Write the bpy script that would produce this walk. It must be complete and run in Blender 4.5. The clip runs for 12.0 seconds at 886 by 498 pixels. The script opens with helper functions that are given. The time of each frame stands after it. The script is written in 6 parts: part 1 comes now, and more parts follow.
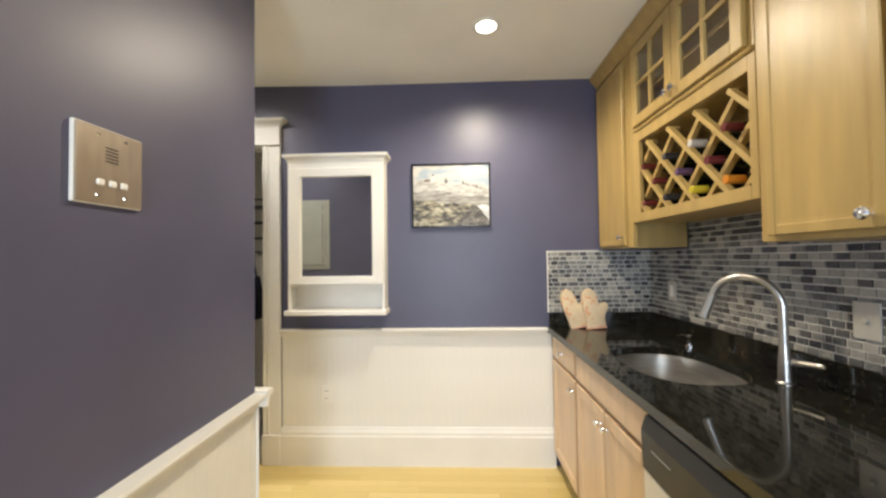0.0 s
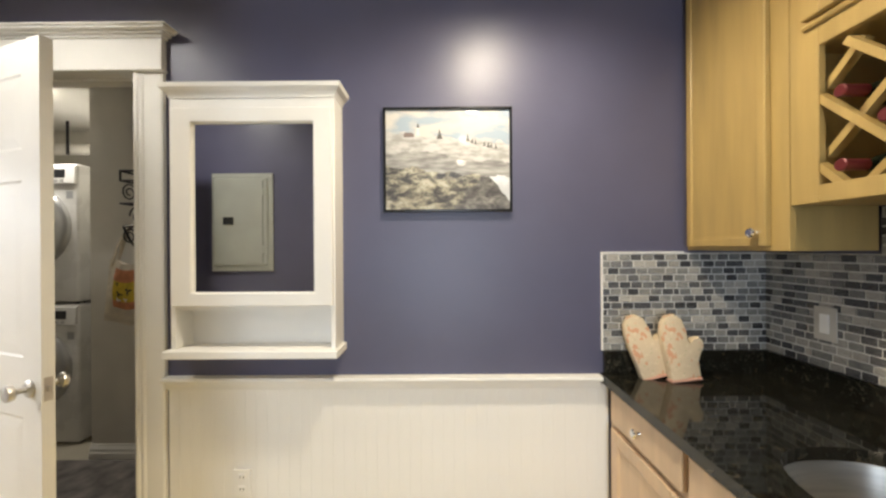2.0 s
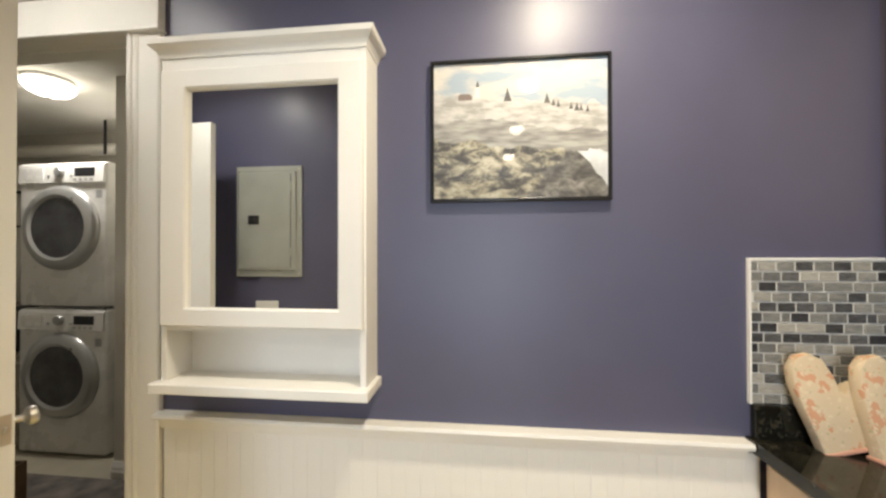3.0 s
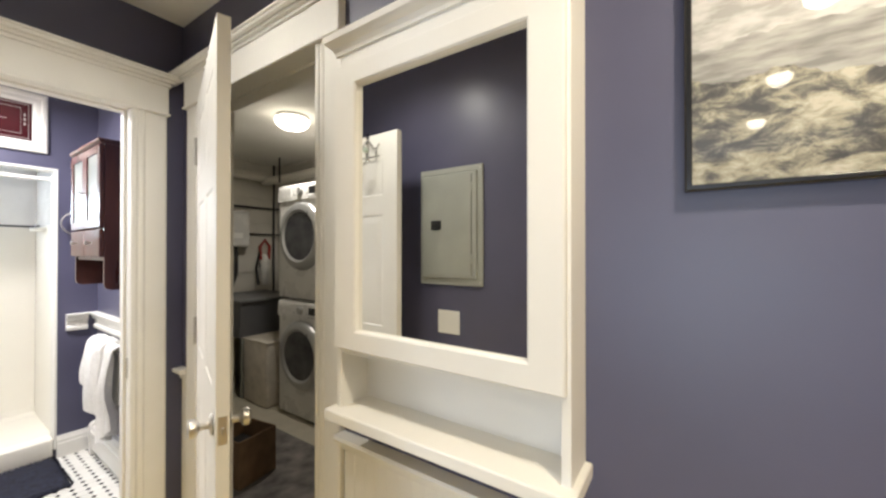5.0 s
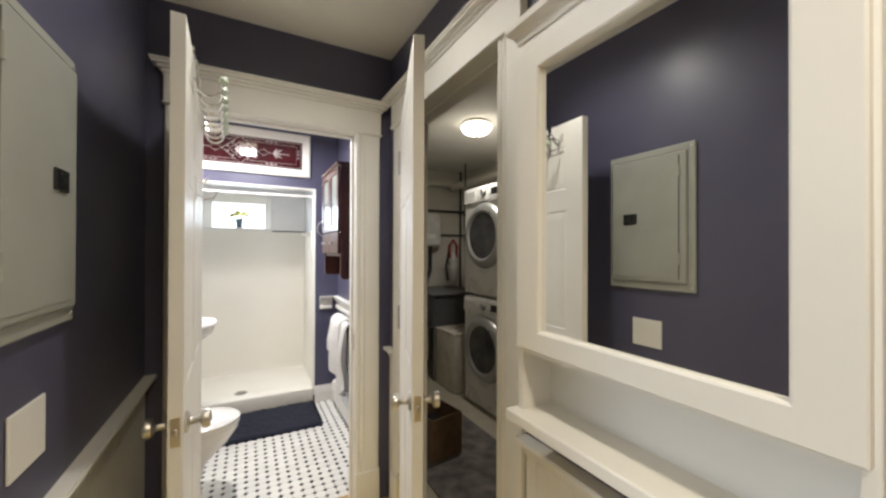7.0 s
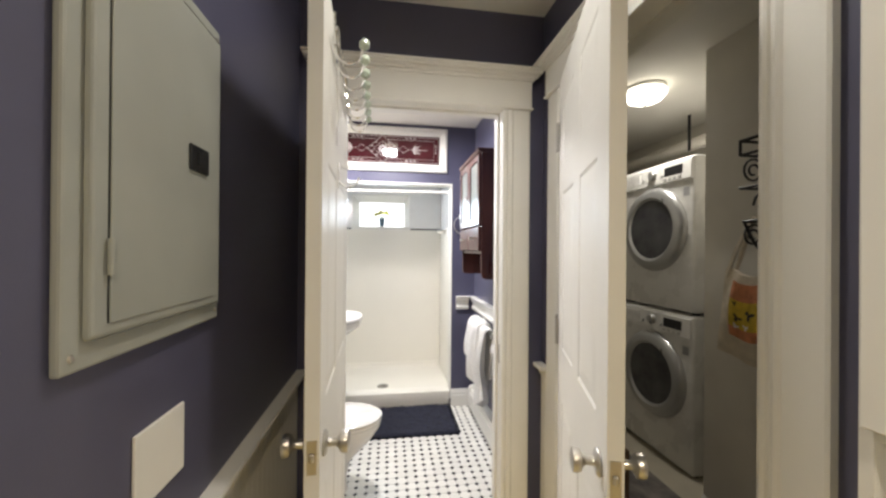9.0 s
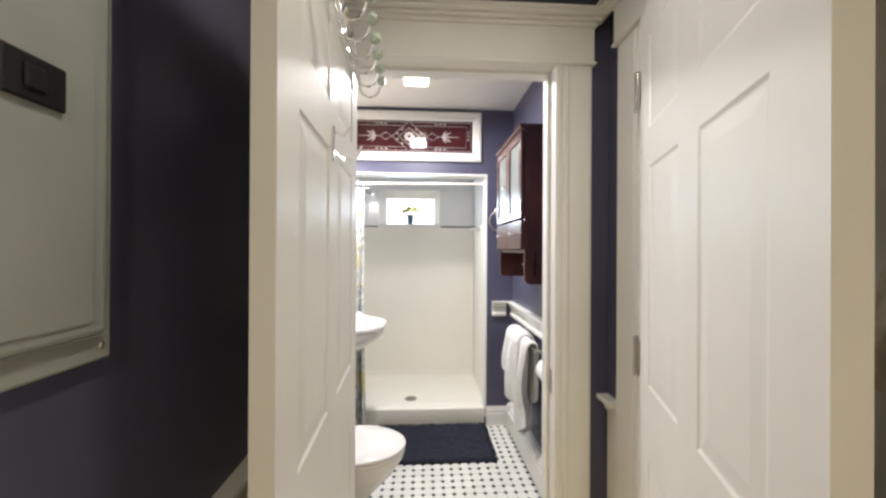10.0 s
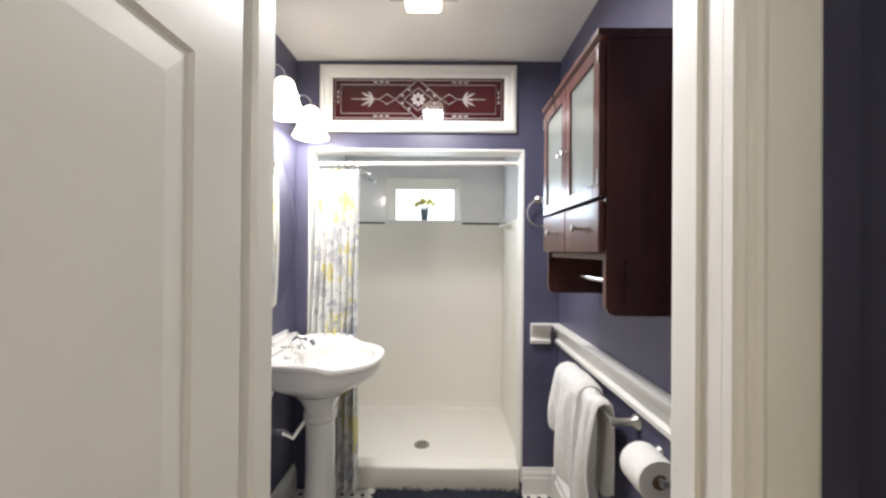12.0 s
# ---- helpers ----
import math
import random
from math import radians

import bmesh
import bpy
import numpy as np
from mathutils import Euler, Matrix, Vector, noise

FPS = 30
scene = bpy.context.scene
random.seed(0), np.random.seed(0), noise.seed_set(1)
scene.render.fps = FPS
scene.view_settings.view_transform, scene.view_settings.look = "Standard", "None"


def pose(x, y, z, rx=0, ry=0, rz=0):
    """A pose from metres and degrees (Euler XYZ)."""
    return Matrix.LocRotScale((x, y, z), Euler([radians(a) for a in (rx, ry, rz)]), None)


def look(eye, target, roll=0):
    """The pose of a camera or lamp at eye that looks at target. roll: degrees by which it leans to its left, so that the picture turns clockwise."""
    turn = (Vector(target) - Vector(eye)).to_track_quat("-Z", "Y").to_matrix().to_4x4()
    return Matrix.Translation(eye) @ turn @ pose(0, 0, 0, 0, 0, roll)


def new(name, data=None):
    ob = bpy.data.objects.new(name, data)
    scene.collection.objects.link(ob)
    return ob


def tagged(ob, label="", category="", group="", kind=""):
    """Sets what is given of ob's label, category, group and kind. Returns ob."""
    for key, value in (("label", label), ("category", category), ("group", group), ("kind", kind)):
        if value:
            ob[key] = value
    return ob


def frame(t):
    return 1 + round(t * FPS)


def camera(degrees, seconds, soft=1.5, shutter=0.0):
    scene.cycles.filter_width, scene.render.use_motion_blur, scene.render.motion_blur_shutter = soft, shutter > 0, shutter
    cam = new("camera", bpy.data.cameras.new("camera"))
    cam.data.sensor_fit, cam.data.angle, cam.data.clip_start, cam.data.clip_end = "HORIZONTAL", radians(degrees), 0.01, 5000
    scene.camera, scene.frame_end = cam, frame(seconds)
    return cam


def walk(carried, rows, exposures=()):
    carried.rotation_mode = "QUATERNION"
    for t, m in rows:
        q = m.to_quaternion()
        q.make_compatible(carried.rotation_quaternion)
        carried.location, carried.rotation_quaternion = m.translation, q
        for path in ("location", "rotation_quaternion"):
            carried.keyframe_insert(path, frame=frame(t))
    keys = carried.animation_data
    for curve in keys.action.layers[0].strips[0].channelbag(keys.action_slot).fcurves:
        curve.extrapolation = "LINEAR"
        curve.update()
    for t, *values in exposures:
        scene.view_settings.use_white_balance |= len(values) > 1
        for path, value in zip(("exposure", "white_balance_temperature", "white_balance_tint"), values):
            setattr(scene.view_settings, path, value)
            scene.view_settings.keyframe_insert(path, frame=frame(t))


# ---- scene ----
cam = camera(101.1, 12.0, soft=2.5)
PATH = [
    (0, (0.096, -0.1, 1.353), (0.018, 1.898, 1.406), -0.8),
    (0.5, (0.088, 0.125, 1.369), (0.071, 2.125, 1.409), -0.7),
    (1, (0.107, 0.389, 1.379), (0.111, 2.388, 1.408), -0.7),
    (1.5, (0.080, 0.623, 1.378), (0.108, 2.623, 1.398), -0.4),
    (2, (0.045, 0.833, 1.412), (0.037, 2.833, 1.409), -0.35),
    (2.5, (0.003, 1.050, 1.406), (-0.072, 3.049, 1.417), -0.25),
    (4.5, (-0.179, 1.511, 1.455), (-1.076, 3.298, 1.463), -0.0),
    (5, (-0.195, 1.551, 1.458), (-1.316, 3.207, 1.468), 0.0),
    (5.5, (-0.206, 1.579, 1.457), (-1.534, 3.074, 1.467), 0.1),
    (6, (-0.213, 1.596, 1.454), (-1.72, 2.911, 1.465), 0.1),
    (6.5, (-0.228, 1.592, 1.449), (-1.878, 2.722, 1.46), 0.2),
    (7, (-0.242, 1.584, 1.445), (-2.004, 2.529, 1.456), 0.2),
    (7.5, (-0.254, 1.578, 1.444), (-2.105, 2.337, 1.453), 0.3),
    (9.5, (-0.77, 1.594, 1.423), (-2.761, 1.783, 1.426), 0.4),
    (10, (-0.957, 1.63, 1.421), (-2.953, 1.745, 1.424), 0.3),
    (10.5, (-1.143, 1.654, 1.425), (-3.142, 1.722, 1.434), 0.4),
    (11, (-1.329, 1.635, 1.434), (-3.329, 1.677, 1.444), 0.5),
    (11.5, (-1.538, 1.68, 1.438), (-3.538, 1.678, 1.45), 0.5),
    (12, (-1.727, 1.696, 1.427), (-3.727, 1.679, 1.437), 0.5),
]
EXPOSURES = [(0, 0.3), (2.5, 0.2), (5, 0.2), (6, 0.02), (6.5, 0.0), (7, -0.22), (7.5, -0.14), (9.5, -0.14), (10, -0.28), (10.5, -0.44), (11, -0.54), (11.5, -0.48), (12, -0.56)]
walk(cam, [(t, look(eye, target, roll)) for t, eye, target, roll in PATH], EXPOSURES)

# ---- world and lamps ----
world = bpy.data.worlds.new("daylight")
world.use_nodes = True
scene.world = world
wn = world.node_tree
sky = wn.nodes.new("ShaderNodeTexSky")
sky.sky_type, sky.sun_disc, sky.sun_elevation, sky.sun_rotation = "NISHITA", False, radians(40), radians(250)
wn.links.new(sky.outputs[0], wn.nodes["Background"].inputs[0])
wn.nodes["Background"].inputs[1].default_value = 0.12

WARM, SOFTW, COOL = (1.0, 0.87, 0.67), (1.0, 0.95, 0.88), (0.72, 0.84, 1.0)


def lamp(name, kind, where, power, colour, size=0.05, target=None, size_y=0.0, cone=130):
    data = bpy.data.lights.new(name, kind)
    data.energy, data.color = power, colour
    if kind == "AREA":
        data.size = size
        if size_y:
            data.shape, data.size_y = "RECTANGLE", size_y
    else:
        data.shadow_soft_size = size
    if kind == "SPOT":
        data.spot_size, data.spot_blend = radians(cone), 0.7
    ob = new(name, data)
    ob.matrix_world = look(where, target) if target else pose(*where)
    return ob


CANS = [(0.26, 1.735), (0.26, 0.98), (0.26, 0.10), (0.26, -0.85), (-1.43, 1.76)]
CAN_POWER = (84, 16, 12, 30, 28)
for (cx, cy), watts in zip(CANS, CAN_POWER):
    lamp("can_lamp", "SPOT", (cx, cy, 2.515 if cx > 0 else 2.535), watts, WARM if cx > 0 else SOFTW, 0.06, (cx, cy, 0), cone=165)
lamp("bath_ceiling_lamp", "AREA", (-3.20, 1.587, 2.478), 38, (1.0, 0.968, 0.985), 0.28, (-3.20, 1.587, 0), 0.14)
for sx in (-3.735, -3.405):
    lamp("sconce_lamp", "POINT", (sx, 0.945, 2.030), 12, (1.0, 0.968, 0.985), 0.04)
lamp("laundry_lamp", "SPOT", (-2.83, 3.325, 2.40), 36, SOFTW, 0.08, (-2.83, 3.325, 0), cone=178)
lamp("shower_window_light", "AREA", (-4.945, 1.5, 1.855), 9, (0.70, 0.84, 1.0), 0.50, (0, 1.5, 1.5), 0.26)
lamp("kitchen_window_light", "AREA", (0.05, -2.52, 1.15), 70, COOL, 1.0, (0.05, 3, 1.0), 1.6)


# ---- materials ----
def material(name, colour, rough=0.5, metal=0.0, spread=0.06, scale=6.0, bump=0.0, bump_scale=120.0, stretch=(1, 1, 1), coat=0.0, tint=None, rough_spread=0.08):
    m = bpy.data.materials.new(name)
    m.use_nodes = True
    t = m.node_tree
    n, k = t.nodes, t.links
    b = n["Principled BSDF"]
    b.inputs["Metallic"].default_value = metal
    b.inputs["Coat Weight"].default_value = coat
    co = n.new("ShaderNodeTexCoord")
    mp = n.new("ShaderNodeMapping")
    mp.inputs["Scale"].default_value = stretch
    k.new(co.outputs["Object"], mp.inputs[0])
    big = n.new("ShaderNodeTexNoise")
    big.inputs["Scale"].default_value, big.inputs["Detail"].default_value = scale, 5
    k.new(mp.outputs[0], big.inputs[0])
    ramp = n.new("ShaderNodeValToRGB")
    lo = tint or tuple(c * (1 - spread * 2) for c in colour)
    hi = tuple(min(1, c * (1 + spread)) for c in colour)
    ramp.color_ramp.elements[0].position, ramp.color_ramp.elements[1].position = 0.3, 0.7
    ramp.color_ramp.elements[0].color, ramp.color_ramp.elements[1].color = (*lo, 1), (*hi, 1)
    k.new(big.outputs[0], ramp.inputs[0])
    k.new(ramp.outputs[0], b.inputs["Base Color"])
    rr = n.new("ShaderNodeMapRange")
    rr.inputs["To Min"].default_value, rr.inputs["To Max"].default_value = max(0, rough - rough_spread), rough + rough_spread
    k.new(big.outputs[0], rr.inputs[0])
    k.new(rr.outputs[0], b.inputs["Roughness"])
    if bump:
        fine = n.new("ShaderNodeTexNoise")
        fine.inputs["Scale"].default_value, fine.inputs["Detail"].default_value = bump_scale, 3
        k.new(mp.outputs[0], fine.inputs[0])
        bp = n.new("ShaderNodeBump")
        bp.inputs["Strength"].default_value, bp.inputs["Distance"].default_value = bump, 0.002
        k.new(fine.outputs[0], bp.inputs["Height"])
        k.new(bp.outputs[0], b.inputs["Normal"])
    return m


def glow(name, colour, strength):
    m = bpy.data.materials.new(name)
    m.use_nodes = True
    b = m.node_tree.nodes["Principled BSDF"]
    b.inputs["Base Color"].default_value = (0.9, 0.88, 0.82, 1)
    b.inputs["Emission Color"].default_value, b.inputs["Emission Strength"].default_value = (*colour, 1), strength
    return m


def glass(name, colour=(1, 1, 1), rough=0.0):
    m = bpy.data.materials.new(name)
    m.use_nodes = True
    b = m.node_tree.nodes["Principled BSDF"]
    b.inputs["Base Color"].default_value, b.inputs["Transmission Weight"].default_value = (*colour, 1), 1
    b.inputs["Roughness"].default_value, b.inputs["IOR"].default_value = rough, 1.45
    return m


def mosaic(name, stops, rough, per_piece, streak=0.5):
    """Pieces that each take a colour of their own, with streaks of a second one."""
    m = bpy.data.materials.new(name)
    m.use_nodes = True
    t = m.node_tree
    n, k = t.nodes, t.links
    b = n["Principled BSDF"]
    src = n.new("ShaderNodeObjectInfo").outputs["Random"] if per_piece else n.new("ShaderNodeNewGeometry").outputs["Random Per Island"]
    co = n.new("ShaderNodeNewGeometry")
    mp = n.new("ShaderNodeMapping")
    mp.inputs["Scale"].default_value = (55, 55, 210)
    k.new(co.outputs["Position"], mp.inputs[0])
    noi = n.new("ShaderNodeTexNoise")
    noi.inputs["Scale"].default_value = 1.0
    k.new(mp.outputs[0], noi.inputs[0])
    ad = n.new("ShaderNodeMath")
    ad.operation = "MULTIPLY_ADD"
    ad.inputs[1].default_value, ad.inputs[2].default_value = streak, -streak / 2
    k.new(noi.outputs[0], ad.inputs[0])
    sm = n.new("ShaderNodeMath")
    k.new(src, sm.inputs[0])
    k.new(ad.outputs[0], sm.inputs[1])
    ramp = n.new("ShaderNodeValToRGB")
    els = ramp.color_ramp.elements
    els[0].position, els[0].color = stops[0][0], (*stops[0][1], 1)
    els[1].position, els[1].color = stops[-1][0], (*stops[-1][1], 1)
    for p, c in stops[1:-1]:
        els.new(p).color = (*c, 1)
    k.new(sm.outputs[0], ramp.inputs[0])
    k.new(ramp.outputs[0], b.inputs["Base Color"])
    b.inputs["Roughness"].default_value = rough
    return m


BLUE = material("blue_eggshell_paint", (0.089, 0.088, 0.142), 0.40, spread=0.05, scale=3, bump=0.10, bump_scale=260)
WHITE = material("white_gloss_paint", (0.81, 0.795, 0.745), 0.54, spread=0.02, scale=4, bump=0.012, bump_scale=60, rough_spread=0.03)
ENAMEL = material("white_door_enamel", (0.80, 0.785, 0.735), 0.44, spread=0.02, scale=4, bump=0.015, bump_scale=40, rough_spread=0.05)
CEILW = material("ceiling_paint", (0.86, 0.84, 0.78), 0.8, spread=0.03, scale=2, bump=0.1, bump_scale=300)
PLASTER = material("cream_wall_paint", (0.66, 0.63, 0.56), 0.6, spread=0.05, scale=3, bump=0.1, bump_scale=200)
MAPLE = material("maple_cabinet", (0.42, 0.292, 0.104), 0.38, spread=0.08, scale=3.0, bump=0.05, bump_scale=60, stretch=(6, 6, 0.7))
MAPLEIN = material("maple_inside", (0.40, 0.25, 0.12), 0.45, spread=0.10, scale=3.0, stretch=(6, 0.7, 6))
PALE = material("pale_maple_base", (0.62, 0.45, 0.29), 0.38, spread=0.08, scale=3.0, bump=0.05, bump_scale=60, stretch=(6, 6, 0.7), coat=0.1)
KNOB = material("brushed_nickel", (0.58, 0.56, 0.52), 0.32, 1.0, spread=0.04)
CHROME = material("chrome", (0.85, 0.85, 0.85), 0.09, 1.0, spread=0.02, rough_spread=0.03)
STEEL = material("brushed_steel", (0.44, 0.42, 0.38), 0.36, 1.0, spread=0.08, scale=8, stretch=(1, 1, 12))
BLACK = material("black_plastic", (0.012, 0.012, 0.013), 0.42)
IRON = material("black_iron", (0.015, 0.014, 0.014), 0.5, spread=0.2, scale=30)
MAHOG = material("mahogany_stain", (0.090, 0.032, 0.025), 0.30, spread=0.25, scale=3, stretch=(5, 5, 0.6), coat=0.15)
CHINA = material("white_vitreous_china", (0.80, 0.79, 0.76), 0.08, spread=0.01, coat=0.3, rough_spread=0.02)
ACRYL = material("shower_acrylic", (0.85, 0.82, 0.735), 0.38, spread=0.004, rough_spread=0.01)
PANELG = material("grey_enamel", (0.36, 0.37, 0.33), 0.45, spread=0.05, scale=5, bump=0.05)
GROUT = material("grout", (0.70, 0.68, 0.63), 0.8, spread=0.1, scale=40)
GROUTB = material("floor_grout", (0.62, 0.60, 0.55), 0.8, spread=0.1, scale=40)
TOWEL = material("white_terry", (0.80, 0.79, 0.76), 0.95, spread=0.03, scale=40, bump=0.9, bump_scale=500)
RUGM = material("navy_pile", (0.016, 0.018, 0.036), 0.95, spread=0.4, scale=60, bump=1.0, bump_scale=400)
MATM = material("charcoal_rug", (0.20, 0.18, 0.165), 0.95, spread=0.3, scale=9, bump=0.8, bump_scale=300)
VINYL = material("laundry_vinyl", (0.46, 0.42, 0.33), 0.45, spread=0.06)
APPL = material("appliance_white", (0.66, 0.65, 0.62), 0.28, spread=0.02)
APPLG = material("appliance_silver", (0.42, 0.42, 0.41), 0.3, 0.6, spread=0.04)
CARD = material("cardboard", (0.20, 0.125, 0.07), 0.85, spread=0.12, scale=12)
CANVAS = material("cotton_canvas", (0.62, 0.55, 0.43), 0.9, spread=0.08, scale=30, bump=0.5, bump_scale=400)
PAPER = material("paper", (0.85, 0.84, 0.80), 0.9, spread=0.02)
LINEN = material("hamper_linen", (0.58, 0.53, 0.45), 0.9, spread=0.08, scale=14)
MIRROR = material("silvered_mirror", (0.88, 0.89, 0.88), 0.005, 1.0, spread=0.0, rough_spread=0.0)
DARKGL = material("dark_washer_glass", (0.03, 0.03, 0.035), 0.06, spread=0.5, scale=9, tint=(0.10, 0.10, 0.10))
CLEAR = glass("clear_glass")
SEEDY = glass("frosted_pane", (0.50, 0.54, 0.50), 0.30)
SEEDY.node_tree.nodes["Principled BSDF"].inputs["Transmission Weight"].default_value = 0.72
BOTTLE = material("bottle_glass_dark", (0.012, 0.016, 0.010), 0.06)
SHADE_GLOW = glow("lit_shade", (1.0, 0.90, 0.74), 9)
CAN_GLOW = glow("lit_can", (1.0, 0.90, 0.70), 14)
LAUNDRY_GLOW = glow("lit_bowl", (1.0, 0.92, 0.76), 7)
SKYPANE = glow("bright_sky", (0.90, 0.95, 1.0), 2.0)
FLOORW = mosaic("light_oak_strip", [(0, (0.60, 0.45, 0.16)), (0.5, (0.66, 0.51, 0.20)), (1, (0.71, 0.56, 0.24))], 0.35, True, 0.3)
TILES = [(0.0, (0.040, 0.039, 0.040)), (0.22, (0.080, 0.079, 0.080)), (0.42, (0.145, 0.143, 0.138)), (0.64, (0.225, 0.220, 0.202)), (1, (0.42, 0.395, 0.345))]
GLASST = mosaic("glass_mosaic", TILES, 0.16, True, 0.65)
GLASSTR = mosaic("glass_mosaic_rest", TILES, 0.16, False, 0.65)
OCTA = mosaic("white_octagon", [(0, (0.74, 0.73, 0.68)), (1, (0.82, 0.81, 0.76))], 0.25, True, 0.2)
OCTAR = mosaic("white_octagon_rest", [(0, (0.74, 0.73, 0.68)), (1, (0.82, 0.81, 0.76))], 0.25, False, 0.2)
DOT = material("black_dot_tile", (0.03, 0.03, 0.035), 0.25)


def granite():
    m = material("black_green_granite", (0.010, 0.011, 0.009), 0.05, rough_spread=0.02)
    t = m.node_tree
    n, k = t.nodes, t.links
    b = n["Principled BSDF"]
    v = n.new("ShaderNodeTexVoronoi")
    v.inputs["Scale"].default_value = 110
    no = n.new("ShaderNodeTexNoise")
    no.inputs["Scale"].default_value, no.inputs["Detail"].default_value = 22, 8
    co = n["Texture Coordinate"]
    k.new(co.outputs["Object"], v.inputs[0])
    k.new(co.outputs["Object"], no.inputs[0])
    mu = n.new("ShaderNodeMath")
    mu.operation = "MULTIPLY"
    k.new(v.outputs["Distance"], mu.inputs[0])
    k.new(no.outputs[0], mu.inputs[1])
    r = n.new("ShaderNodeValToRGB")
    e = r.color_ramp.elements
    e[0].position, e[0].color = 0.18, (0.010, 0.008, 0.006, 1)
    e[1].position, e[1].color = 0.55, (0.055, 0.046, 0.032, 1)
    e.new(0.36).color = (0.014, 0.016, 0.012, 1)
    k.new(mu.outputs[0], r.inputs[0])
    k.new(r.outputs[0], b.inputs["Base Color"])
    return m


def blotched(name, ground, blots, rough, scale):
    """A printed cloth: a ground colour with blotches of several colours, each (scale, threshold, colour)."""
    m = material(name, ground, rough, spread=0.03)
    t = m.node_tree
    n, k = t.nodes, t.links
    b = n["Principled BSDF"]
    last = b.inputs["Base Color"].links[0].from_socket
    for i, (s, edge, colour) in enumerate(blots):
        mp = n.new("ShaderNodeMapping")
        mp.inputs["Location"].default_value = (3.1 * i, 1.7 * i, 2.3 * i)
        k.new(n["Texture Coordinate"].outputs["Object"], mp.inputs[0])
        no = n.new("ShaderNodeTexNoise")
        no.inputs["Scale"].default_value, no.inputs["Detail"].default_value = s * scale, 2.5
        k.new(mp.outputs[0], no.inputs[0])
        st = n.new("ShaderNodeMapRange")
        st.inputs["From Min"].default_value, st.inputs["From Max"].default_value = edge, edge + 0.03
        k.new(no.outputs[0], st.inputs[0])
        mx = n.new("ShaderNodeMix")
        mx.data_type = "RGBA"
        k.new(st.outputs[0], mx.inputs["Factor"])
        k.new(last, mx.inputs["A"])
        mx.inputs["B"].default_value = (*colour, 1)
        last = mx.outputs["Result"]
    k.new(last, b.inputs["Base Color"])
    return m


def subway():
    """Glossy white wall tiles of 15 x 7.5 cm, with joints in the relief alone."""
    m = material("white_subway_tile", (0.86, 0.85, 0.82), 0.16, spread=0.02)
    t = m.node_tree
    n, k = t.nodes, t.links
    sp = n.new("ShaderNodeSeparateXYZ")
    k.new(n["Texture Coordinate"].outputs["Object"], sp.inputs[0])
    ad = n.new("ShaderNodeMath")
    k.new(sp.outputs[0], ad.inputs[0])
    k.new(sp.outputs[1], ad.inputs[1])
    cb = n.new("ShaderNodeCombineXYZ")
    k.new(ad.outputs[0], cb.inputs[0])
    k.new(sp.outputs[2], cb.inputs[1])
    br = n.new("ShaderNodeTexBrick")
    br.inputs["Scale"].default_value, br.inputs["Mortar Size"].default_value = 1, 0.0016
    br.inputs["Brick Width"].default_value, br.inputs["Row Height"].default_value = 0.15, 0.075
    k.new(cb.outputs[0], br.inputs[0])
    bp = n.new("ShaderNodeBump")
    bp.invert = True
    bp.inputs["Strength"].default_value, bp.inputs["Distance"].default_value = 0.5, 0.001
    k.new(br.outputs["Fac"], bp.inputs["Height"])
    k.new(bp.outputs[0], n["Principled BSDF"].inputs["Normal"])
    return m


GRANITE = granite()
SUBWAY = subway()
MITT = blotched("quilted_floral_cotton", (0.68, 0.55, 0.37), [(1.0, 0.60, (0.64, 0.34, 0.20)), (1.9, 0.60, (0.72, 0.60, 0.42)), (2.6, 0.64, (0.52, 0.46, 0.28))], 0.9, 30)
CURTAIN = blotched("floral_curtain_cotton", (0.80, 0.80, 0.77), [(1.0, 0.54, (0.52, 0.53, 0.55)), (1.0, 0.59, (0.74, 0.74, 0.72)), (0.8, 0.575, (0.74, 0.68, 0.32)), (1.8, 0.61, (0.42, 0.43, 0.46))], 0.85, 11)
REDGL = material("ruby_glass", (0.050, 0.008, 0.011), 0.06, spread=0.3, scale=2, rough_spread=0.02)
ETCH = material("etched_silver_line", (0.44, 0.39, 0.38), 0.5, spread=0.1)


# ---- building blocks ----
def thing(name, where=(0, 0, 0), turn=0.0, label="", category="", group="", kind=""):
    """An empty at a thing's base; its parts are given in the thing's own metres."""
    ob = new(name)
    ob.empty_display_size = 0.05
    ob.matrix_basis = pose(*where, 0, 0, turn)
    return tagged(ob, label, category, group, kind)


def part(name, bm, mat, parent=None, label="", smooth=False, **tags):
    """Links a bmesh as one mesh object under a thing or a part. The mesh is in the parent's own metres."""
    bmesh.ops.recalc_face_normals(bm, faces=bm.faces)
    me = bpy.data.meshes.new(name)
    bm.to_mesh(me)
    bm.free()
    me.materials.append(mat)
    if smooth:
        for p in me.polygons:
            p.use_smooth = True
        me.set_sharp_from_angle(angle=radians(38))
    ob = new(name, me)
    ob.parent = parent
    return tagged(ob, label, **tags)


def solid(name, bm, mat, label, category, group="", kind="", smooth=False):
    return part(name, bm, mat, None, label, smooth, category=category, group=group, kind=kind)


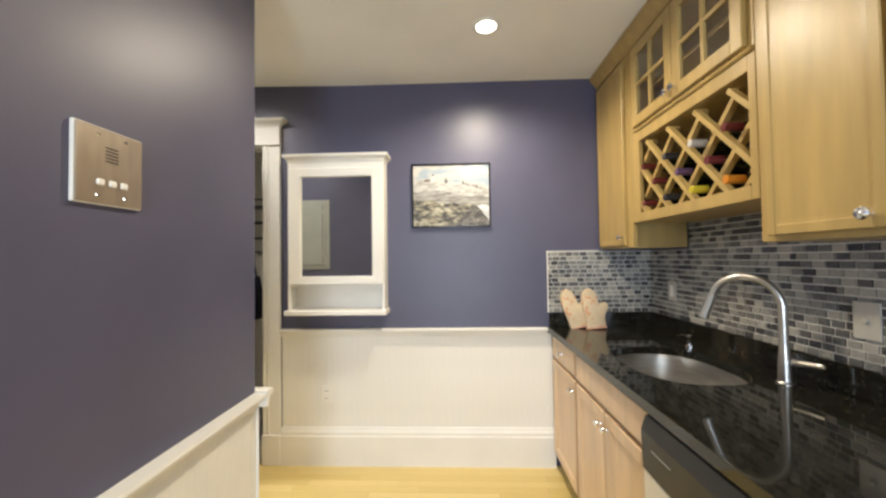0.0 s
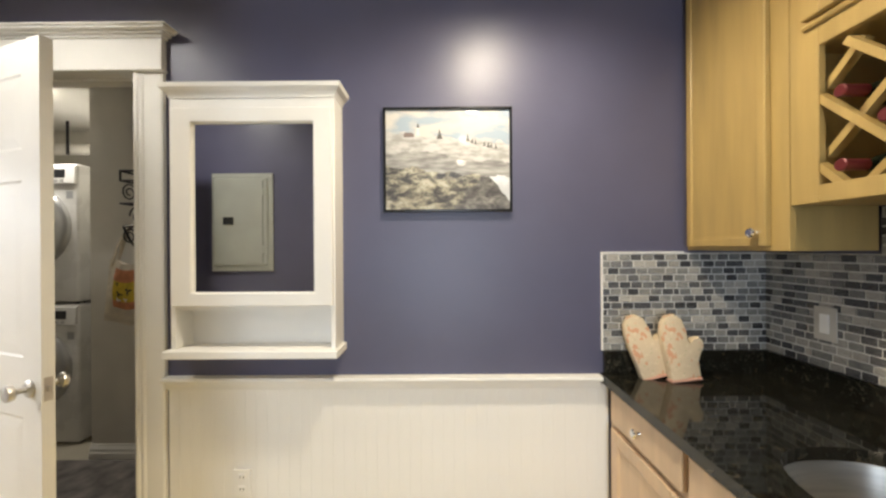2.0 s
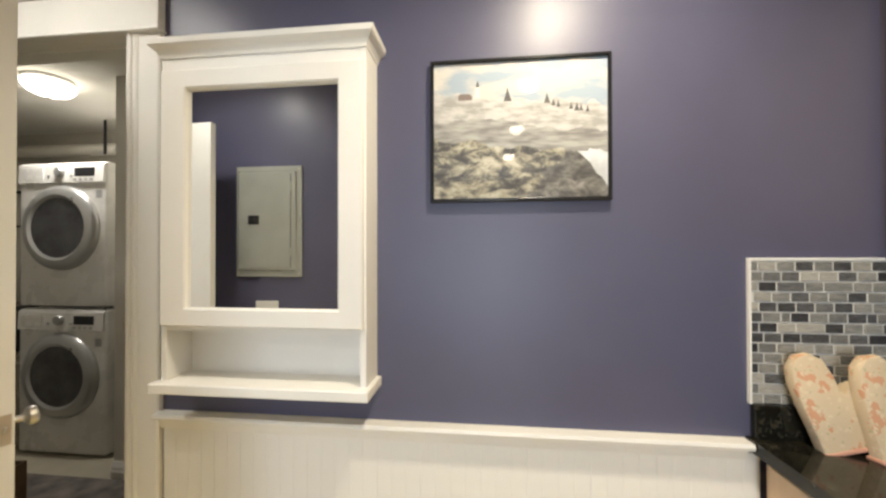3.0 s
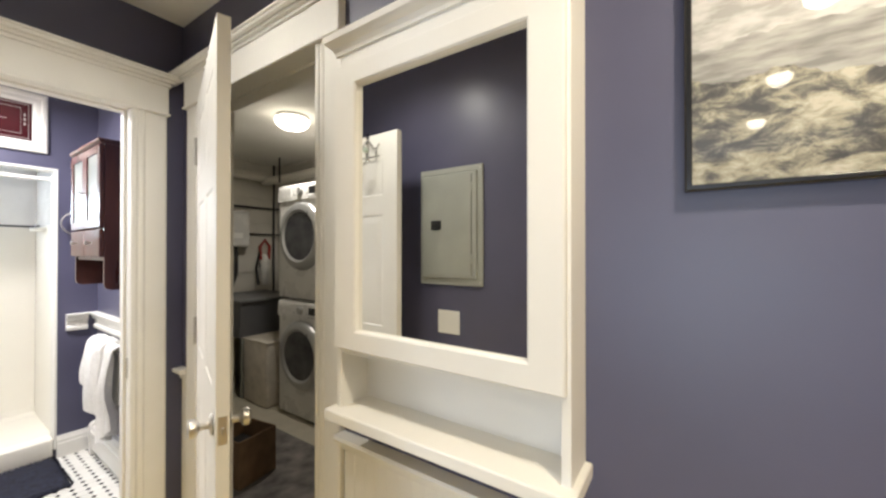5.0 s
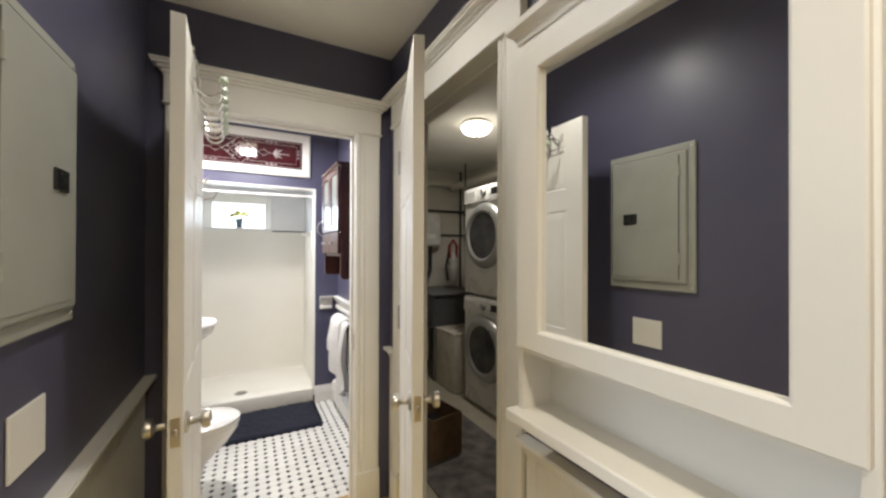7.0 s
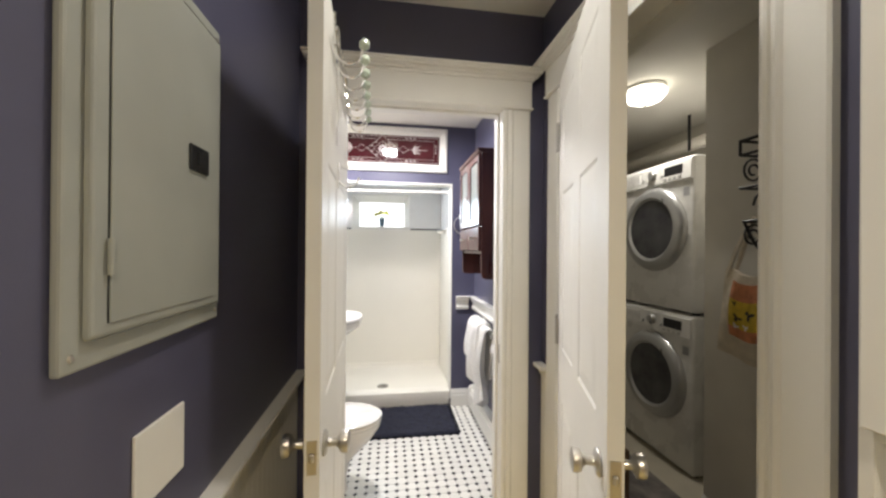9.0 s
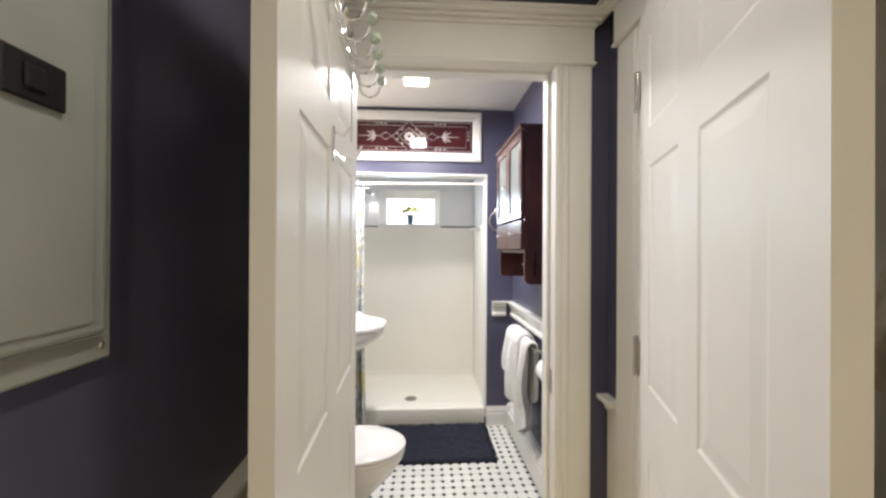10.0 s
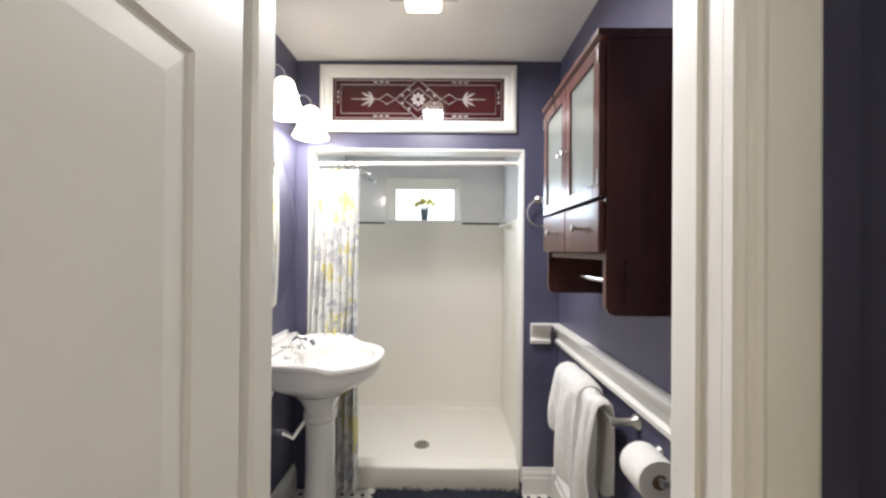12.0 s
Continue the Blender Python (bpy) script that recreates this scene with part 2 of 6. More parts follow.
def boxes(*rows, bevel=0.0, seg=1):
    """Boxes x0, x1, y0, y1, z0, z1 in one bmesh."""
    bm = bmesh.new()
    for x0, x1, y0, y1, z0, z1 in rows:
        bmesh.ops.create_cube(bm, size=1, matrix=Matrix.Translation(((x0 + x1) / 2, (y0 + y1) / 2, (z0 + z1) / 2)) @ Matrix.Diagonal((x1 - x0, y1 - y0, z1 - z0, 1)))
    if bevel:
        bmesh.ops.bevel(bm, geom=bm.edges[:], offset=bevel, segments=seg, affect="EDGES", profile=0.5)
    return bm


def prism(outline, axis, a0, a1, bm=None):
    """A closed outline of (u, v) pulled along x, y or z from a0 to a1. Along x: (y, z); along y: (x, z); along z: (x, y)."""
    bm = bm or bmesh.new()
    def at(u, v, a):
        return {"x": (a, u, v), "y": (u, a, v), "z": (u, v, a)}[axis]
    lo = [bm.verts.new(at(u, v, a0)) for u, v in outline]
    hi = [bm.verts.new(at(u, v, a1)) for u, v in outline]
    n = len(outline)
    for i in range(n):
        bm.faces.new((lo[i], lo[(i + 1) % n], hi[(i + 1) % n], hi[i]))
    bm.faces.new(lo[::-1])
    bm.faces.new(hi)
    return bm


def tube(points, r, seg=8, bm=None, closed=False, radii=None):
    """A round bar along points."""
    bm = bm or bmesh.new()
    pts = [Vector(p) for p in points]
    n, rings, side = len(pts), [], None
    for i, p in enumerate(pts):
        a = pts[i - 1] if (i or closed) else p
        b = pts[(i + 1) % n] if (i < n - 1 or closed) else p
        d = (b - a).normalized()
        if side is None:
            side = d.orthogonal().normalized()
        side = (side - d * side.dot(d)).normalized()
        up = d.cross(side)
        rad = radii[i] if radii else r
        rings.append([bm.verts.new(p + (side * math.cos(2 * math.pi * j / seg) + up * math.sin(2 * math.pi * j / seg)) * rad) for j in range(seg)])
    for i in range(n if closed else n - 1):
        a, b = rings[i], rings[(i + 1) % n]
        for j in range(seg):
            bm.faces.new((a[j], a[(j + 1) % seg], b[(j + 1) % seg], b[j]))
    if not closed:
        bm.faces.new(rings[0][::-1])
        bm.faces.new(rings[-1])
    return bm


def lathe(profile, seg=24, m=None, bm=None, sx=1.0, sy=1.0):
    """A turned body from (radius, height) pairs, about z, then moved by m."""
    bm = bm or bmesh.new()
    m = m or Matrix()
    rings = []
    for r, z in profile:
        rings.append([bm.verts.new(m @ Vector((sx * max(r, 1e-4) * math.cos(2 * math.pi * j / seg), sy * max(r, 1e-4) * math.sin(2 * math.pi * j / seg), z))) for j in range(seg)])
    for a, b in zip(rings, rings[1:]):
        for j in range(seg):
            bm.faces.new((a[j], a[(j + 1) % seg], b[(j + 1) % seg], b[j]))
    bm.faces.new(rings[0][::-1])
    bm.faces.new(rings[-1])
    return bm


def arc(cx, cy, r, a0, a1, n):
    return [(cx + r * math.cos(radians(a0 + (a1 - a0) * i / n)), cy + r * math.sin(radians(a0 + (a1 - a0) * i / n))) for i in range(n + 1)]


def structure(name, bm, mat, label, category="wall", smooth=False):
    return part(name, bm, mat, None, label, smooth, category=category, kind="structure")


# ---- rooms ----
H, HB = 2.535, 2.56          # ceiling of kitchen; of bathroom
HW = 2.60                    # wall tops, inside the ceiling slabs
N, E_, W_, S_ = 2.33, 1.36, -0.633, 1.185   # faces: north wall, kitchen east wall, kitchen west wall, passage south wall
BW = -2.29                  # passage west wall
SH = -3.90                  # wall in front of the shower
BN, BS = 2.37, 0.795        # bathroom north and south walls
SB = -4.95                  # shower back wall

structure("floor_kitchen", boxes((-2.41, 1.5, -2.6, 2.46, -0.12, -0.012)), material("subfloor", (0.40, 0.27, 0.11), 0.5), "light oak strip floor of kitchen and passage", "floor")
structure("floor_laundry", boxes((-4.75, -0.7, 2.462, 4.4, -0.12, -0.001)), VINYL, "beige vinyl floor of the laundry room", "floor")
structure("floor_bathroom", boxes((-5.1, -2.412, 0.6, 2.458, -0.12, -0.004)), GROUTB, "bathroom floor bed of pale grout", "floor")
structure("ceiling_kitchen", prism([(-2.35, 2.577), (-0.60, 2.540), (1.5, H), (1.5, H + 0.14), (-2.35, H + 0.14)], "y", -2.6, 2.40), CEILW, "flat white ceiling of kitchen and passage", "ceiling")
structure("ceiling_laundry", boxes((-4.75, -0.7, 2.402, 4.4, H, H + 0.1)), CEILW, "flat white laundry ceiling", "ceiling")
structure("ceiling_bathroom", boxes((-5.1, -2.352, 0.6, 2.398, HB, HB + 0.1)), CEILW, "flat white bathroom ceiling", "ceiling")

structure("wall_north_kitchen", boxes((-1.201, 1.5, N, N + 0.13, 0, HW)), BLUE, "slate blue painted north wall above white wainscot")
structure("wall_north_passage", boxes((-2.41, -2.061, N, N + 0.13, 0, HW), (-2.061, -1.201, N, N + 0.13, 2.156, HW)), BLUE, "slate blue wall round the laundry doorway")
structure("wall_east_kitchen", boxes((E_, E_ + 0.14, -2.6, N, 0, HW)), BLUE, "blue wall behind the kitchen units")
structure("wall_west_kitchen", boxes((W_ - 0.14, W_, -2.6, S_, 0, HW)), BLUE, "slate blue wall beside the kitchen entry")
structure("wall_south_passage", boxes((-2.41, W_ - 0.14, S_ - 0.13, S_, 0, HW)), BLUE, "slate blue passage wall with breaker panel")
structure("wall_west_passage", boxes((BW - 0.12, BW, S_, 1.352, 0, HW), (BW - 0.12, BW, 2.136, N, 0, HW), (BW - 0.12, BW, 1.352, 2.136, 2.122, HW)), BLUE, "slate blue wall round the bathroom doorway")
wx0, wx1, wz0, wz1 = -0.45, 0.55, 0.25, 2.05
structure("wall_south_kitchen", boxes((W_, wx0, -2.6, -2.46, 0, HW), (wx1, E_, -2.6, -2.46, 0, HW), (wx0, wx1, -2.6, -2.46, 0, wz0), (wx0, wx1, -2.6, -2.46, wz1, HW)), BLUE, "blue wall with a window behind the walker")
structure("wall_south_bathroom", boxes((SH - 0.12, BW - 0.12, BS - 0.12, BS, 0, HB)), BLUE, "slate blue bathroom wall behind the basin")
structure("wall_north_bathroom", boxes((SH - 0.12, BW - 0.12, BN, BN + 0.09, 0, HB)), BLUE, "slate blue bathroom wall with hanging cabinet")
structure("wall_west_bathroom", boxes((SH - 0.12, SH, BS, 0.875, 0, HB), (SH - 0.12, SH, 2.156, BN, 0, HB), (SH - 0.12, SH, 0.875, 2.156, 2.03, HB)), BLUE, "slate blue wall above the shower opening")
structure("wall_east_bathroom", boxes((BW - 0.12, BW - 0.002, BS, S_ - 0.002, 0, HB)), BLUE, "slate blue bathroom wall beside the door")
py0, py1, pz0, pz1 = 1.153, 1.830, 1.667, 2.076
structure("wall_shower_back", boxes((SB - 0.12, SB, 0.7, py0, 0, HB), (SB - 0.12, SB, py1, 2.4, 0, HB), (SB - 0.12, SB, py0, py1, 0, pz0), (SB - 0.12, SB, py0, py1, pz1, HB)), SUBWAY, "white tiled shower wall with a small window")
structure("wall_shower_north", boxes((SB, SH - 0.12, 2.20, 2.30, 0, HB)), SUBWAY, "white tiled shower side wall")
structure("wall_shower_south", boxes((SB, SH - 0.12, 0.70, BS, 0, HB)), SUBWAY, "white tiled shower side wall")
structure("wall_laundry_east", boxes((-0.9, -0.8, 2.46, 3.3, 0, H)), PLASTER, "cream painted laundry wall")
structure("wall_laundry_inner", boxes((-2.36, -0.8, 3.30, 4.35, 0, H)), PLASTER, "cream painted laundry wall with shelf rack")
structure("wall_laundry_north", boxes((-4.7, -2.36, 4.25, 4.35, 0, H)), PLASTER, "white boarded wall behind the stacked laundry machines")
structure("wall_laundry_west", boxes((-4.7, -4.6, 2.46, 4.25, 0, H)), PLASTER, "white boarded laundry wall with pipes")
structure("wall_laundry_south", boxes((-4.7, -2.412, 2.462, 2.53, 0, H)), PLASTER, "cream laundry wall")

# white tiled lining of the shower opening
structure("shower_trim", boxes((SH - 0.125, SH + 0.004, 2.146, 2.158, 0.06, 2.034), (SH - 0.125, SH + 0.004, 0.873, 0.885, 0.06, 2.034), (SH - 0.125, SH + 0.004, 0.885, 2.146, 2.022, 2.034)), WHITE, "white edge trim lining the shower opening", "trim")


# ---- mouldings ----
def chair_rail(y, z, s=1):
    """Outline (across, up) of a wall cap rail with its top at z, standing out from the wall face at y towards -s."""
    return [(y, z - 0.055), (y - s * 0.012, z - 0.055), (y - s * 0.016, z - 0.035), (y - s * 0.020, z - 0.022), (y - s * 0.042, z - 0.018), (y - s * 0.045, z - 0.009), (y - s * 0.042, z), (y, z)]


def base_board(y, s=1, h=0.245):
    return [(y, 0), (y - s * 0.024, 0), (y - s * 0.024, h - 0.055), (y - s * 0.019, h - 0.045), (y - s * 0.019, h - 0.03), (y - s * 0.011, h - 0.012), (y - s * 0.008, h), (y, h)]


ZR = 0.895
rail_label = "white moulded wainscot cap rail"
structure("trim_rail_north", prism(chair_rail(N, ZR), "x", -1.097, 0.675), WHITE, rail_label, "trim")
structure("trim_rail_corner", prism(chair_rail(N, 0.885), "x", BW, -2.205), WHITE, rail_label, "trim")
structure("trim_rail_south", prism(chair_rail(S_, 0.89, -1), "x", BW, W_ + 0.045), WHITE, rail_label, "trim")
structure("trim_rail_west", prism(chair_rail(W_, 0.885, -1), "y", -2.4, S_ + 0.001), WHITE, rail_label, "trim")
structure("baseboard_north", prism(base_board(N - 0.006), "x", -1.094, 0.712), WHITE, "tall white moulded baseboard", "baseboard")
structure("baseboard_south", prism(base_board(S_ + 0.006, -1), "x", BW, W_ + 0.02), WHITE, "tall white moulded baseboard", "baseboard")
structure("baseboard_west", prism(base_board(W_ + 0.006, -1), "y", -2.4, S_), WHITE, "tall white moulded baseboard", "baseboard")
structure("baseboard_bath_west", prism(base_board(SH, -1, 0.15), "y", 2.156, BN), WHITE, "white bathroom baseboard", "baseboard")
structure("baseboard_bath_south", prism(base_board(BS, -1, 0.15), "x", SH, BW - 0.12), WHITE, "white bathroom baseboard", "baseboard")
structure("baseboard_laundry", prism(base_board(3.30, 1, 0.10), "x", -2.36, -0.9), WHITE, "white laundry baseboard", "baseboard")
bath_rail = [(BN, 0.885), (BN - 0.022, 0.885), (BN - 0.026, 0.905), (BN - 0.014, 0.92), (BN - 0.014, 0.945), (BN - 0.030, 0.958), (BN - 0.036, 0.985), (BN - 0.052, 0.992), (BN - 0.055, 1.003), (BN, 1.003)]
structure("trim_bath_rail", prism(bath_rail, "x", SH, BW - 0.13), WHITE, "deep white bathroom chair rail", "trim")
structure("trim_bath_rail_return", prism([(SH + BN - u, v) for u, v in bath_rail], "y", 2.20, BN - 0.056), WHITE, "short return of the white chair rail", "trim")


def casing_board(w, d, z0, z1, m, flip=False):
    """An upright casing board with a double bead along one edge, w wide and d deep, its back on y = 0, facing -y, moved by m."""
    f = w / 12
    out = [(0, 0), (0, -d * 0.75), (0.4 * f, -d * 0.92), (1.2 * f, -d), (1.8 * f, -d * 0.9), (2.1 * f, -d * 0.72), (2.6 * f, -d * 0.72), (3.0 * f, -d * 0.9), (3.6 * f, -d), (4.2 * f, -d * 0.9), (4.6 * f, -d * 0.78), (11.4 * f, -d * 0.78), (w, -d * 0.65), (w, 0)]
    if flip:
        out = [(w - u, v) for u, v in out]
    bm = prism(out, "z", z0, z1)
    bmesh.ops.transform(bm, matrix=m, verts=bm.verts)
    return bm


def doorway(name, m, left, right, width, head, frieze, cap, over_l, over_r, label):
    """Casing round an opening of that width from x = 0, in a wall that faces -y at y = 0: uprights, plinths, frieze, stepped cap and jamb."""
    t = thing(name, (0, 0, 0), 0, label, "door frame", kind="structure")
    t.matrix_basis = m
    d = 0.026
    part("upright", casing_board(left, d, 0.20, head, pose(-left, 0, 0), True), WHITE, t)
    part("upright", casing_board(right, d, 0.20, head, pose(width, 0, 0)), WHITE, t)
    part("plinth", boxes((-left - 0.003, 0.002, -d - 0.006, 0, 0, 0.20), bevel=0.003), WHITE, t)
    part("plinth", boxes((width - 0.002, width + right + 0.003, -d - 0.006, 0, 0, 0.20), bevel=0.003), WHITE, t)
    x0, x1 = -left, width + right
    part("frieze", boxes((x0 - 0.004, x1 + 0.004, -d - 0.004, 0, head + 0.006, frieze), bevel=0.002), WHITE, t)
    part("bead", boxes((x0 - 0.010, x1 + 0.010, -d - 0.012, 0, head - 0.004, head + 0.006), bevel=0.003), WHITE, t)
    hgt = cap - frieze
    steps = bmesh.new()
    for j, (f0, f1, o) in enumerate(((0, 0.30, 0.012), (0.30, 0.55, 0.026), (0.55, 0.80, 0.044), (0.80, 1.0, 0.052))):
        b = boxes((x0 - min(o, over_l), x1 + min(o, over_r), -d - o, 0, frieze + f0 * hgt, frieze + f1 * hgt), bevel=0.0035, seg=2)
        me = bpy.data.meshes.new("step")
        b.to_mesh(me)
        b.free()
        steps.from_mesh(me)
    part("cap", steps, WHITE, t)
    part("jamb", boxes((-0.015, 0.0, 0.001, 0.125, 0, head), (width, width + 0.015, 0.001, 0.125, 0, head), (-0.015, width + 0.015, 0.001, 0.125, head, head + 0.015)), WHITE, t)
    part("stop", boxes((0.0, 0.010, 0.045, 0.08, 0, head), (width - 0.010, width, 0.045, 0.08, 0, head), (0.010, width - 0.010, 0.045, 0.08, head - 0.010, head)), WHITE, t)
    return t


doorway("door_frame_laundry", pose(-2.045, N, 0), 0.155, 0.120, 0.828, 2.140, 2.268, 2.308, 0.052, 0.052, "white moulded casing round the laundry doorway")
bath_frame = doorway("door_frame_bathroom", pose(BW, 1.368, 0, 0, 0, 90), 0.115, 0.135, 0.752, 2.106, 2.238, 2.290, 0.05, 0.05, "white moulded casing round the bathroom doorway")
part("strike_plate", boxes((0.7505, 0.7535, 0.008, 0.042, 0.88, 0.97)), KNOB, bath_frame, "worn steel strike plate")


# ---- doors ----
def knob_pair(parent, x, z, t):
    """Door knobs on both faces with roses, and the latch plate in the edge."""
    for s, y in ((-1, 0.0), (1, t)):
        m = pose(x, y, z, 90 if s < 0 else -90, 0, 0)
        part("knob", lathe([(0.030, 0), (0.031, 0.004), (0.026, 0.009), (0.011, 0.012), (0.010, 0.030), (0.014, 0.036), (0.025, 0.042), (0.028, 0.052), (0.026, 0.060), (0.014, 0.064), (0.0, 0.065)], 20, m), KNOB, parent, "satin nickel door knob", True)


def panel_door(name, m, w, h, label, flip=1):
    """A six-panel door, hinged at x = 0, its faces at y = 0 and y = t."""
    t = 0.035
    d = thing(name, (0, 0, 0), 0, label, "door")
    d.matrix_basis = m
    st, mid = 0.105, 0.105
    rails = [(0.008, 0.22), (0.84, 1.045), (1.655, 1.76), (h - 0.115, h)]
    cols = [(st, (w - mid) / 2), ((w + mid) / 2, w - st)]
    for x0, x1 in ((0, st), (w - st, w)):
        part("stile", boxes((x0, x1, 0, t, 0.008, h)), ENAMEL, d)
    for z0, z1 in rails:
        part("rail", boxes((st, w - st, 0, t, z0, z1)), ENAMEL, d)
    for (a, b), (c, e) in zip(rails, rails[1:]):
        part("muntin", boxes(((w - mid) / 2, (w + mid) / 2, 0, t, b, c)), ENAMEL, d)
        for x0, x1 in cols:
            bm = bmesh.new()
            loops = []
            for ins, dep in ((0, 0.0), (0.007, 0.0030), (0.012, 0.0033), (0.044, 0.0008)):
                loops.append((ins, dep))
            for face, sgn in ((0.0, 1), (t, -1)):
                rings = []
                for ins, dep in loops:
                    y = face + sgn * dep
                    rings.append([bm.verts.new(p) for p in ((x0 + ins, y, b + ins), (x1 - ins, y, b + ins), (x1 - ins, y, c - ins), (x0 + ins, y, c - ins))])
                for r0, r1 in zip(rings, rings[1:]):
                    for i in range(4):
                        bm.faces.new((r0[i], r0[(i + 1) % 4], r1[(i + 1) % 4], r1[i]))
                bm.faces.new(rings[-1])
            part("panel", bm, ENAMEL, d)
    knob_pair(d, w - 0.065, 0.945, t)
    part("latch_plate", boxes((w - 0.0005, w + 0.0015, 0.006, 0.029, 0.905, 0.985)), KNOB, d, "steel latch plate with bolt")
    part("latch_bolt", boxes((w, w + 0.009, 0.012, 0.023, 0.935, 0.955), bevel=0.003), KNOB, d)
    hy = -0.004 if flip > 0 else t + 0.004
    for z in (0.165, 1.045, 1.850):
        hg = part("hinge", tube([(-0.006, hy, z), (-0.006, hy, z + 0.108)], 0.0085, 12), KNOB, d, "steel butt hinge", True)
        part("hinge_leaf", boxes((-0.002, 0.022, hy + 0.0005, hy + 0.0030, z + 0.002, z + 0.106), bevel=0.001), KNOB, hg)
        part("hinge_pin", lathe([(0.0095, -0.005), (0.0095, 0), (0.006, 0.003), (0.006, 0.108), (0.0095, 0.110), (0.008, 0.116), (0, 0.117)], 12, pose(-0.006, hy, z)), KNOB, hg, "", True)
    return d


panel_door("laundry_door", pose(-2.030, 2.288, 0, 0, 0, -18.5), 0.765, 2.135, "white six-panel laundry door standing ajar")
bath_door = panel_door("bathroom_door", pose(-2.248, 1.365, 0, 0, 0, 2.2), 0.780, 2.10, "white six-panel bathroom door standing open", 1)

# over-door hooks with porcelain knobs, on the bathroom side of the open door
rack = thing("over_door_hook_rack", (-2.248, 1.365, 0.010), 2.2, "chrome over-door rack with green porcelain knob hooks", "hook rack")
for x in (0.12, 0.56):
    part("hanger_strap", boxes((x - 0.012, x + 0.012, -0.004, -0.002, 2.02, 2.104), (x - 0.012, x + 0.012, -0.004, 0.041, 2.1015, 2.104), (x - 0.012, x + 0.012, 0.0375, 0.0405, 1.955, 2.104)), CHROME, rack)
wave = [(0.02 + 0.64 * i / 64, 0.046, 2.035 + 0.026 * math.sin(i / 64 * 2 * math.pi * 5)) for i in range(65)]
part("scroll_bar", tube(wave, 0.0042, 8), CHROME, rack, "wavy chrome wire bar", True)
part("lower_bar", tube([(0.02, 0.046, 1.965), (0.66, 0.046, 1.965)], 0.0042, 8), CHROME, rack, "", True)
CELADON = material("celadon_porcelain", (0.46, 0.53, 0.44), 0.15)
for i in range(8):
    x = 0.05 + 0.084 * i
    dip = [(x, 0.046, 2.010), (x, 0.050, 1.968)] + [(x, 0.083 + u, v) for u, v in arc(0, 1.958, 0.033, 190, 340, 8)] + [(x, 0.120, 1.968)]
    hk = part("hook", tube(dip, 0.0036, 8), CHROME, rack, "", True)
    part("porcelain_knob", lathe([(0.0, -0.016), (0.010, -0.013), (0.0155, 0), (0.010, 0.013), (0.0, 0.016)], 14, pose(x, 0.124, 1.981, -25, 0, 0)), CELADON, hk, "pale green porcelain knob", True)
hook2 = thing("robe_hook", (-2.238, 1.365, -0.030), 2.2, "small chrome double robe hook on the door", "hook")
part("plate", boxes((0.394, 0.406, 0.0355, 0.039, 1.66, 1.745), bevel=0.0015), CHROME, hook2)
part("prong", tube([(0.40, 0.041, 1.68), (0.40, 0.062, 1.662), (0.40, 0.092, 1.672), (0.40, 0.104, 1.698)], 0.0034, 8), CHROME, hook2, "", True)
part("prong", tube([(0.40, 0.041, 1.73), (0.40, 0.062, 1.722), (0.40, 0.075, 1.745)], 0.0032, 8), CHROME, hook2, "", True)

# ---- kitchen: base units, worktop, sink ----
XF = 0.715


def shaker_front(name, parent, y0, y1, z0, z1, mat, x=XF, thick=0.02, frame_w=0.050, flat=False, cut=0.010):
    """A framed front that faces -x with its outer face at x - thick."""
    xo = x - thick
    if flat:
        return part(name, boxes((xo, x, y0, y1, z0, z1), bevel=0.004, seg=2), mat, parent)
    f = frame_w
    bm = boxes((xo, x, y0, y0 + f, z0, z1), (xo, x, y1 - f, y1, z0, z1), (xo, x, y0 + f, y1 - f, z0, z0 + f), (xo, x, y0 + f, y1 - f, z1 - f, z1), bevel=0.003)
    ob = part(name, bm, mat, parent)
    bm = bmesh.new()
    rings = []
    for ins, dep in ((0, 0.004), (0.010, cut), (0.030, cut)):
        rings.append([bm.verts.new(p) for p in ((xo + dep, y0 + f + ins, z0 + f + ins), (xo + dep, y1 - f - ins, z0 + f + ins), (xo + dep, y1 - f - ins, z1 - f - ins), (xo + dep, y0 + f + ins, z1 - f - ins))])
    for a, b in zip(rings, rings[1:]):
        for i in range(4):
            bm.faces.new((a[i], a[(i + 1) % 4], b[(i + 1) % 4], b[i]))
    bm.faces.new(rings[-1])
    part("field_panel", bm, mat, ob)
    return ob


def cab_knob(parent, x, y, z):
    part("knob", lathe([(0.008, 0), (0.006, 0.010), (0.014, 0.016), (0.016, 0.022), (0.012, 0.027), (0.0, 0.029)], 16, pose(x, y, z, 0, -90, 0)), CHROME, parent, "small polished knob", True)


def base_unit(name, y0, y1, label, doors, drawers):
    u = thing(name, (0, 0, 0), 0, label, "base cabinet", "kitchen base units")
    part("carcass", boxes((XF + 0.02, E_ - 0.004, y0, y1, 0.10, 0.66), (XF, XF + 0.02, y0, y1, 0.10, 0.862)), PALE, u)
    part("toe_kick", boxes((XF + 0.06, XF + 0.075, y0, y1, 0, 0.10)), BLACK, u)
    for a, b in drawers:
        f = shaker_front("drawer_front", u, a, b, 0.730, 0.850, PALE, flat=True)
        if len(doors) == 1:
            cab_knob(f, XF - 0.02, (a + b) / 2, 0.787)
    for i, (a, b) in enumerate(doors):
        f = shaker_front("door", u, a, b, 0.118, 0.705, PALE)
        cab_knob(f, XF - 0.02, (b - 0.03) if i else (a + 0.03), 0.645)
    return u


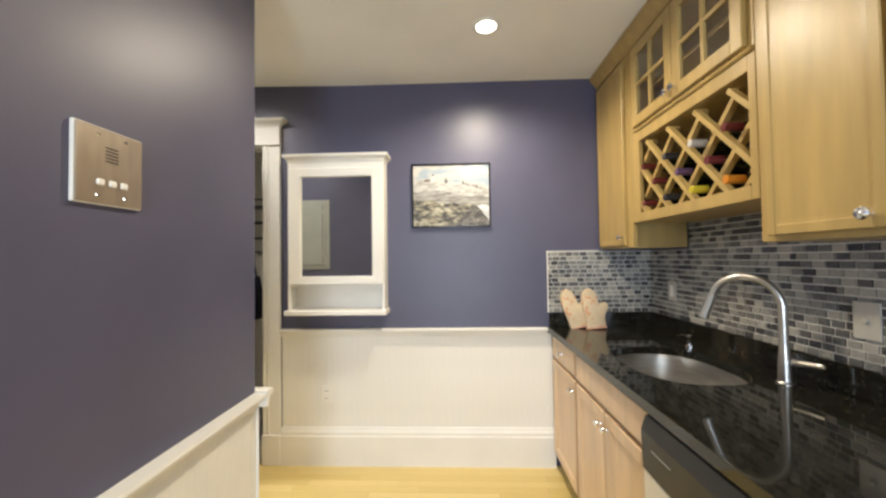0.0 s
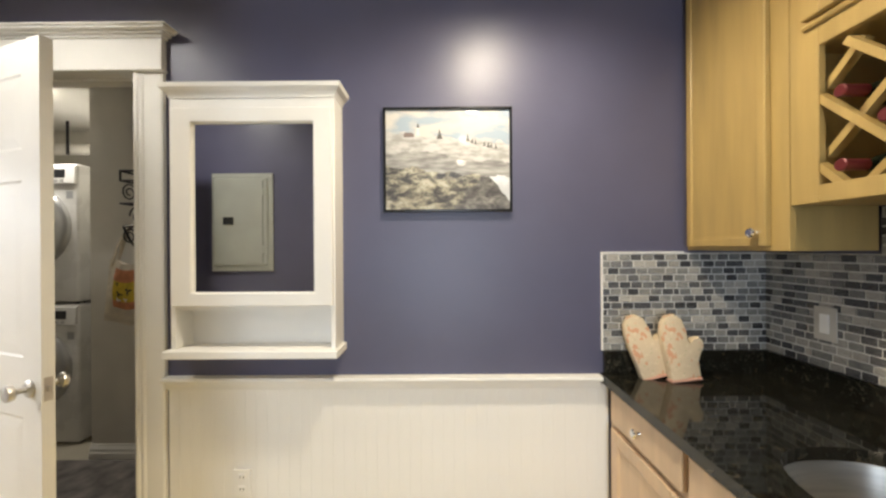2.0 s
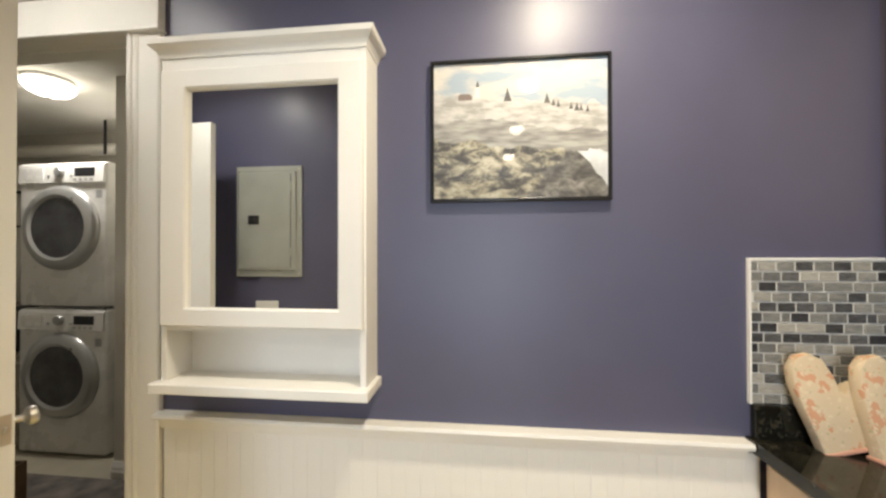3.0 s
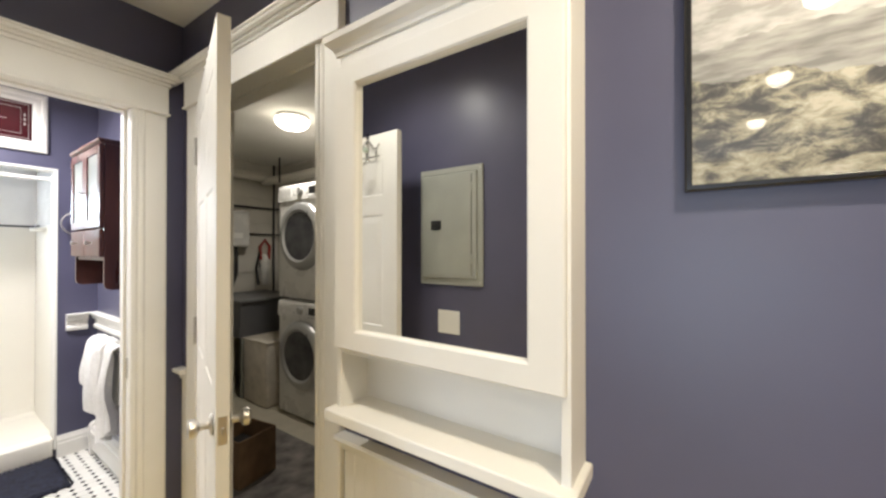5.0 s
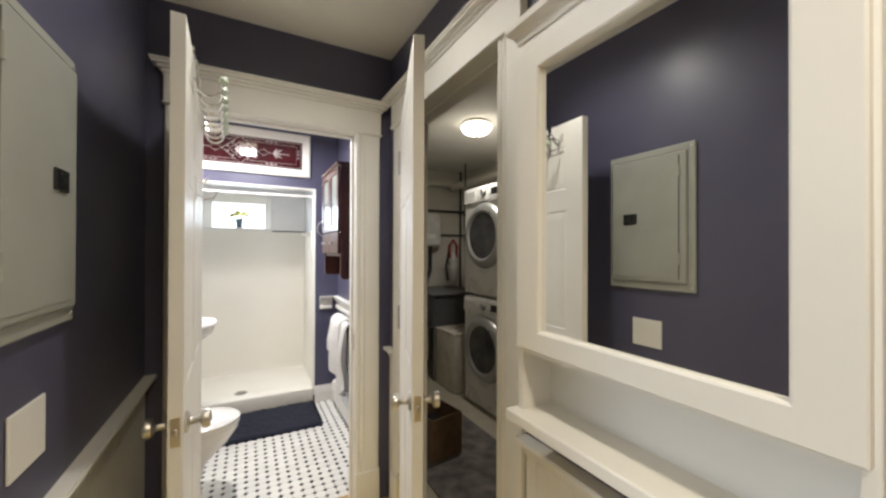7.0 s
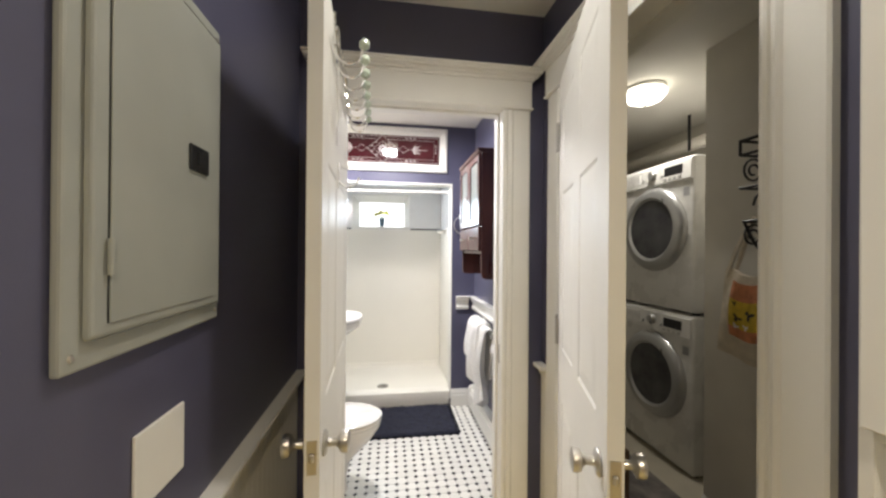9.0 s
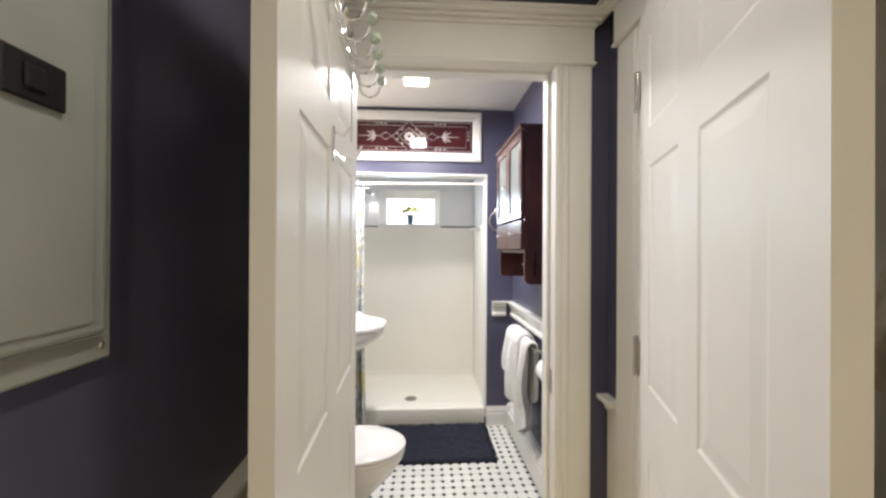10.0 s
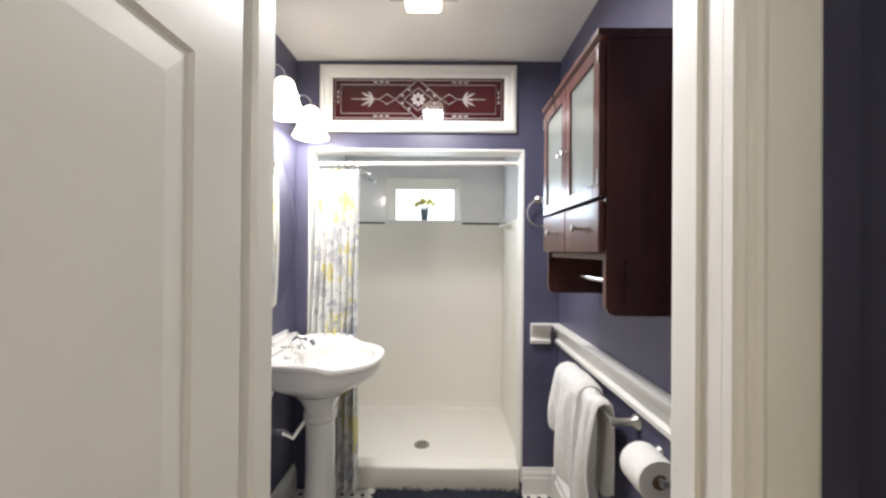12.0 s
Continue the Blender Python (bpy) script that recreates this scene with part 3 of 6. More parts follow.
u1 = base_unit("drawer_base_cabinet", 1.828, 2.306, "pale maple base cabinet with one drawer and door", [(1.843, 2.27)], [(1.843, 2.27)])
u2 = base_unit("sink_base_cabinet", 1.085, 1.826, "pale maple sink cabinet with two doors", [(1.463, 1.812), (1.10, 1.455)], [(1.10, 1.812)])
u3 = base_unit("end_base_cabinet", -1.2, 0.470, "pale maple base cabinet beside the dishwasher", [(-0.40, 0.38), (-1.18, -0.41)], [(-1.18, 0.38)])

dw = thing("dishwasher", (0, 0, 0), 0, "dishwasher with black control strip and pale door", "dishwasher")
part("body", boxes((XF, E_ - 0.004, 0.475, 1.08, 0.10, 0.862)), BLACK, dw)
part("door_panel", boxes((XF - 0.05, XF, 0.48, 1.075, 0.12, 0.695), bevel=0.004), material("dishwasher_almond", (0.60, 0.57, 0.50), 0.35), dw)
cp = part("control_strip", prism([(XF, 0.698), (XF - 0.052, 0.698), (XF - 0.055, 0.815), (XF - 0.040, 0.858), (XF, 0.858)], "y", 0.48, 1.075), BLACK, dw, "black glossy control strip")
part("latch_recess", boxes((XF - 0.0565, XF - 0.050, 0.92, 1.02, 0.7725, 0.7765), bevel=0.002), material("grey_print", (0.22, 0.22, 0.22), 0.5), cp)
for i in range(4):
    part("button_legend", boxes((XF - 0.0565, XF - 0.050, 0.60 + 0.05 * i, 0.617 + 0.05 * i, 0.7725, 0.7745)), material("grey_legend", (0.25, 0.25, 0.25), 0.5), cp)
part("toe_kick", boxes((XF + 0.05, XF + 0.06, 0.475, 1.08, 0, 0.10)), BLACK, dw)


def sink_outline(n, grow=0.0):
    """The bowl's edge, a rounded D that bows out to the front."""
    out = []
    for i in range(n):
        a = 2 * math.pi * i / n
        c, s = math.cos(a), math.sin(a)
        p = 2.6
        rx = (0.205 if c > 0 else 0.215) + grow
        x = math.copysign(abs(c) ** (2 / p), c) * rx
        y = math.copysign(abs(s) ** (2 / p), s) * (0.276 + grow)
        out.append((1.005 + x, 1.490 + y))
    return out


wt = thing("worktop", (0, 0, 0), 0, "polished black-green granite worktop with undermount sink hole", "countertop")
X0, Y0, Y1 = 0.678, -1.22, N - 0.002
bm = bmesh.new()
hole = sink_outline(48)
for z in (0.866, 0.900):
    outer = [bm.verts.new((x, y, z)) for x, y in ((X0, Y0), (E_ - 0.002, Y0), (E_ - 0.002, Y1), (X0, Y1))]
    inner = [bm.verts.new((x, y, z)) for x, y in hole]
    edges = [bm.edges.new((r[i], r[(i + 1) % len(r)])) for r in (outer, inner) for i in range(len(r))]
    bmesh.ops.triangle_fill(bm, use_beauty=True, use_dissolve=False, edges=edges)
    if z < 0.9:
        low_o, low_i = outer, inner
for lo, hi in ((low_o, outer), (low_i, inner)):
    for i in range(len(lo)):
        bm.faces.new((lo[i], lo[(i + 1) % len(lo)], hi[(i + 1) % len(hi)], hi[i]))
part("slab", bm, GRANITE, wt)
part("upstand", boxes((0.69, E_ - 0.002, N - 0.022, N - 0.002, 0.9003, 0.992), bevel=0.002), GRANITE, wt)
part("upstand", boxes((E_ - 0.022, E_ - 0.002, Y0, N - 0.022, 0.9003, 0.992), bevel=0.002), GRANITE, wt)

sk = thing("undermount_sink", (0, 0, 0), 0, "brushed steel undermount sink bowl", "sink")
bm = bmesh.new()
rings = []
for grow, z in ((0.012, 0.865), (0.0, 0.865), (-0.006, 0.85), (-0.016, 0.74), (-0.030, 0.715), (-0.06, 0.700), (-0.165, 0.694)):
    rings.append([bm.verts.new((x, y, z)) for x, y in sink_outline(48, grow)])
for a, b in zip(rings, rings[1:]):
    for i in range(48):
        bm.faces.new((a[i], a[(i + 1) % 48], b[(i + 1) % 48], b[i]))
bm.faces.new(rings[-1])
part("bowl", bm, STEEL, sk, "", True)
part("drain", lathe([(0.044, 0.695), (0.044, 0.699), (0.034, 0.699), (0.030, 0.696), (0.0, 0.696)], 24, pose(1.005, 1.49, 0)), CHROME, sk, "", True)

fc = thing("kitchen_faucet", (1.232, 1.228, 0.90), 0, "tall brushed nickel pull-down gooseneck faucet", "faucet")
part("base", lathe([(0.026, 0.0003), (0.026, 0.005), (0.021, 0.010), (0.019, 0.07), (0.0165, 0.105), (0.014, 0.135), (0.0, 0.136)], 24), KNOB, fc, "", True)
dirx, diry = -0.58, 0.814
neck = [(0, 0, 0.10), (0, 0, 0.20), (0, 0, 0.262)]
for u, v in arc(0.108, 0.262, 0.108, 180, 15, 16):
    neck.append((dirx * u, diry * u, v))
part("gooseneck", tube(neck, 0.0135, 14), KNOB, fc, "", True)
e = Vector(neck[-1])
dv = (Vector(neck[-1]) - Vector(neck[-2])).normalized()
part("spray_head", tube([e - dv * 0.002, e + dv * 0.02, e + dv * 0.06, e + dv * 0.092], 0.015, 14, radii=[0.0155, 0.0165, 0.018, 0.0195]), KNOB, fc, "", True)
part("lever", tube([(0.02, -0.01, 0.075), (0.04, -0.045, 0.078), (0.052, -0.085, 0.082)], 0.010, 10, radii=[0.014, 0.010, 0.008]), KNOB, fc, "", True)
sd = thing("soap_dispenser", (1.236, 1.760, 0.90), 0, "small chrome soap dispenser by the sink", "soap dispenser")
part("base", lathe([(0.020, 0.0003), (0.020, 0.006), (0.010, 0.012), (0.009, 0.040), (0.013, 0.046), (0.013, 0.058), (0.0, 0.060)], 18), CHROME, sd, "", True)
part("spout", tube([(0, 0, 0.052), (-0.03, 0.005, 0.058), (-0.055, 0.01, 0.052)], 0.005, 8), CHROME, sd, "", True)


def mitt(m, label):
    """A quilted mitt standing on its cuff: a padded outline with a thumb."""
    out = [(-0.062, 0.0), (-0.066, 0.06), (-0.074, 0.13), (-0.076, 0.20), (-0.066, 0.245), (-0.040, 0.270), (-0.005, 0.272), (0.022, 0.250), (0.034, 0.205), (0.036, 0.165), (0.046, 0.150), (0.066, 0.168), (0.088, 0.172), (0.104, 0.156), (0.104, 0.132), (0.086, 0.105), (0.070, 0.075), (0.068, 0.03), (0.066, 0.0)]
    bm = bmesh.new()
    cx, cz = -0.005, 0.12
    rings = []
    for f, y in ((0.90, -0.020), (0.97, -0.017), (1.0, -0.006), (1.0, 0.006), (0.97, 0.017), (0.90, 0.020)):
        rings.append([bm.verts.new((cx + (x - cx) * f, y, cz + (z - cz) * (f if z > 0.01 else 1.0))) for x, z in out])
    n = len(out)
    for a, b in zip(rings, rings[1:]):
        for i in range(n):
            bm.faces.new((a[i], a[(i + 1) % n], b[(i + 1) % n], b[i]))
    bm.faces.new(rings[0])
    bm.faces.new(rings[-1])
    t = thing("oven_mitt", (0, 0, 0), 0, label, "oven mitt", "pair of oven mitts")
    t.matrix_basis = m
    bmesh.ops.scale(bm, vec=(0.88, 0.9, 0.93), verts=bm.verts)
    part("body", bm, MITT, t, "", True)
    part("cuff_binding", boxes((-0.059, 0.062, -0.0205, 0.0205, -0.0005, 0.011), bevel=0.004, seg=2), material("cuff_tape", (0.66, 0.36, 0.26), 0.9), t, "salmon cuff binding")
    return t


mitt(pose(0.866, 2.262, 0.9015, -7, -14, 0), "peach floral quilted oven mitt leaning on the upstand")
mitt(pose(0.958, 2.228, 0.9015, -8, -4, 4), "peach floral oven mitt propped in front of its pair")

# ---- kitchen: wall units ----
XU = 1.04


def unit_box(name, y0, y1, z0, z1, label, bottom=True):
    u = thing(name, (0, 0, 0), 0, label, "wall cabinet", "kitchen wall units")
    t = 0.018
    xa, xb = XU + 0.02, E_ - 0.014
    for y in (y0, y1 - t):
        part("side_panel", boxes((xa, xb, y, y + t, z0, z1)), MAPLE, u)
    part("bottom_panel", boxes((xa, xb, y0 + t, y1 - t, z0, z0 + t)), MAPLE, u)
    part("top_panel", boxes((xa, xb, y0 + t, y1 - t, z1 - t, z1)), MAPLE, u)
    part("back_panel", boxes((xb - 0.012, xb, y0 + t, y1 - t, z0 + t, z1 - t)), MAPLE, u)
    return u


c1 = unit_box("narrow_wall_cabinet", 1.93, N - 0.003, 1.398, 2.455, "narrow honey maple wall cabinet in the corner")
part("face_frame", boxes((XU, XU + 0.02, 1.887, N - 0.003, 1.398, 2.455), bevel=0.001), MAPLE, c1)
f = shaker_front("door", c1, 1.945, 2.305, 1.412, 2.43, MAPLE, XU, frame_w=0.030, cut=0.005)
cab_knob(f, XU - 0.02, 1.975, 1.455)

c2 = unit_box("wine_rack_cabinet", 1.068, 1.885, 1.528, 2.455, "honey maple unit with lattice wine rack and glazed doors")
fr = boxes((XU, XU + 0.02, 1.805, 1.885, 1.528, 2.455), (XU, XU + 0.02, 1.068, 1.100, 1.528, 2.455), (XU, XU + 0.02, 1.100, 1.805, 1.528, 1.575), (XU, XU + 0.02, 1.100, 1.805, 1.945, 2.02), (XU, XU + 0.02, 1.100, 1.805, 2.42, 2.455), bevel=0.0015)
part("face_frame", fr, MAPLE, c2)
part("rack_top", boxes((XU + 0.02, E_ - 0.027, 1.087, 1.866, 1.955, 1.973)), MAPLE, c2)
part("ledge_moulding", prism([(XU + 0.001, 1.998), (XU - 0.010, 2.000), (XU - 0.013, 2.006), (XU - 0.010, 2.012), (XU + 0.001, 2.014)], "y", 1.07, 1.84), MAPLE, c2)


def clip_line(y0, z0, s, lo_y, hi_y, lo_z, hi_z):
    """The stretch of the line z = z0 + s (y - y0) inside a box."""
    a, b = sorted((y0 + (lo_z - z0) / s, y0 + (hi_z - z0) / s))
    a, b = max(a, lo_y), min(b, hi_y)
    return (a, z0 + s * (a - y0)), (b, z0 + s * (b - y0))


def slat(y0, z0, s, depth0, depth1):
    (ya, za), (yb, zb) = clip_line(y0, z0, s, 1.090, 1.815, 1.562, 1.925)
    if yb - ya < 0.03:
        return None
    d = Vector((0, yb - ya, zb - za)).normalized()
    nrm = Vector((0, -d.z, d.y)) * 0.0092
    bm = bmesh.new()
    a, b = Vector((0, ya, za)), Vector((0, yb, zb))
    vs = [bm.verts.new(Vector((x, 0, 0)) + p + k) for x in (depth0, depth1) for p, k in ((a, -nrm), (b, -nrm), (b, nrm), (a, nrm))]
    for f in ((0, 1, 2, 3), (7, 6, 5, 4), (0, 4, 5, 1), (1, 5, 6, 2), (2, 6, 7, 3), (3, 7, 4, 0)):
        bm.faces.new([vs[i] for i in f])
    return bm


PITCH = 0.183
for k in range(-6, 7):
    for s, x0, x1 in ((1, XU + 0.004, XU + 0.028), (-1, XU + 0.0285, XU + 0.0525)):
        bm = slat(1.37 + k * PITCH, 1.917, s, x0, x1)
        if bm:
            part("lattice_slat", bm, MAPLE, c2)
for k in range(-6, 7):
    for s, x0, x1 in ((1, XU + 0.24, XU + 0.25), (-1, XU + 0.251, XU + 0.261)):
        bm = slat(1.37 + k * PITCH, 1.917, s, x0, x1)
        if bm:
            part("rear_lattice_slat", bm, MAPLEIN, c2)


def glazed_door(y0, y1, z0, z1, knob_y):
    xo, f = XU - 0.02, 0.052
    d = part("glazed_door", boxes((xo, XU, y0, y0 + f, z0, z1), (xo, XU, y1 - f, y1, z0, z1), (xo, XU, y0 + f, y1 - f, z0, z0 + f), (xo, XU, y0 + f, y1 - f, z1 - f, z1), bevel=0.003), MAPLE, c2)
    ym, zm = (y0 + y1) / 2, (z0 + z1) / 2
    part("glazing_bar", boxes((xo + 0.002, XU - 0.004, ym - 0.008, ym + 0.008, z0 + f, z1 - f)), MAPLE, d)
    for a, b in ((y0 + f, ym - 0.008), (ym + 0.008, y1 - f)):
        part("glazing_bar", boxes((xo + 0.002, XU - 0.004, a, b, zm - 0.008, zm + 0.008)), MAPLE, d)
        for p, q in ((z0 + f, zm - 0.008), (zm + 0.008, z1 - f)):
            o = part("pane", boxes((xo + 0.010, xo + 0.013, a, b, p, q)), CLEAR, d, "clear glass pane")
            o.visible_shadow = False
    cab_knob(d, xo, knob_y, z0 + 0.04)


glazed_door(1.478, 1.835, 2.022, 2.435, 1.50)
glazed_door(1.092, 1.472, 2.022, 2.435, 1.45)
part("shelf", boxes((XU + 0.09, E_ - 0.03, 1.088, 1.865, 2.235, 2.247)), MAPLE, c2)
part("cabinet_floor", boxes((XU + 0.021, E_ - 0.03, 1.088, 1.865, 2.008, 2.020)), MAPLE, c2)

c3 = unit_box("large_wall_cabinet", 0.10, 1.065, 1.390, 2.455, "large honey maple wall cabinet with flat panel doors")
part("face_frame", boxes((XU, XU + 0.02, 0.10, 1.065, 1.390, 2.455), bevel=0.001), MAPLE, c3)
f = shaker_front("door", c3, 0.715, 1.025, 1.408, 2.43, MAPLE, XU, frame_w=0.030, cut=0.005)
cab_knob(f, XU - 0.02, 0.748, 1.442)
f = shaker_front("door", c3, 0.125, 0.705, 1.408, 2.43, MAPLE, XU, frame_w=0.030, cut=0.005)
c4 = unit_box("end_wall_cabinet", -1.2, 0.097, 1.390, 2.455, "honey maple wall cabinet at the entry end")
shaker_front("door", c4, -1.18, 0.08, 1.408, 2.43, MAPLE, XU, frame_w=0.030, cut=0.005)
structure("trim_crown_cabinet", prism([(XU + 0.02, 2.456), (XU - 0.008, 2.456), (XU - 0.014, 2.470), (XU - 0.030, 2.490), (XU - 0.048, 2.512), (XU - 0.052, 2.529), (XU + 0.02, 2.529)], "y", -1.2, N - 0.003), MAPLE, "honey maple crown moulding above the wall units", "trim")
structure("trim_soffit", boxes((XU + 0.021, E_ - 0.002, -1.2, N - 0.003, 2.457, 2.528)), MAPLE, "filler above the wall units", "trim")


def wine_bottle(y, z, tint, label, tilt=0.0):
    t = thing("wine_bottle", (0, 0, 0), 0, label, "wine bottle", "bottles in the wine rack")
    t.matrix_basis = pose(1.332, y, z, 0, -90, 0)
    part("glass_body", lathe([(0.030, 0.0), (0.036, 0.004), (0.036, 0.18), (0.033, 0.198), (0.017, 0.232), (0.0135, 0.25), (0.0135, 0.262)], 16), BOTTLE, t, "", True)
    part("foil_capsule", lathe([(0.0148, 0.248), (0.0148, 0.299), (0.0156, 0.301), (0.0156, 0.309), (0.013, 0.311), (0, 0.311)], 14), material("foil_capsule", tint, 0.35, 0.2), t, "", True)
    return t


FOIL = {"burgundy": (0.13, 0.02, 0.02), "yellow": (0.62, 0.52, 0.04), "orange": (0.60, 0.22, 0.02), "purple": (0.12, 0.065, 0.14), "silver": (0.50, 0.48, 0.46), "black": (0.03, 0.03, 0.035), "red": (0.15, 0.025, 0.03)}
cells = [(1.736, 1.8255, "burgundy"), (1.736, 1.6425, "burgundy"), (1.6445, 1.734, "burgundy"), (1.553, 1.8255, "black"), (1.553, 1.6425, "black"), (1.4615, 1.734, "purple"), (1.37, 1.8255, "silver"), (1.37, 1.6425, "yellow"), (1.2785, 1.734, "red"), (1.187, 1.8255, "burgundy"), (1.187, 1.6425, "orange")]
for y, z, c in cells:
    wine_bottle(y, z - 0.030, FOIL[c], "dark wine bottle with %s foil capsule lying in the rack" % c)

for k, (y, h, r) in enumerate(((1.20, 0.13, 0.055), (1.34, 0.17, 0.055), (1.56, 0.16, 0.055), (1.70, 0.12, 0.045))):
    g = thing("glass_jug" if k % 2 == 0 else "tumbler", (1.12, y, 2.0205), 0, "clear glass vessel standing in the glazed cabinet", "glassware", "glassware in the cabinet")
    part("body", lathe([(r * 0.8, 0.0), (r * 0.95, 0.02), (r, h * 0.6), (r * 0.9, h), (r * 0.85, h), (r * 0.93, h * 0.6), (r * 0.85, 0.02), (0, 0.012)], 20), CLEAR, g, "", True)


# ---- kitchen: walls ----
def cover_plate(name, m, w, h, label, kind):
    t = thing(name, (0, 0, 0), 0, label, "outlet" if kind == "outlet" else "switch")
    t.matrix_basis = m
    part("plate", boxes((-w / 2, w / 2, -0.006, 0, -h / 2, h / 2), bevel=0.002, seg=2), material("almond_plate", (0.52, 0.49, 0.43), 0.40) if kind in ("dimmer", "switch") else WHITE, t)
    if kind == "outlet":
        for z in (-0.024, 0.024):
            o = part("socket", boxes((-0.016, 0.016, -0.008, -0.005, z - 0.014, z + 0.014), bevel=0.002), WHITE, t)
            part("slots", boxes((-0.008, -0.005, -0.0085, -0.0075, z - 0.004, z + 0.006), (0.005, 0.008, -0.0085, -0.0075, z - 0.004, z + 0.006)), BLACK, o)
    elif kind == "switch":
        part("rocker", boxes((-0.016, 0.016, -0.010, -0.005, -0.033, 0.033), bevel=0.002), PAPER, t)
    elif kind == "dimmer":
        part("dial", lathe([(0.010, 0), (0.009, 0.011), (0.0, 0.012)], 18, pose(0, -0.006, 0, 90, 0, 0)), material("almond_dial", (0.52, 0.48, 0.40), 0.4), t, "", True)
    return t


cover_plate("wall_outlet", pose(-0.786, N - 0.010, 0.46), 0.07, 0.115, "white outlet in the wainscot", "outlet")
o1 = cover_plate("backsplash_outlet", pose(E_ - 0.010, 2.085, 1.146, 0, 0, -90), 0.075, 0.115, "white rocker switch in a metal plate on mosaic", "switch")
o2 = cover_plate("dimmer_switch", pose(E_ - 0.010, 1.072, 1.144, 0, 0, -90), 0.078, 0.115, "beige dimmer plate on the mosaic", "dimmer")

ic = thing("intercom_panel", (W_, 0.628, 1.551), 0, "brushed metal door intercom with three buttons", "intercom")
part("plate", boxes((0.0, 0.012, -0.0735, 0.0735, -0.077, 0.077), bevel=0.002), material("intercom_metal", (0.42, 0.36, 0.29), 0.35, 0.7, stretch=(1, 8, 1)), ic)
part("rim", boxes((0.0, 0.009, -0.0755, 0.0755, -0.079, 0.079), bevel=0.002), WHITE, ic)
for y in (-0.026, 0.0, 0.026):
    part("button", boxes((0.011, 0.017, y - 0.009, y + 0.009, -0.041, -0.027), bevel=0.003), PAPER, ic)
for z in range(5):
    part("speaker_slot", boxes((0.0115, 0.0126, -0.014, 0.014, 0.010 + z * 0.007, 0.0125 + z * 0.007)), BLACK, ic)
for y, z in ((-0.03, 0.062), (0.03, 0.062), (-0.03, -0.060), (0.03, -0.060)):
    part("screw", lathe([(0.004, 0), (0.003, 0.002), (0, 0.0022)], 10, pose(0.012, y, z, 0, 90, 0)), CHROME, ic)


def beadboard(name, x0, x1, z0, z1, m, label):
    """Narrow boards with a rounded face and a groove between, facing -y at y = 0."""
    t = thing(name, (0, 0, 0), 0, label, "wainscot", kind="structure")
    t.matrix_basis = m
    part("backing", boxes((x0, x1, -0.0048, 0.0, z0, z1)), WHITE, t)
    n = max(1, round((x1 - x0) / 0.0445))
    w = (x1 - x0) / n
    out = [(0.0003, -0.0045), (0.0008, -0.0056), (0.0022, -0.006), (w - 0.0022, -0.006), (w - 0.0008, -0.0056), (w - 0.0003, -0.0045)]
    first = part("board", prism(out, "z", z0, z1), WHITE, t)
    first.location.x = x0
    for i in range(1, n):
        o = first.copy()
        scene.collection.objects.link(o)
        o.parent = t
        o.location.x = x0 + i * w
    return t


beadboard("wainscot_north", -1.090, 0.712, 0.20, ZR - 0.04, pose(0, N, 0), "white painted beadboard wainscot")
beadboard("wainscot_corner", -2.283, -2.21, 0.0, ZR - 0.045, pose(0, N, 0), "white painted beadboard beside the casing")
beadboard("wainscot_south", 0.62, 2.28, 0.20, 0.85, pose(0, S_, 0, 0, 0, 180), "white painted beadboard wainscot")
beadboard("wainscot_west", -1.18, 1.2, 0.20, 0.845, pose(W_, 0, 0, 0, 0, 90), "white painted beadboard wainscot")

# hanging mirror cabinet
mc = thing("mirror_cabinet", (-0.684, N, 1.006), 0, "white wall cabinet with mirror door and open shelf", "mirror cabinet")
x0, x1 = -0.317, 0.313
part("side", boxes((x0, x0 + 0.018, -0.110, -0.001, 0.0, 0.985), bevel=0.001), WHITE, mc)
part("side", boxes((x1 - 0.018, x1, -0.110, -0.001, 0.0, 0.985), bevel=0.001), WHITE, mc)
part("back", boxes((x0 + 0.018, x1 - 0.018, -0.012, -0.001, 0.0, 0.985)), WHITE, mc)
part("bottom_shelf", boxes((x0 - 0.014, x1 + 0.014, -0.142, -0.001, -0.004, 0.026), bevel=0.004, seg=2), WHITE, mc)
part("inner_floor", boxes((x0 + 0.018, x1 - 0.018, -0.108, -0.012, 0.175, 0.190)), WHITE, mc)
part("top_rail", boxes((x0 + 0.018, x1 - 0.018, -0.109, -0.012, 0.945, 0.985)), WHITE, mc)
co = bmesh.new()
rings = []
for z, o in ((0.985, -0.004), (0.985, 0.002), (0.993, 0.004), (1.004, 0.010), (1.013, 0.021), (1.018, 0.026), (1.034, 0.028)):
    rings.append([co.verts.new(p) for p in ((x0 - o, -0.112 - o, z), (x1 + o, -0.112 - o, z), (x1 + o, -0.001, z), (x0 - o, -0.001, z))])
for r0, r1 in zip(rings, rings[1:]):
    for i in range(4):
        co.faces.new((r0[i], r0[(i + 1) % 4], r1[(i + 1) % 4], r1[i]))
co.faces.new(rings[0][::-1])
co.faces.new(rings[-1])
part("cornice", co, WHITE, mc)
dz0, dz1, dx0, dx1 = 0.192, 0.942, x0 + 0.012, x1 - 0.006
ix0, ix1, iz0, iz1 = -0.226, 0.237, 0.244, 0.887
fr = bmesh.new()
rings = []
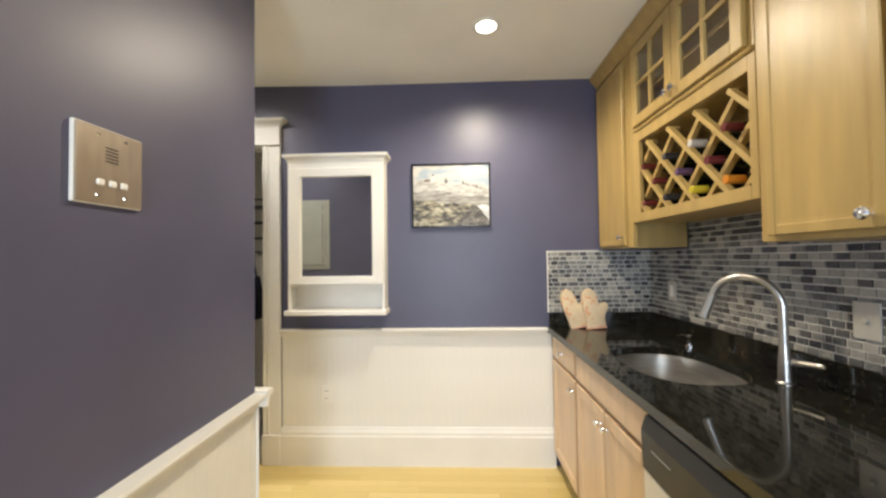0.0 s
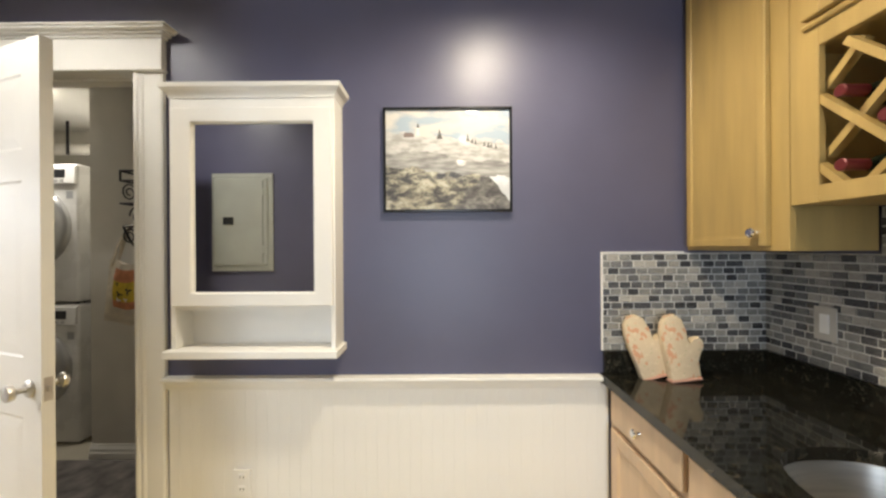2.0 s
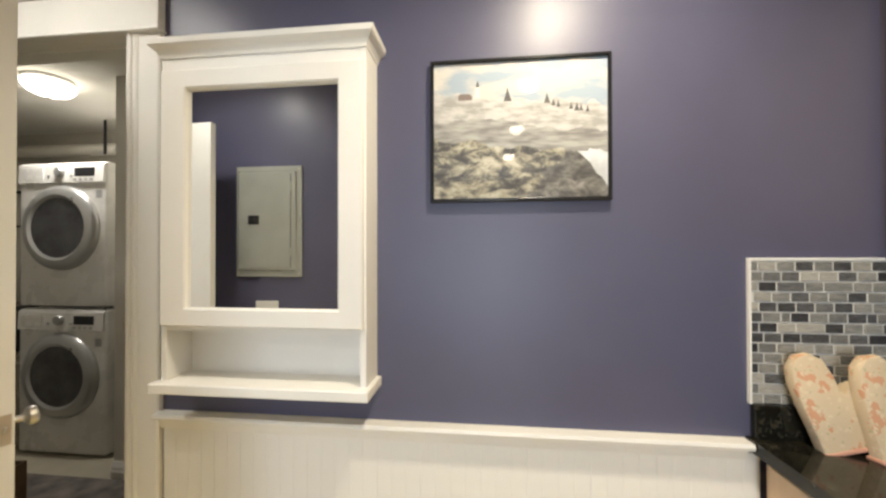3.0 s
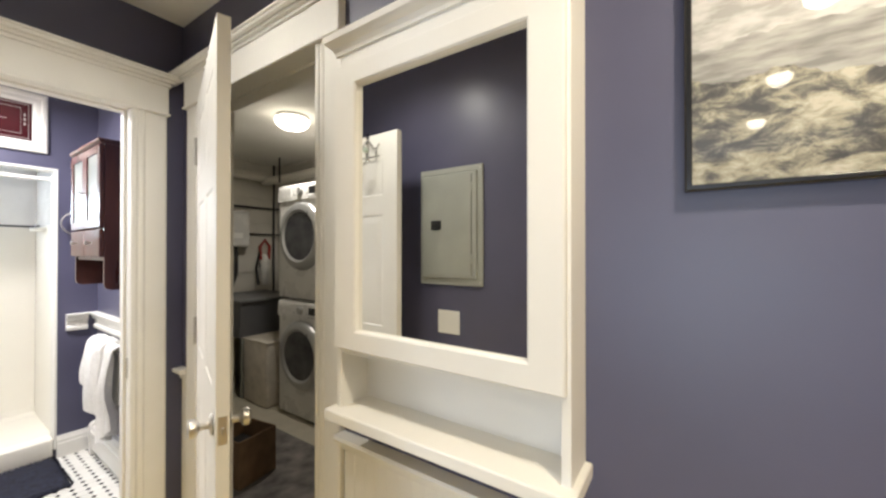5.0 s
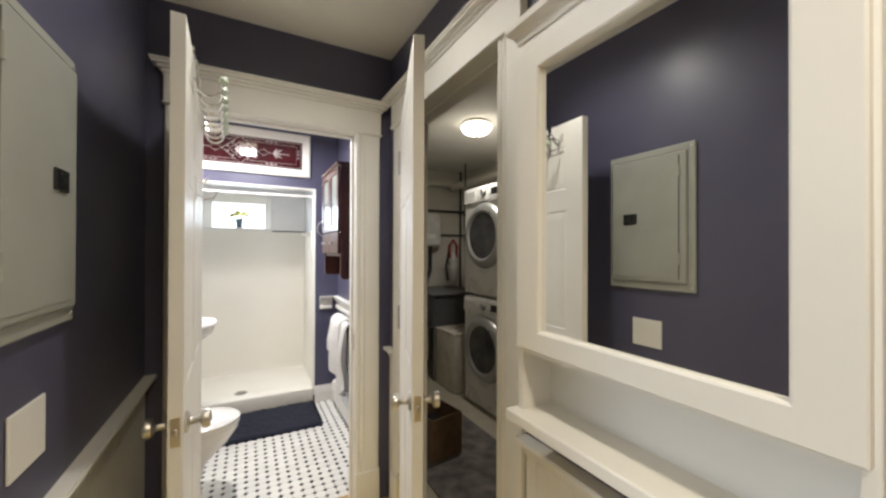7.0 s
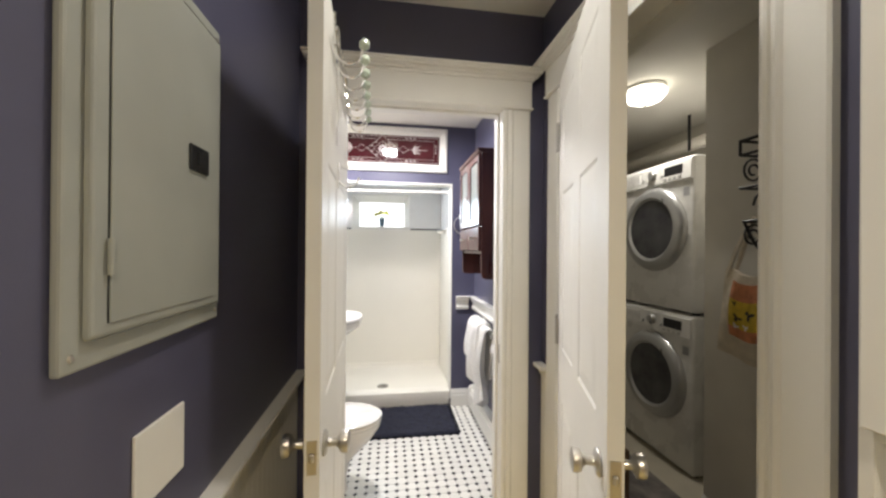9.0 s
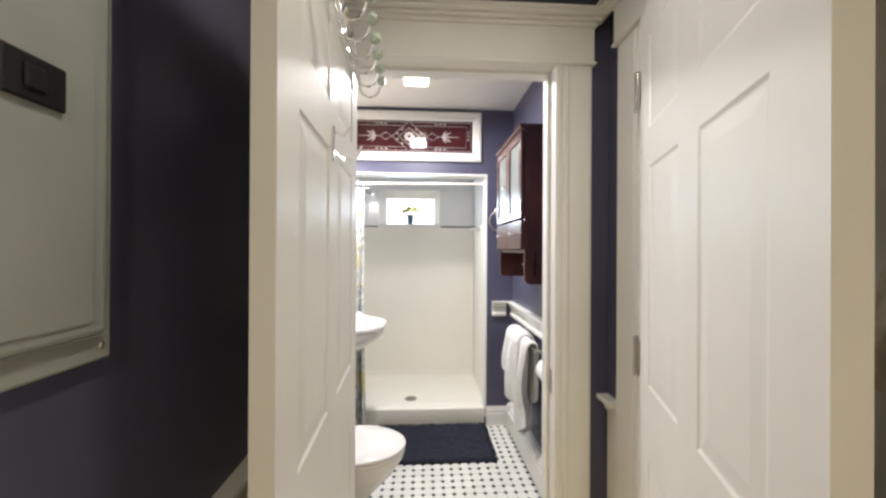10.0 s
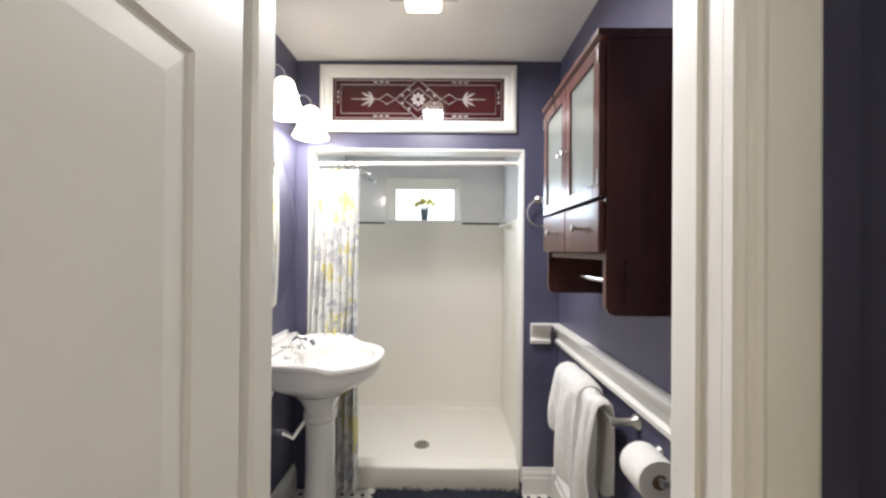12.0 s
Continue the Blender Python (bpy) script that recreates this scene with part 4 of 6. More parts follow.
for a, b, c, d, y in ((dx0, dx1, dz0, dz1, -0.109), (dx0, dx1, dz0, dz1, -0.126), (dx0 + 0.003, dx1 - 0.003, dz0 + 0.003, dz1 - 0.003, -0.129), (ix0 - 0.004, ix1 + 0.004, iz0 - 0.004, iz1 + 0.004, -0.129), (ix0, ix1, iz0, iz1, -0.126), (ix0, ix1, iz0, iz1, -0.109)):
    rings.append([fr.verts.new(p) for p in ((a, y, c), (b, y, c), (b, y, d), (a, y, d))])
for r0, r1 in zip(rings, rings[1:] + rings[:1]):
    for i in range(4):
        fr.faces.new((r0[i], r0[(i + 1) % 4], r1[(i + 1) % 4], r1[i]))
md = part("door_frame", fr, WHITE, mc)
part("mirror_glass", boxes((ix0 - 0.006, ix1 + 0.006, -0.114, -0.1095, iz0 - 0.006, iz1 + 0.006)), MIRROR, md, "silvered mirror glass")


# ---- framed coastal print ----
def print_material():
    """A coastal photograph in bands: sky with clouds, pale headland, dark rocks with lit edges, and surf. Room
    reflection on its glass is mixed in as paleness.
    """
    m = material("coastal_print", (0.5, 0.5, 0.5), 0.5, spread=0.0)
    t = m.node_tree
    n, k = t.nodes, t.links
    b = n["Principled BSDF"]
    b.inputs["Coat Weight"].default_value, b.inputs["Coat Roughness"].default_value = 1.0, 0.02
    b.inputs["Roughness"].default_value = 0.5
    sp = n.new("ShaderNodeSeparateXYZ")
    k.new(n["Texture Coordinate"].outputs["Object"], sp.inputs[0])

    def noise_of(scale, detail, sx=1.0, sz=1.0):
        mp = n.new("ShaderNodeMapping")
        mp.inputs["Scale"].default_value = (sx, 1, sz)
        k.new(n["Texture Coordinate"].outputs["Object"], mp.inputs[0])
        no = n.new("ShaderNodeTexNoise")
        no.inputs["Scale"].default_value, no.inputs["Detail"].default_value = scale, detail
        k.new(mp.outputs[0], no.inputs[0])
        return no.outputs[0]

    def ramp_of(src, *stops):
        r = n.new("ShaderNodeValToRGB")
        e = r.color_ramp.elements
        e[0].position, e[0].color = stops[0][0], (*stops[0][1], 1)
        e[1].position, e[1].color = stops[-1][0], (*stops[-1][1], 1)
        for p, c in stops[1:-1]:
            e.new(p).color = (*c, 1)
        k.new(src, r.inputs[0])
        return r.outputs[0]

    def mix(fac, a, c):
        x = n.new("ShaderNodeMix")
        x.data_type = "RGBA"
        k.new(fac, x.inputs["Factor"])
        k.new(a, x.inputs["A"])
        k.new(c, x.inputs["B"])
        return x.outputs["Result"]

    def calc(op, a, c):
        x = n.new("ShaderNodeMath")
        x.operation = op
        for i, v in enumerate((a, c)):
            if isinstance(v, (int, float)):
                x.inputs[i].default_value = v
            else:
                k.new(v, x.inputs[i])
        return x.outputs[0]

    def above(level, wobble):
        """1 above a wavy height that also falls to the right."""
        h = calc("ADD", calc("MULTIPLY", wobble, 0.09), calc("MULTIPLY", sp.outputs[0], 0.10))
        d = calc("ADD", calc("SUBTRACT", sp.outputs[2], level), h)
        return calc("MULTIPLY", calc("GREATER_THAN", d, 0.0), 1.0)

    sky_c = ramp_of(noise_of(7, 4, 1, 2.4), (0.44, (0.34, 0.46, 0.58)), (0.56, (0.72, 0.68, 0.58)))
    # Headland colours lifted, with the reflected haze of the glass put into them.
    hill = ramp_of(noise_of(34, 8, 0.7, 2.0), (0.38, (0.42, 0.40, 0.35)), (0.50, (0.57, 0.55, 0.50)), (0.62, (0.68, 0.66, 0.61)))
    grass = ramp_of(noise_of(28, 8, 0.5, 2.4), (0.38, (0.25, 0.235, 0.21)), (0.62, (0.50, 0.48, 0.42)))
    mpv = n.new("ShaderNodeMapping")
    mpv.inputs["Rotation"].default_value = (0, 0.30, 0)
    mpv.inputs["Scale"].default_value = (0.9, 1, 1.5)
    ridge = n.new("ShaderNodeTexNoise")
    ridge.inputs["Scale"].default_value, ridge.inputs["Detail"].default_value = 26, 12
    ridge.inputs["Roughness"].default_value, ridge.inputs["Distortion"].default_value = 0.66, 0.5
    k.new(n["Texture Coordinate"].outputs["Object"], mpv.inputs[0])
    k.new(mpv.outputs[0], ridge.inputs[0])
    rock_mix = calc("ADD", calc("MULTIPLY", ridge.outputs[0], 0.7), calc("MULTIPLY", noise_of(9, 4, 0.7, 1.8), 0.3))
    rocks = ramp_of(rock_mix, (0.40, (0.06, 0.055, 0.05)), (0.46, (0.15, 0.135, 0.10)), (0.53, (0.42, 0.37, 0.22)), (0.60, (0.64, 0.58, 0.40)))
    dark = ramp_of(rock_mix, (0.40, (0.07, 0.063, 0.055)), (0.50, (0.17, 0.155, 0.13)), (0.62, (0.38, 0.35, 0.29)))
    surf = ramp_of(noise_of(20, 4), (0.4, (0.62, 0.64, 0.66)), (0.6, (0.85, 0.86, 0.88)))
    w = noise_of(12, 5)
    c = mix(calc("GREATER_THAN", calc("ADD", calc("SUBTRACT", sp.outputs[0], calc("MULTIPLY", sp.outputs[2], 0.9)), calc("MULTIPLY", w, 0.25)), 0.30), rocks, dark)
    shore = calc("MULTIPLY", calc("GREATER_THAN", calc("ADD", calc("SUBTRACT", sp.outputs[0], calc("MULTIPLY", sp.outputs[2], -0.75)), calc("MULTIPLY", w, 0.05)), 0.142), calc("LESS_THAN", sp.outputs[2], -0.055))
    c = mix(shore, c, surf)
    c = mix(above(-0.005, w), c, grass)
    c = mix(above(0.062, w), c, hill)
    c = mix(above(0.135, w), c, sky_c)
    # Low saturation paints in the veil of room reflections; value darkens the print.
    veil_tone = n.new("ShaderNodeHueSaturation")
    veil_tone.inputs["Value"].default_value, veil_tone.inputs["Saturation"].default_value = 0.80, 0.72
    k.new(c, veil_tone.inputs["Color"])
    k.new(veil_tone.outputs[0], b.inputs["Base Color"])
    return m


pic = thing("framed_picture", (0.06, N, 1.773), 0, "thin black frame with a coastal lighthouse photograph under glass", "picture")
pw, ph = 0.262, 0.213
part("print", boxes((-pw + 0.006, pw - 0.006, -0.014, -0.009, -ph + 0.006, ph - 0.006)), print_material(), pic, "glazed coastal landscape photograph")
fb = bmesh.new()
rings = []
for w, y in ((0.0, -0.002), (0.0, -0.020), (0.003, -0.023), (0.009, -0.023), (0.011, -0.020), (0.011, -0.002)):
    rings.append([fb.verts.new(p) for p in ((-pw + w, y, -ph + w), (pw - w, y, -ph + w), (pw - w, y, ph - w), (-pw + w, y, ph - w))])
for r0, r1 in zip(rings, rings[1:] + rings[:1]):
    for i in range(4):
        fb.faces.new((r0[i], r0[(i + 1) % 4], r1[(i + 1) % 4], r1[i]))
part("frame", fb, material("black_metal_frame", (0.02, 0.02, 0.022), 0.2, 0.3), pic)
INK = material("print_dark_ink", (0.09, 0.085, 0.075), 0.5)
part("print_lighthouse", prism([(-0.128, 0.098), (-0.112, 0.098), (-0.116, 0.130), (-0.124, 0.130)], "y", -0.0148, -0.0141), material("print_white_ink", (0.72, 0.69, 0.62), 0.5), pic)
part("print_lantern", prism([(-0.125, 0.130), (-0.115, 0.130), (-0.117, 0.142), (-0.120, 0.148), (-0.123, 0.142)], "y", -0.0148, -0.0141), INK, pic)
part("print_keeper_house", prism([(-0.178, 0.092), (-0.136, 0.092), (-0.136, 0.104), (-0.146, 0.111), (-0.172, 0.111), (-0.178, 0.104)], "y", -0.0148, -0.0141), material("print_brick_ink", (0.20, 0.155, 0.135), 0.5), pic)
for tx, tz, th in ((-0.032, 0.084, 0.042), (0.082, 0.074, 0.032), (0.100, 0.066, 0.022), (0.114, 0.062, 0.020), (0.150, 0.054, 0.020), (0.166, 0.048, 0.026), (0.178, 0.048, 0.020), (0.196, 0.044, 0.020)):
    part("print_spruce", prism([(tx - th * 0.30, tz), (tx + th * 0.30, tz), (tx + th * 0.12, tz + th * 0.5), (tx, tz + th), (tx - th * 0.14, tz + th * 0.45)], "y", -0.0148, -0.0141), INK, pic)

# ---- passage ----
ep = thing("breaker_panel", (-1.288, S_, 1.270), 0, "grey steel breaker panel with hinged door", "breaker panel")
part("cover", boxes((-0.202, 0.202, 0.001, 0.014, 0, 0.645), bevel=0.004, seg=2), PANELG, ep)
part("raised_tray", boxes((-0.186, 0.172, 0.014, 0.024, 0.036, 0.614), bevel=0.008, seg=3), PANELG, ep)
dr = part("door", boxes((-0.160, 0.140, 0.024, 0.0266, 0.055, 0.595), bevel=0.001, seg=2), PANELG, ep)
part("hinge_gap", boxes((0.1402, 0.1432, 0.0235, 0.0246, 0.055, 0.595)), BLACK, ep, "dark gap along the hinge side")
lt = part("latch", boxes((-0.118, -0.050, 0.0266, 0.032, 0.306, 0.356), bevel=0.002), BLACK, dr, "black latch")
part("latch_slide", boxes((-0.094, -0.070, 0.032, 0.035, 0.318, 0.345), bevel=0.002), BLACK, lt)
for z in (0.12, 0.50):
    part("hinge", tube([(0.144, 0.029, z), (0.144, 0.029, z + 0.05)], 0.004, 8), PANELG, ep)
for x, z in ((-0.187, 0.02), (0.187, 0.02), (-0.187, 0.625), (0.187, 0.625)):
    part("screw", lathe([(0.005, 0), (0.004, 0.002), (0, 0.0025)], 10, pose(x, 0.014, z, -90, 0, 0)), KNOB, ep)
bp = thing("blank_plate", (-1.302, S_, 1.064), 0, "blank white cover plate below the breaker panel", "wall plate")
part("plate", boxes((-0.070, 0.070, 0.001, 0.007, -0.064, 0.064), bevel=0.002, seg=2), WHITE, bp)

for i, (cx, cy) in enumerate(CANS):
    c = thing("recessed_ceiling_light", (cx, cy, H if cx > 0 else 2.558), 0, "round recessed ceiling light, lit", "ceiling light", "recessed ceiling lights")
    part("trim_ring", lathe([(0.050, -0.001), (0.052, -0.006), (0.072, -0.005), (0.075, -0.001)], 28), WHITE, c, "", True)
    part("lit_lens", lathe([(0.050, -0.002), (0.040, -0.004), (0.0, -0.005)], 28), CAN_GLOW, c, "glowing lens")

kw = thing("kitchen_window", (0, 0, 0), 0, "white framed window letting in daylight", "window", kind="structure")
part("window_frame", boxes((wx0, wx1, -2.58, -2.48, wz0, wz0 + 0.05), (wx0, wx1, -2.58, -2.48, wz1 - 0.05, wz1), (wx0, wx0 + 0.05, -2.58, -2.48, wz0 + 0.05, wz1 - 0.05), (wx1 - 0.05, wx1, -2.58, -2.48, wz0 + 0.05, wz1 - 0.05), (wx0 + 0.05, wx1 - 0.05, -2.55, -2.51, 1.43, 1.47)), WHITE, kw)

# ---- bathroom ----
tr = thing("stained_glass_transom", (SH, 1.522, 2.130), 0, "ruby stained glass panel with etched scrolls in a white frame", "stained glass")
tw, th = 0.584, 0.397
fb = bmesh.new()
rings = []
for w, x in ((0.0, 0.001), (0.0, 0.022), (0.010, 0.030), (0.026, 0.030), (0.032, 0.022), (0.055, 0.018), (0.064, 0.009), (0.072, 0.006), (0.072, 0.001)):
    rings.append([fb.verts.new(p) for p in ((x, -tw + w, w), (x, tw - w, w), (x, tw - w, th - w), (x, -tw + w, th - w))])
for r0, r1 in zip(rings, rings[1:] + rings[:1]):
    for i in range(4):
        fb.faces.new((r0[i], r0[(i + 1) % 4], r1[(i + 1) % 4], r1[i]))
part("moulded_frame", fb, WHITE, tr)
gl = part("ruby_pane", boxes((0.0015, 0.006, -tw + 0.070, tw - 0.070, 0.070, th - 0.070)), REDGL, tr, "deep ruby glass")
GX, ZC = 0.0068, th / 2


def etched(points, r=0.0026, closed=False):
    part("etched_line", tube([(GX, y, ZC + z) for y, z in points], r, 6, closed=closed), ETCH, gl)


def etched_leaf(y, z, ln, wd, a):
    c, s = math.cos(radians(a)), math.sin(radians(a))
    out = [(0, 0), (0.3, 0.8), (0.6, 1.0), (1, 0), (0.6, -1.0), (0.3, -0.8)]
    pts = [(y + u * ln * c - v * wd * s, ZC + z + u * ln * s + v * wd * c) for u, v in out]
    part("etched_leaf", prism(pts, "x", GX - 0.001, GX + 0.0012), ETCH, gl)


hh, ww = th / 2 - 0.085, tw - 0.088
etched([(-ww, -hh), (-0.03, -hh), (0.0, -hh - 0.016), (0.03, -hh), (ww, -hh), (ww, hh), (0.03, hh), (0, hh + 0.016), (-0.03, hh), (-ww, hh)], 0.0024, True)
etched([(-ww + 0.035, -hh + 0.028), (-0.05, -hh + 0.028)], 0.0018)
etched([(0.05, -hh + 0.028), (ww - 0.035, -hh + 0.028), (ww - 0.035, hh - 0.028), (0.05, hh - 0.028)], 0.0018)
etched([(-0.05, hh - 0.028), (-ww + 0.035, hh - 0.028), (-ww + 0.035, -hh + 0.028)], 0.0018)
etched([(-0.135, 0), (0, hh + 0.006), (0.135, 0), (0, -hh - 0.006)], 0.0030, True)
etched([(-0.085, 0), (0, 0.068), (0.085, 0), (0, -0.068)], 0.0026, True)
for s in (-1, 1):
    etched([(s * 0.135, 0), (s * 0.185, 0.030), (s * 0.235, 0), (s * 0.185, -0.030)], 0.0024, True)
    etched([(s * 0.235, 0), (s * 0.40, 0)], 0.0024)
    for a, ln in ((0, 0.085), (28, 0.085), (-28, 0.085), (55, 0.060), (-55, 0.060)):
        etched_leaf(s * 0.265, 0, ln, 0.006, a if s > 0 else 180 - a)
    for z in (-1, 1):
        for y in (0.20, 0.235, 0.27):
            etched_leaf(s * y, z * (hh - 0.013), 0.03, 0.005, 0)
    for z in (-0.03, 0, 0.03):
        etched_leaf(s * (ww - 0.018), z, 0.024, 0.005, 90)
for a in range(0, 360, 45):
    etched_leaf(0.010 * math.cos(radians(a)), 0.008 * math.sin(radians(a)), 0.036, 0.010, a)
for y, z in ((0.055, 0.055), (-0.055, 0.055), (0.055, -0.055), (-0.055, -0.055), (0.095, 0.022), (-0.095, 0.022), (0.095, -0.022), (-0.095, -0.022)):
    etched_leaf(y - 0.008, z, 0.018, 0.007, 0)

bl = thing("bath_ceiling_light", (-3.20, 1.587, HB), 0, "ceiling fan light with glowing diffuser and steel grille", "ceiling light")
part("grille", boxes((-0.15, 0.15, -0.155, 0.155, -0.024, -0.0005), bevel=0.008, seg=2), KNOB, bl, "brushed metal grille")
for k in range(6):
    y = (0.088 + 0.011 * (k % 3 + 0.5)) * (-1 if k < 3 else 1) + (0.01 * (k % 3)) * (-1 if k < 3 else 1)
    part("grille_slot", boxes((-0.13, 0.13, y - 0.002, y + 0.002, -0.0248, -0.0238)), BLACK, bl)
part("diffuser", boxes((-0.155, 0.155, -0.078, 0.078, -0.072, -0.025), bevel=0.014, seg=3), SHADE_GLOW, bl, "glowing frosted glass diffuser", True)

vs = thing("vanity_sconce", (-3.57, BS, 2.17), 0, "chrome vanity light with two lit bell glass shades", "wall light")
part("backplate", lathe([(0.055, 0), (0.055, 0.010), (0.035, 0.022), (0, 0.024)], 24, pose(0, 0, 0, -90, 0, 0)), CHROME, vs, "", True)
part("crossbar", tube([(-0.165, 0.045, 0.02), (0.165, 0.045, 0.02)], 0.008, 10), CHROME, vs, "", True)
part("stem", tube([(0, 0.015, 0), (0, 0.035, 0.015), (0, 0.045, 0.02)], 0.008, 10), CHROME, vs, "", True)
for x in (-0.165, 0.165):
    part("gooseneck", tube([(x, 0.045, 0.02)] + [(x, 0.045 + u, v) for u, v in arc(0.048, 0.060, 0.052, 190, 0, 12)], 0.006, 8), CHROME, vs, "", True)
    part("shade_holder", lathe([(0.010, 0.060), (0.026, 0.054), (0.030, 0.036), (0.028, 0.034)], 18, pose(x, 0.145, 0)), CHROME, vs, "", True)
    part("bell_shade", lathe([(0.028, 0.044), (0.040, 0.034), (0.054, -0.010), (0.068, -0.062), (0.096, -0.118), (0.093, -0.120), (0.064, -0.064), (0.050, -0.012), (0.034, 0.028)], 28, pose(x, 0.147, 0)), SHADE_GLOW, vs, "lit frosted bell shade", True)

om = thing("oval_mirror", (-3.59, BS, 1.53), 0, "frameless oval mirror above the basin", "mirror")
part("mirror_glass", lathe([(0.0, 0.0005), (0.410, 0.0005), (0.415, 0.003), (0.400, 0.008), (0.0, 0.0085)], 56, pose(0, 0, 0, -90, 0, 0), sx=0.68), MIRROR, om, "", True)

ps = thing("pedestal_basin", (-3.585, BS, 0), 0, "white china pedestal basin with chrome taps", "sink")
bm = bmesh.new()


def basin_ring(f, z, grow=0.0, hole=False):
    out = []
    for i in range(40):
        a = 2 * math.pi * i / 40
        c, s = math.cos(a), math.sin(a)
        x = 0.285 * math.copysign(abs(c) ** 0.8, c)
        y = 0.30 + 0.285 * s if s > 0 else 0.30 + 0.285 * math.copysign(abs(s) ** 0.45, s)
        if hole:
            x, y = 0.225 * c, 0.345 + 0.195 * s
        x, y = x * f, 0.27 + (y - 0.27) * f
        if not hole:
            x *= 1 + 0.04 * math.cos(4 * a) * f
        lift = 0.0
        if not hole and z > 0.82:
            lift = 0.034 * min(1.0, max(0.0, (0.40 - y) / 0.07))
        if not hole:
            x *= 1 + 0.07 * min(1.0, max(0.0, (0.40 - y) / 0.07)) * f
        out.append(bm.verts.new((x, max(y, 0.002), z + lift)))
    return out


rs = [basin_ring(0.30, 0.655), basin_ring(0.50, 0.70), basin_ring(0.76, 0.745), basin_ring(0.90, 0.775), basin_ring(0.935, 0.790), basin_ring(0.945, 0.822), basin_ring(0.985, 0.832), basin_ring(1.0, 0.840), basin_ring(1.0, 0.852), basin_ring(0.985, 0.858), basin_ring(0.95, 0.857), basin_ring(1.0, 0.849, hole=True), basin_ring(0.95, 0.815, hole=True), basin_ring(0.82, 0.765, hole=True), basin_ring(0.55, 0.735, hole=True), basin_ring(0.2, 0.725, hole=True)]
for a, b in zip(rs, rs[1:]):
    for i in range(40):
        bm.faces.new((a[i], a[(i + 1) % 40], b[(i + 1) % 40], b[i]))
bm.faces.new(rs[0][::-1])
bm.faces.new(rs[-1])
part("bowl", bm, CHINA, ps, "", True)
ledge = [(-0.285, 0.002), (0.285, 0.002), (0.275, 0.055), (0.19, 0.050), (0.14, 0.085), (-0.14, 0.085), (-0.19, 0.050), (-0.275, 0.055)]
lb = prism(ledge, "z", 0.845, 0.905)
hb = prism([(x * 0.62, y * 0.72 + 0.001) for x, y in ledge], "z", 0.890, 0.940)
bmesh.ops.bevel(hb, geom=hb.edges[:], offset=0.012, segments=3, affect="EDGES")
part("raised_back", hb, CHINA, ps, "", True)
bmesh.ops.bevel(lb, geom=lb.edges[:], offset=0.012, segments=3, affect="EDGES")
part("back_ledge", lb, CHINA, ps, "", True)
part("pedestal", lathe([(0.130, 0.0), (0.130, 0.045), (0.118, 0.055), (0.112, 0.075), (0.094, 0.095), (0.086, 0.13), (0.080, 0.30), (0.080, 0.545), (0.092, 0.555), (0.094, 0.572), (0.090, 0.585), (0.084, 0.592), (0.092, 0.62), (0.115, 0.655), (0.15, 0.69)], 28, pose(0, 0.27, 0), sx=1.0, sy=0.9), CHINA, ps, "", True)
part("spout", tube([(0, 0.120, 0.852), (0, 0.120, 0.915), (0, 0.15, 0.938), (0, 0.215, 0.920), (0, 0.232, 0.898)], 0.014, 12), CHROME, ps, "", True)
for x in (-0.09, 0.09):
    tp = part("tap", lathe([(0.022, 0.852), (0.022, 0.86), (0.013, 0.868), (0.012, 0.90), (0.016, 0.91), (0.0, 0.915)], 16, pose(x, 0.135, 0)), CHROME, ps, "", True)
    part("cross_handle", tube([(x - 0.032, 0.135, 0.908), (x + 0.032, 0.135, 0.908)], 0.006, 8), CHROME, tp, "", True)
    part("cross_handle", tube([(x, 0.103, 0.908), (x, 0.167, 0.908)], 0.006, 8), CHROME, tp, "", True)
part("trap", tube([(0.03, 0.27, 0.66), (0.03, 0.20, 0.55), (0.06, 0.15, 0.48), (0.10, 0.12, 0.52), (0.10, 0.01, 0.53)], 0.017, 10), CHROME, ps, "chrome waste trap", True)
part("supply_hose", tube([(0.12, 0.12, 0.82), (0.14, 0.05, 0.62), (0.13, 0.03, 0.42), (0.15, 0.01, 0.28)], 0.006, 8), PAPER, ps, "white supply hose", True)

for ch in ps.children_recursive:
    for v in ch.data.vertices:
        v.co.z *= 1.045
to = thing("toilet", (-2.83, BS, 0), 0, "white china toilet with closed lid", "toilet")
part("tank", boxes((-0.22, 0.22, 0.012, 0.20, 0.40, 0.74), bevel=0.02, seg=3), CHINA, to, "", True)
part("tank_lid", boxes((-0.23, 0.23, 0.006, 0.21, 0.741, 0.775), bevel=0.008, seg=2), CHINA, to, "", True)


def toilet_ring(bm, f, z, cy=0.50, ry=0.255, rx=0.185):
    return [bm.verts.new((rx * f * math.cos(2 * math.pi * i / 36), cy + ry * f * math.sin(2 * math.pi * i / 36), z)) for i in range(36)]


def stack(bm, rows):
    for a, b in zip(rows, rows[1:]):
        for i in range(36):
            bm.faces.new((a[i], a[(i + 1) % 36], b[(i + 1) % 36], b[i]))
    bm.faces.new(rows[0][::-1])
    bm.faces.new(rows[-1])
    return bm


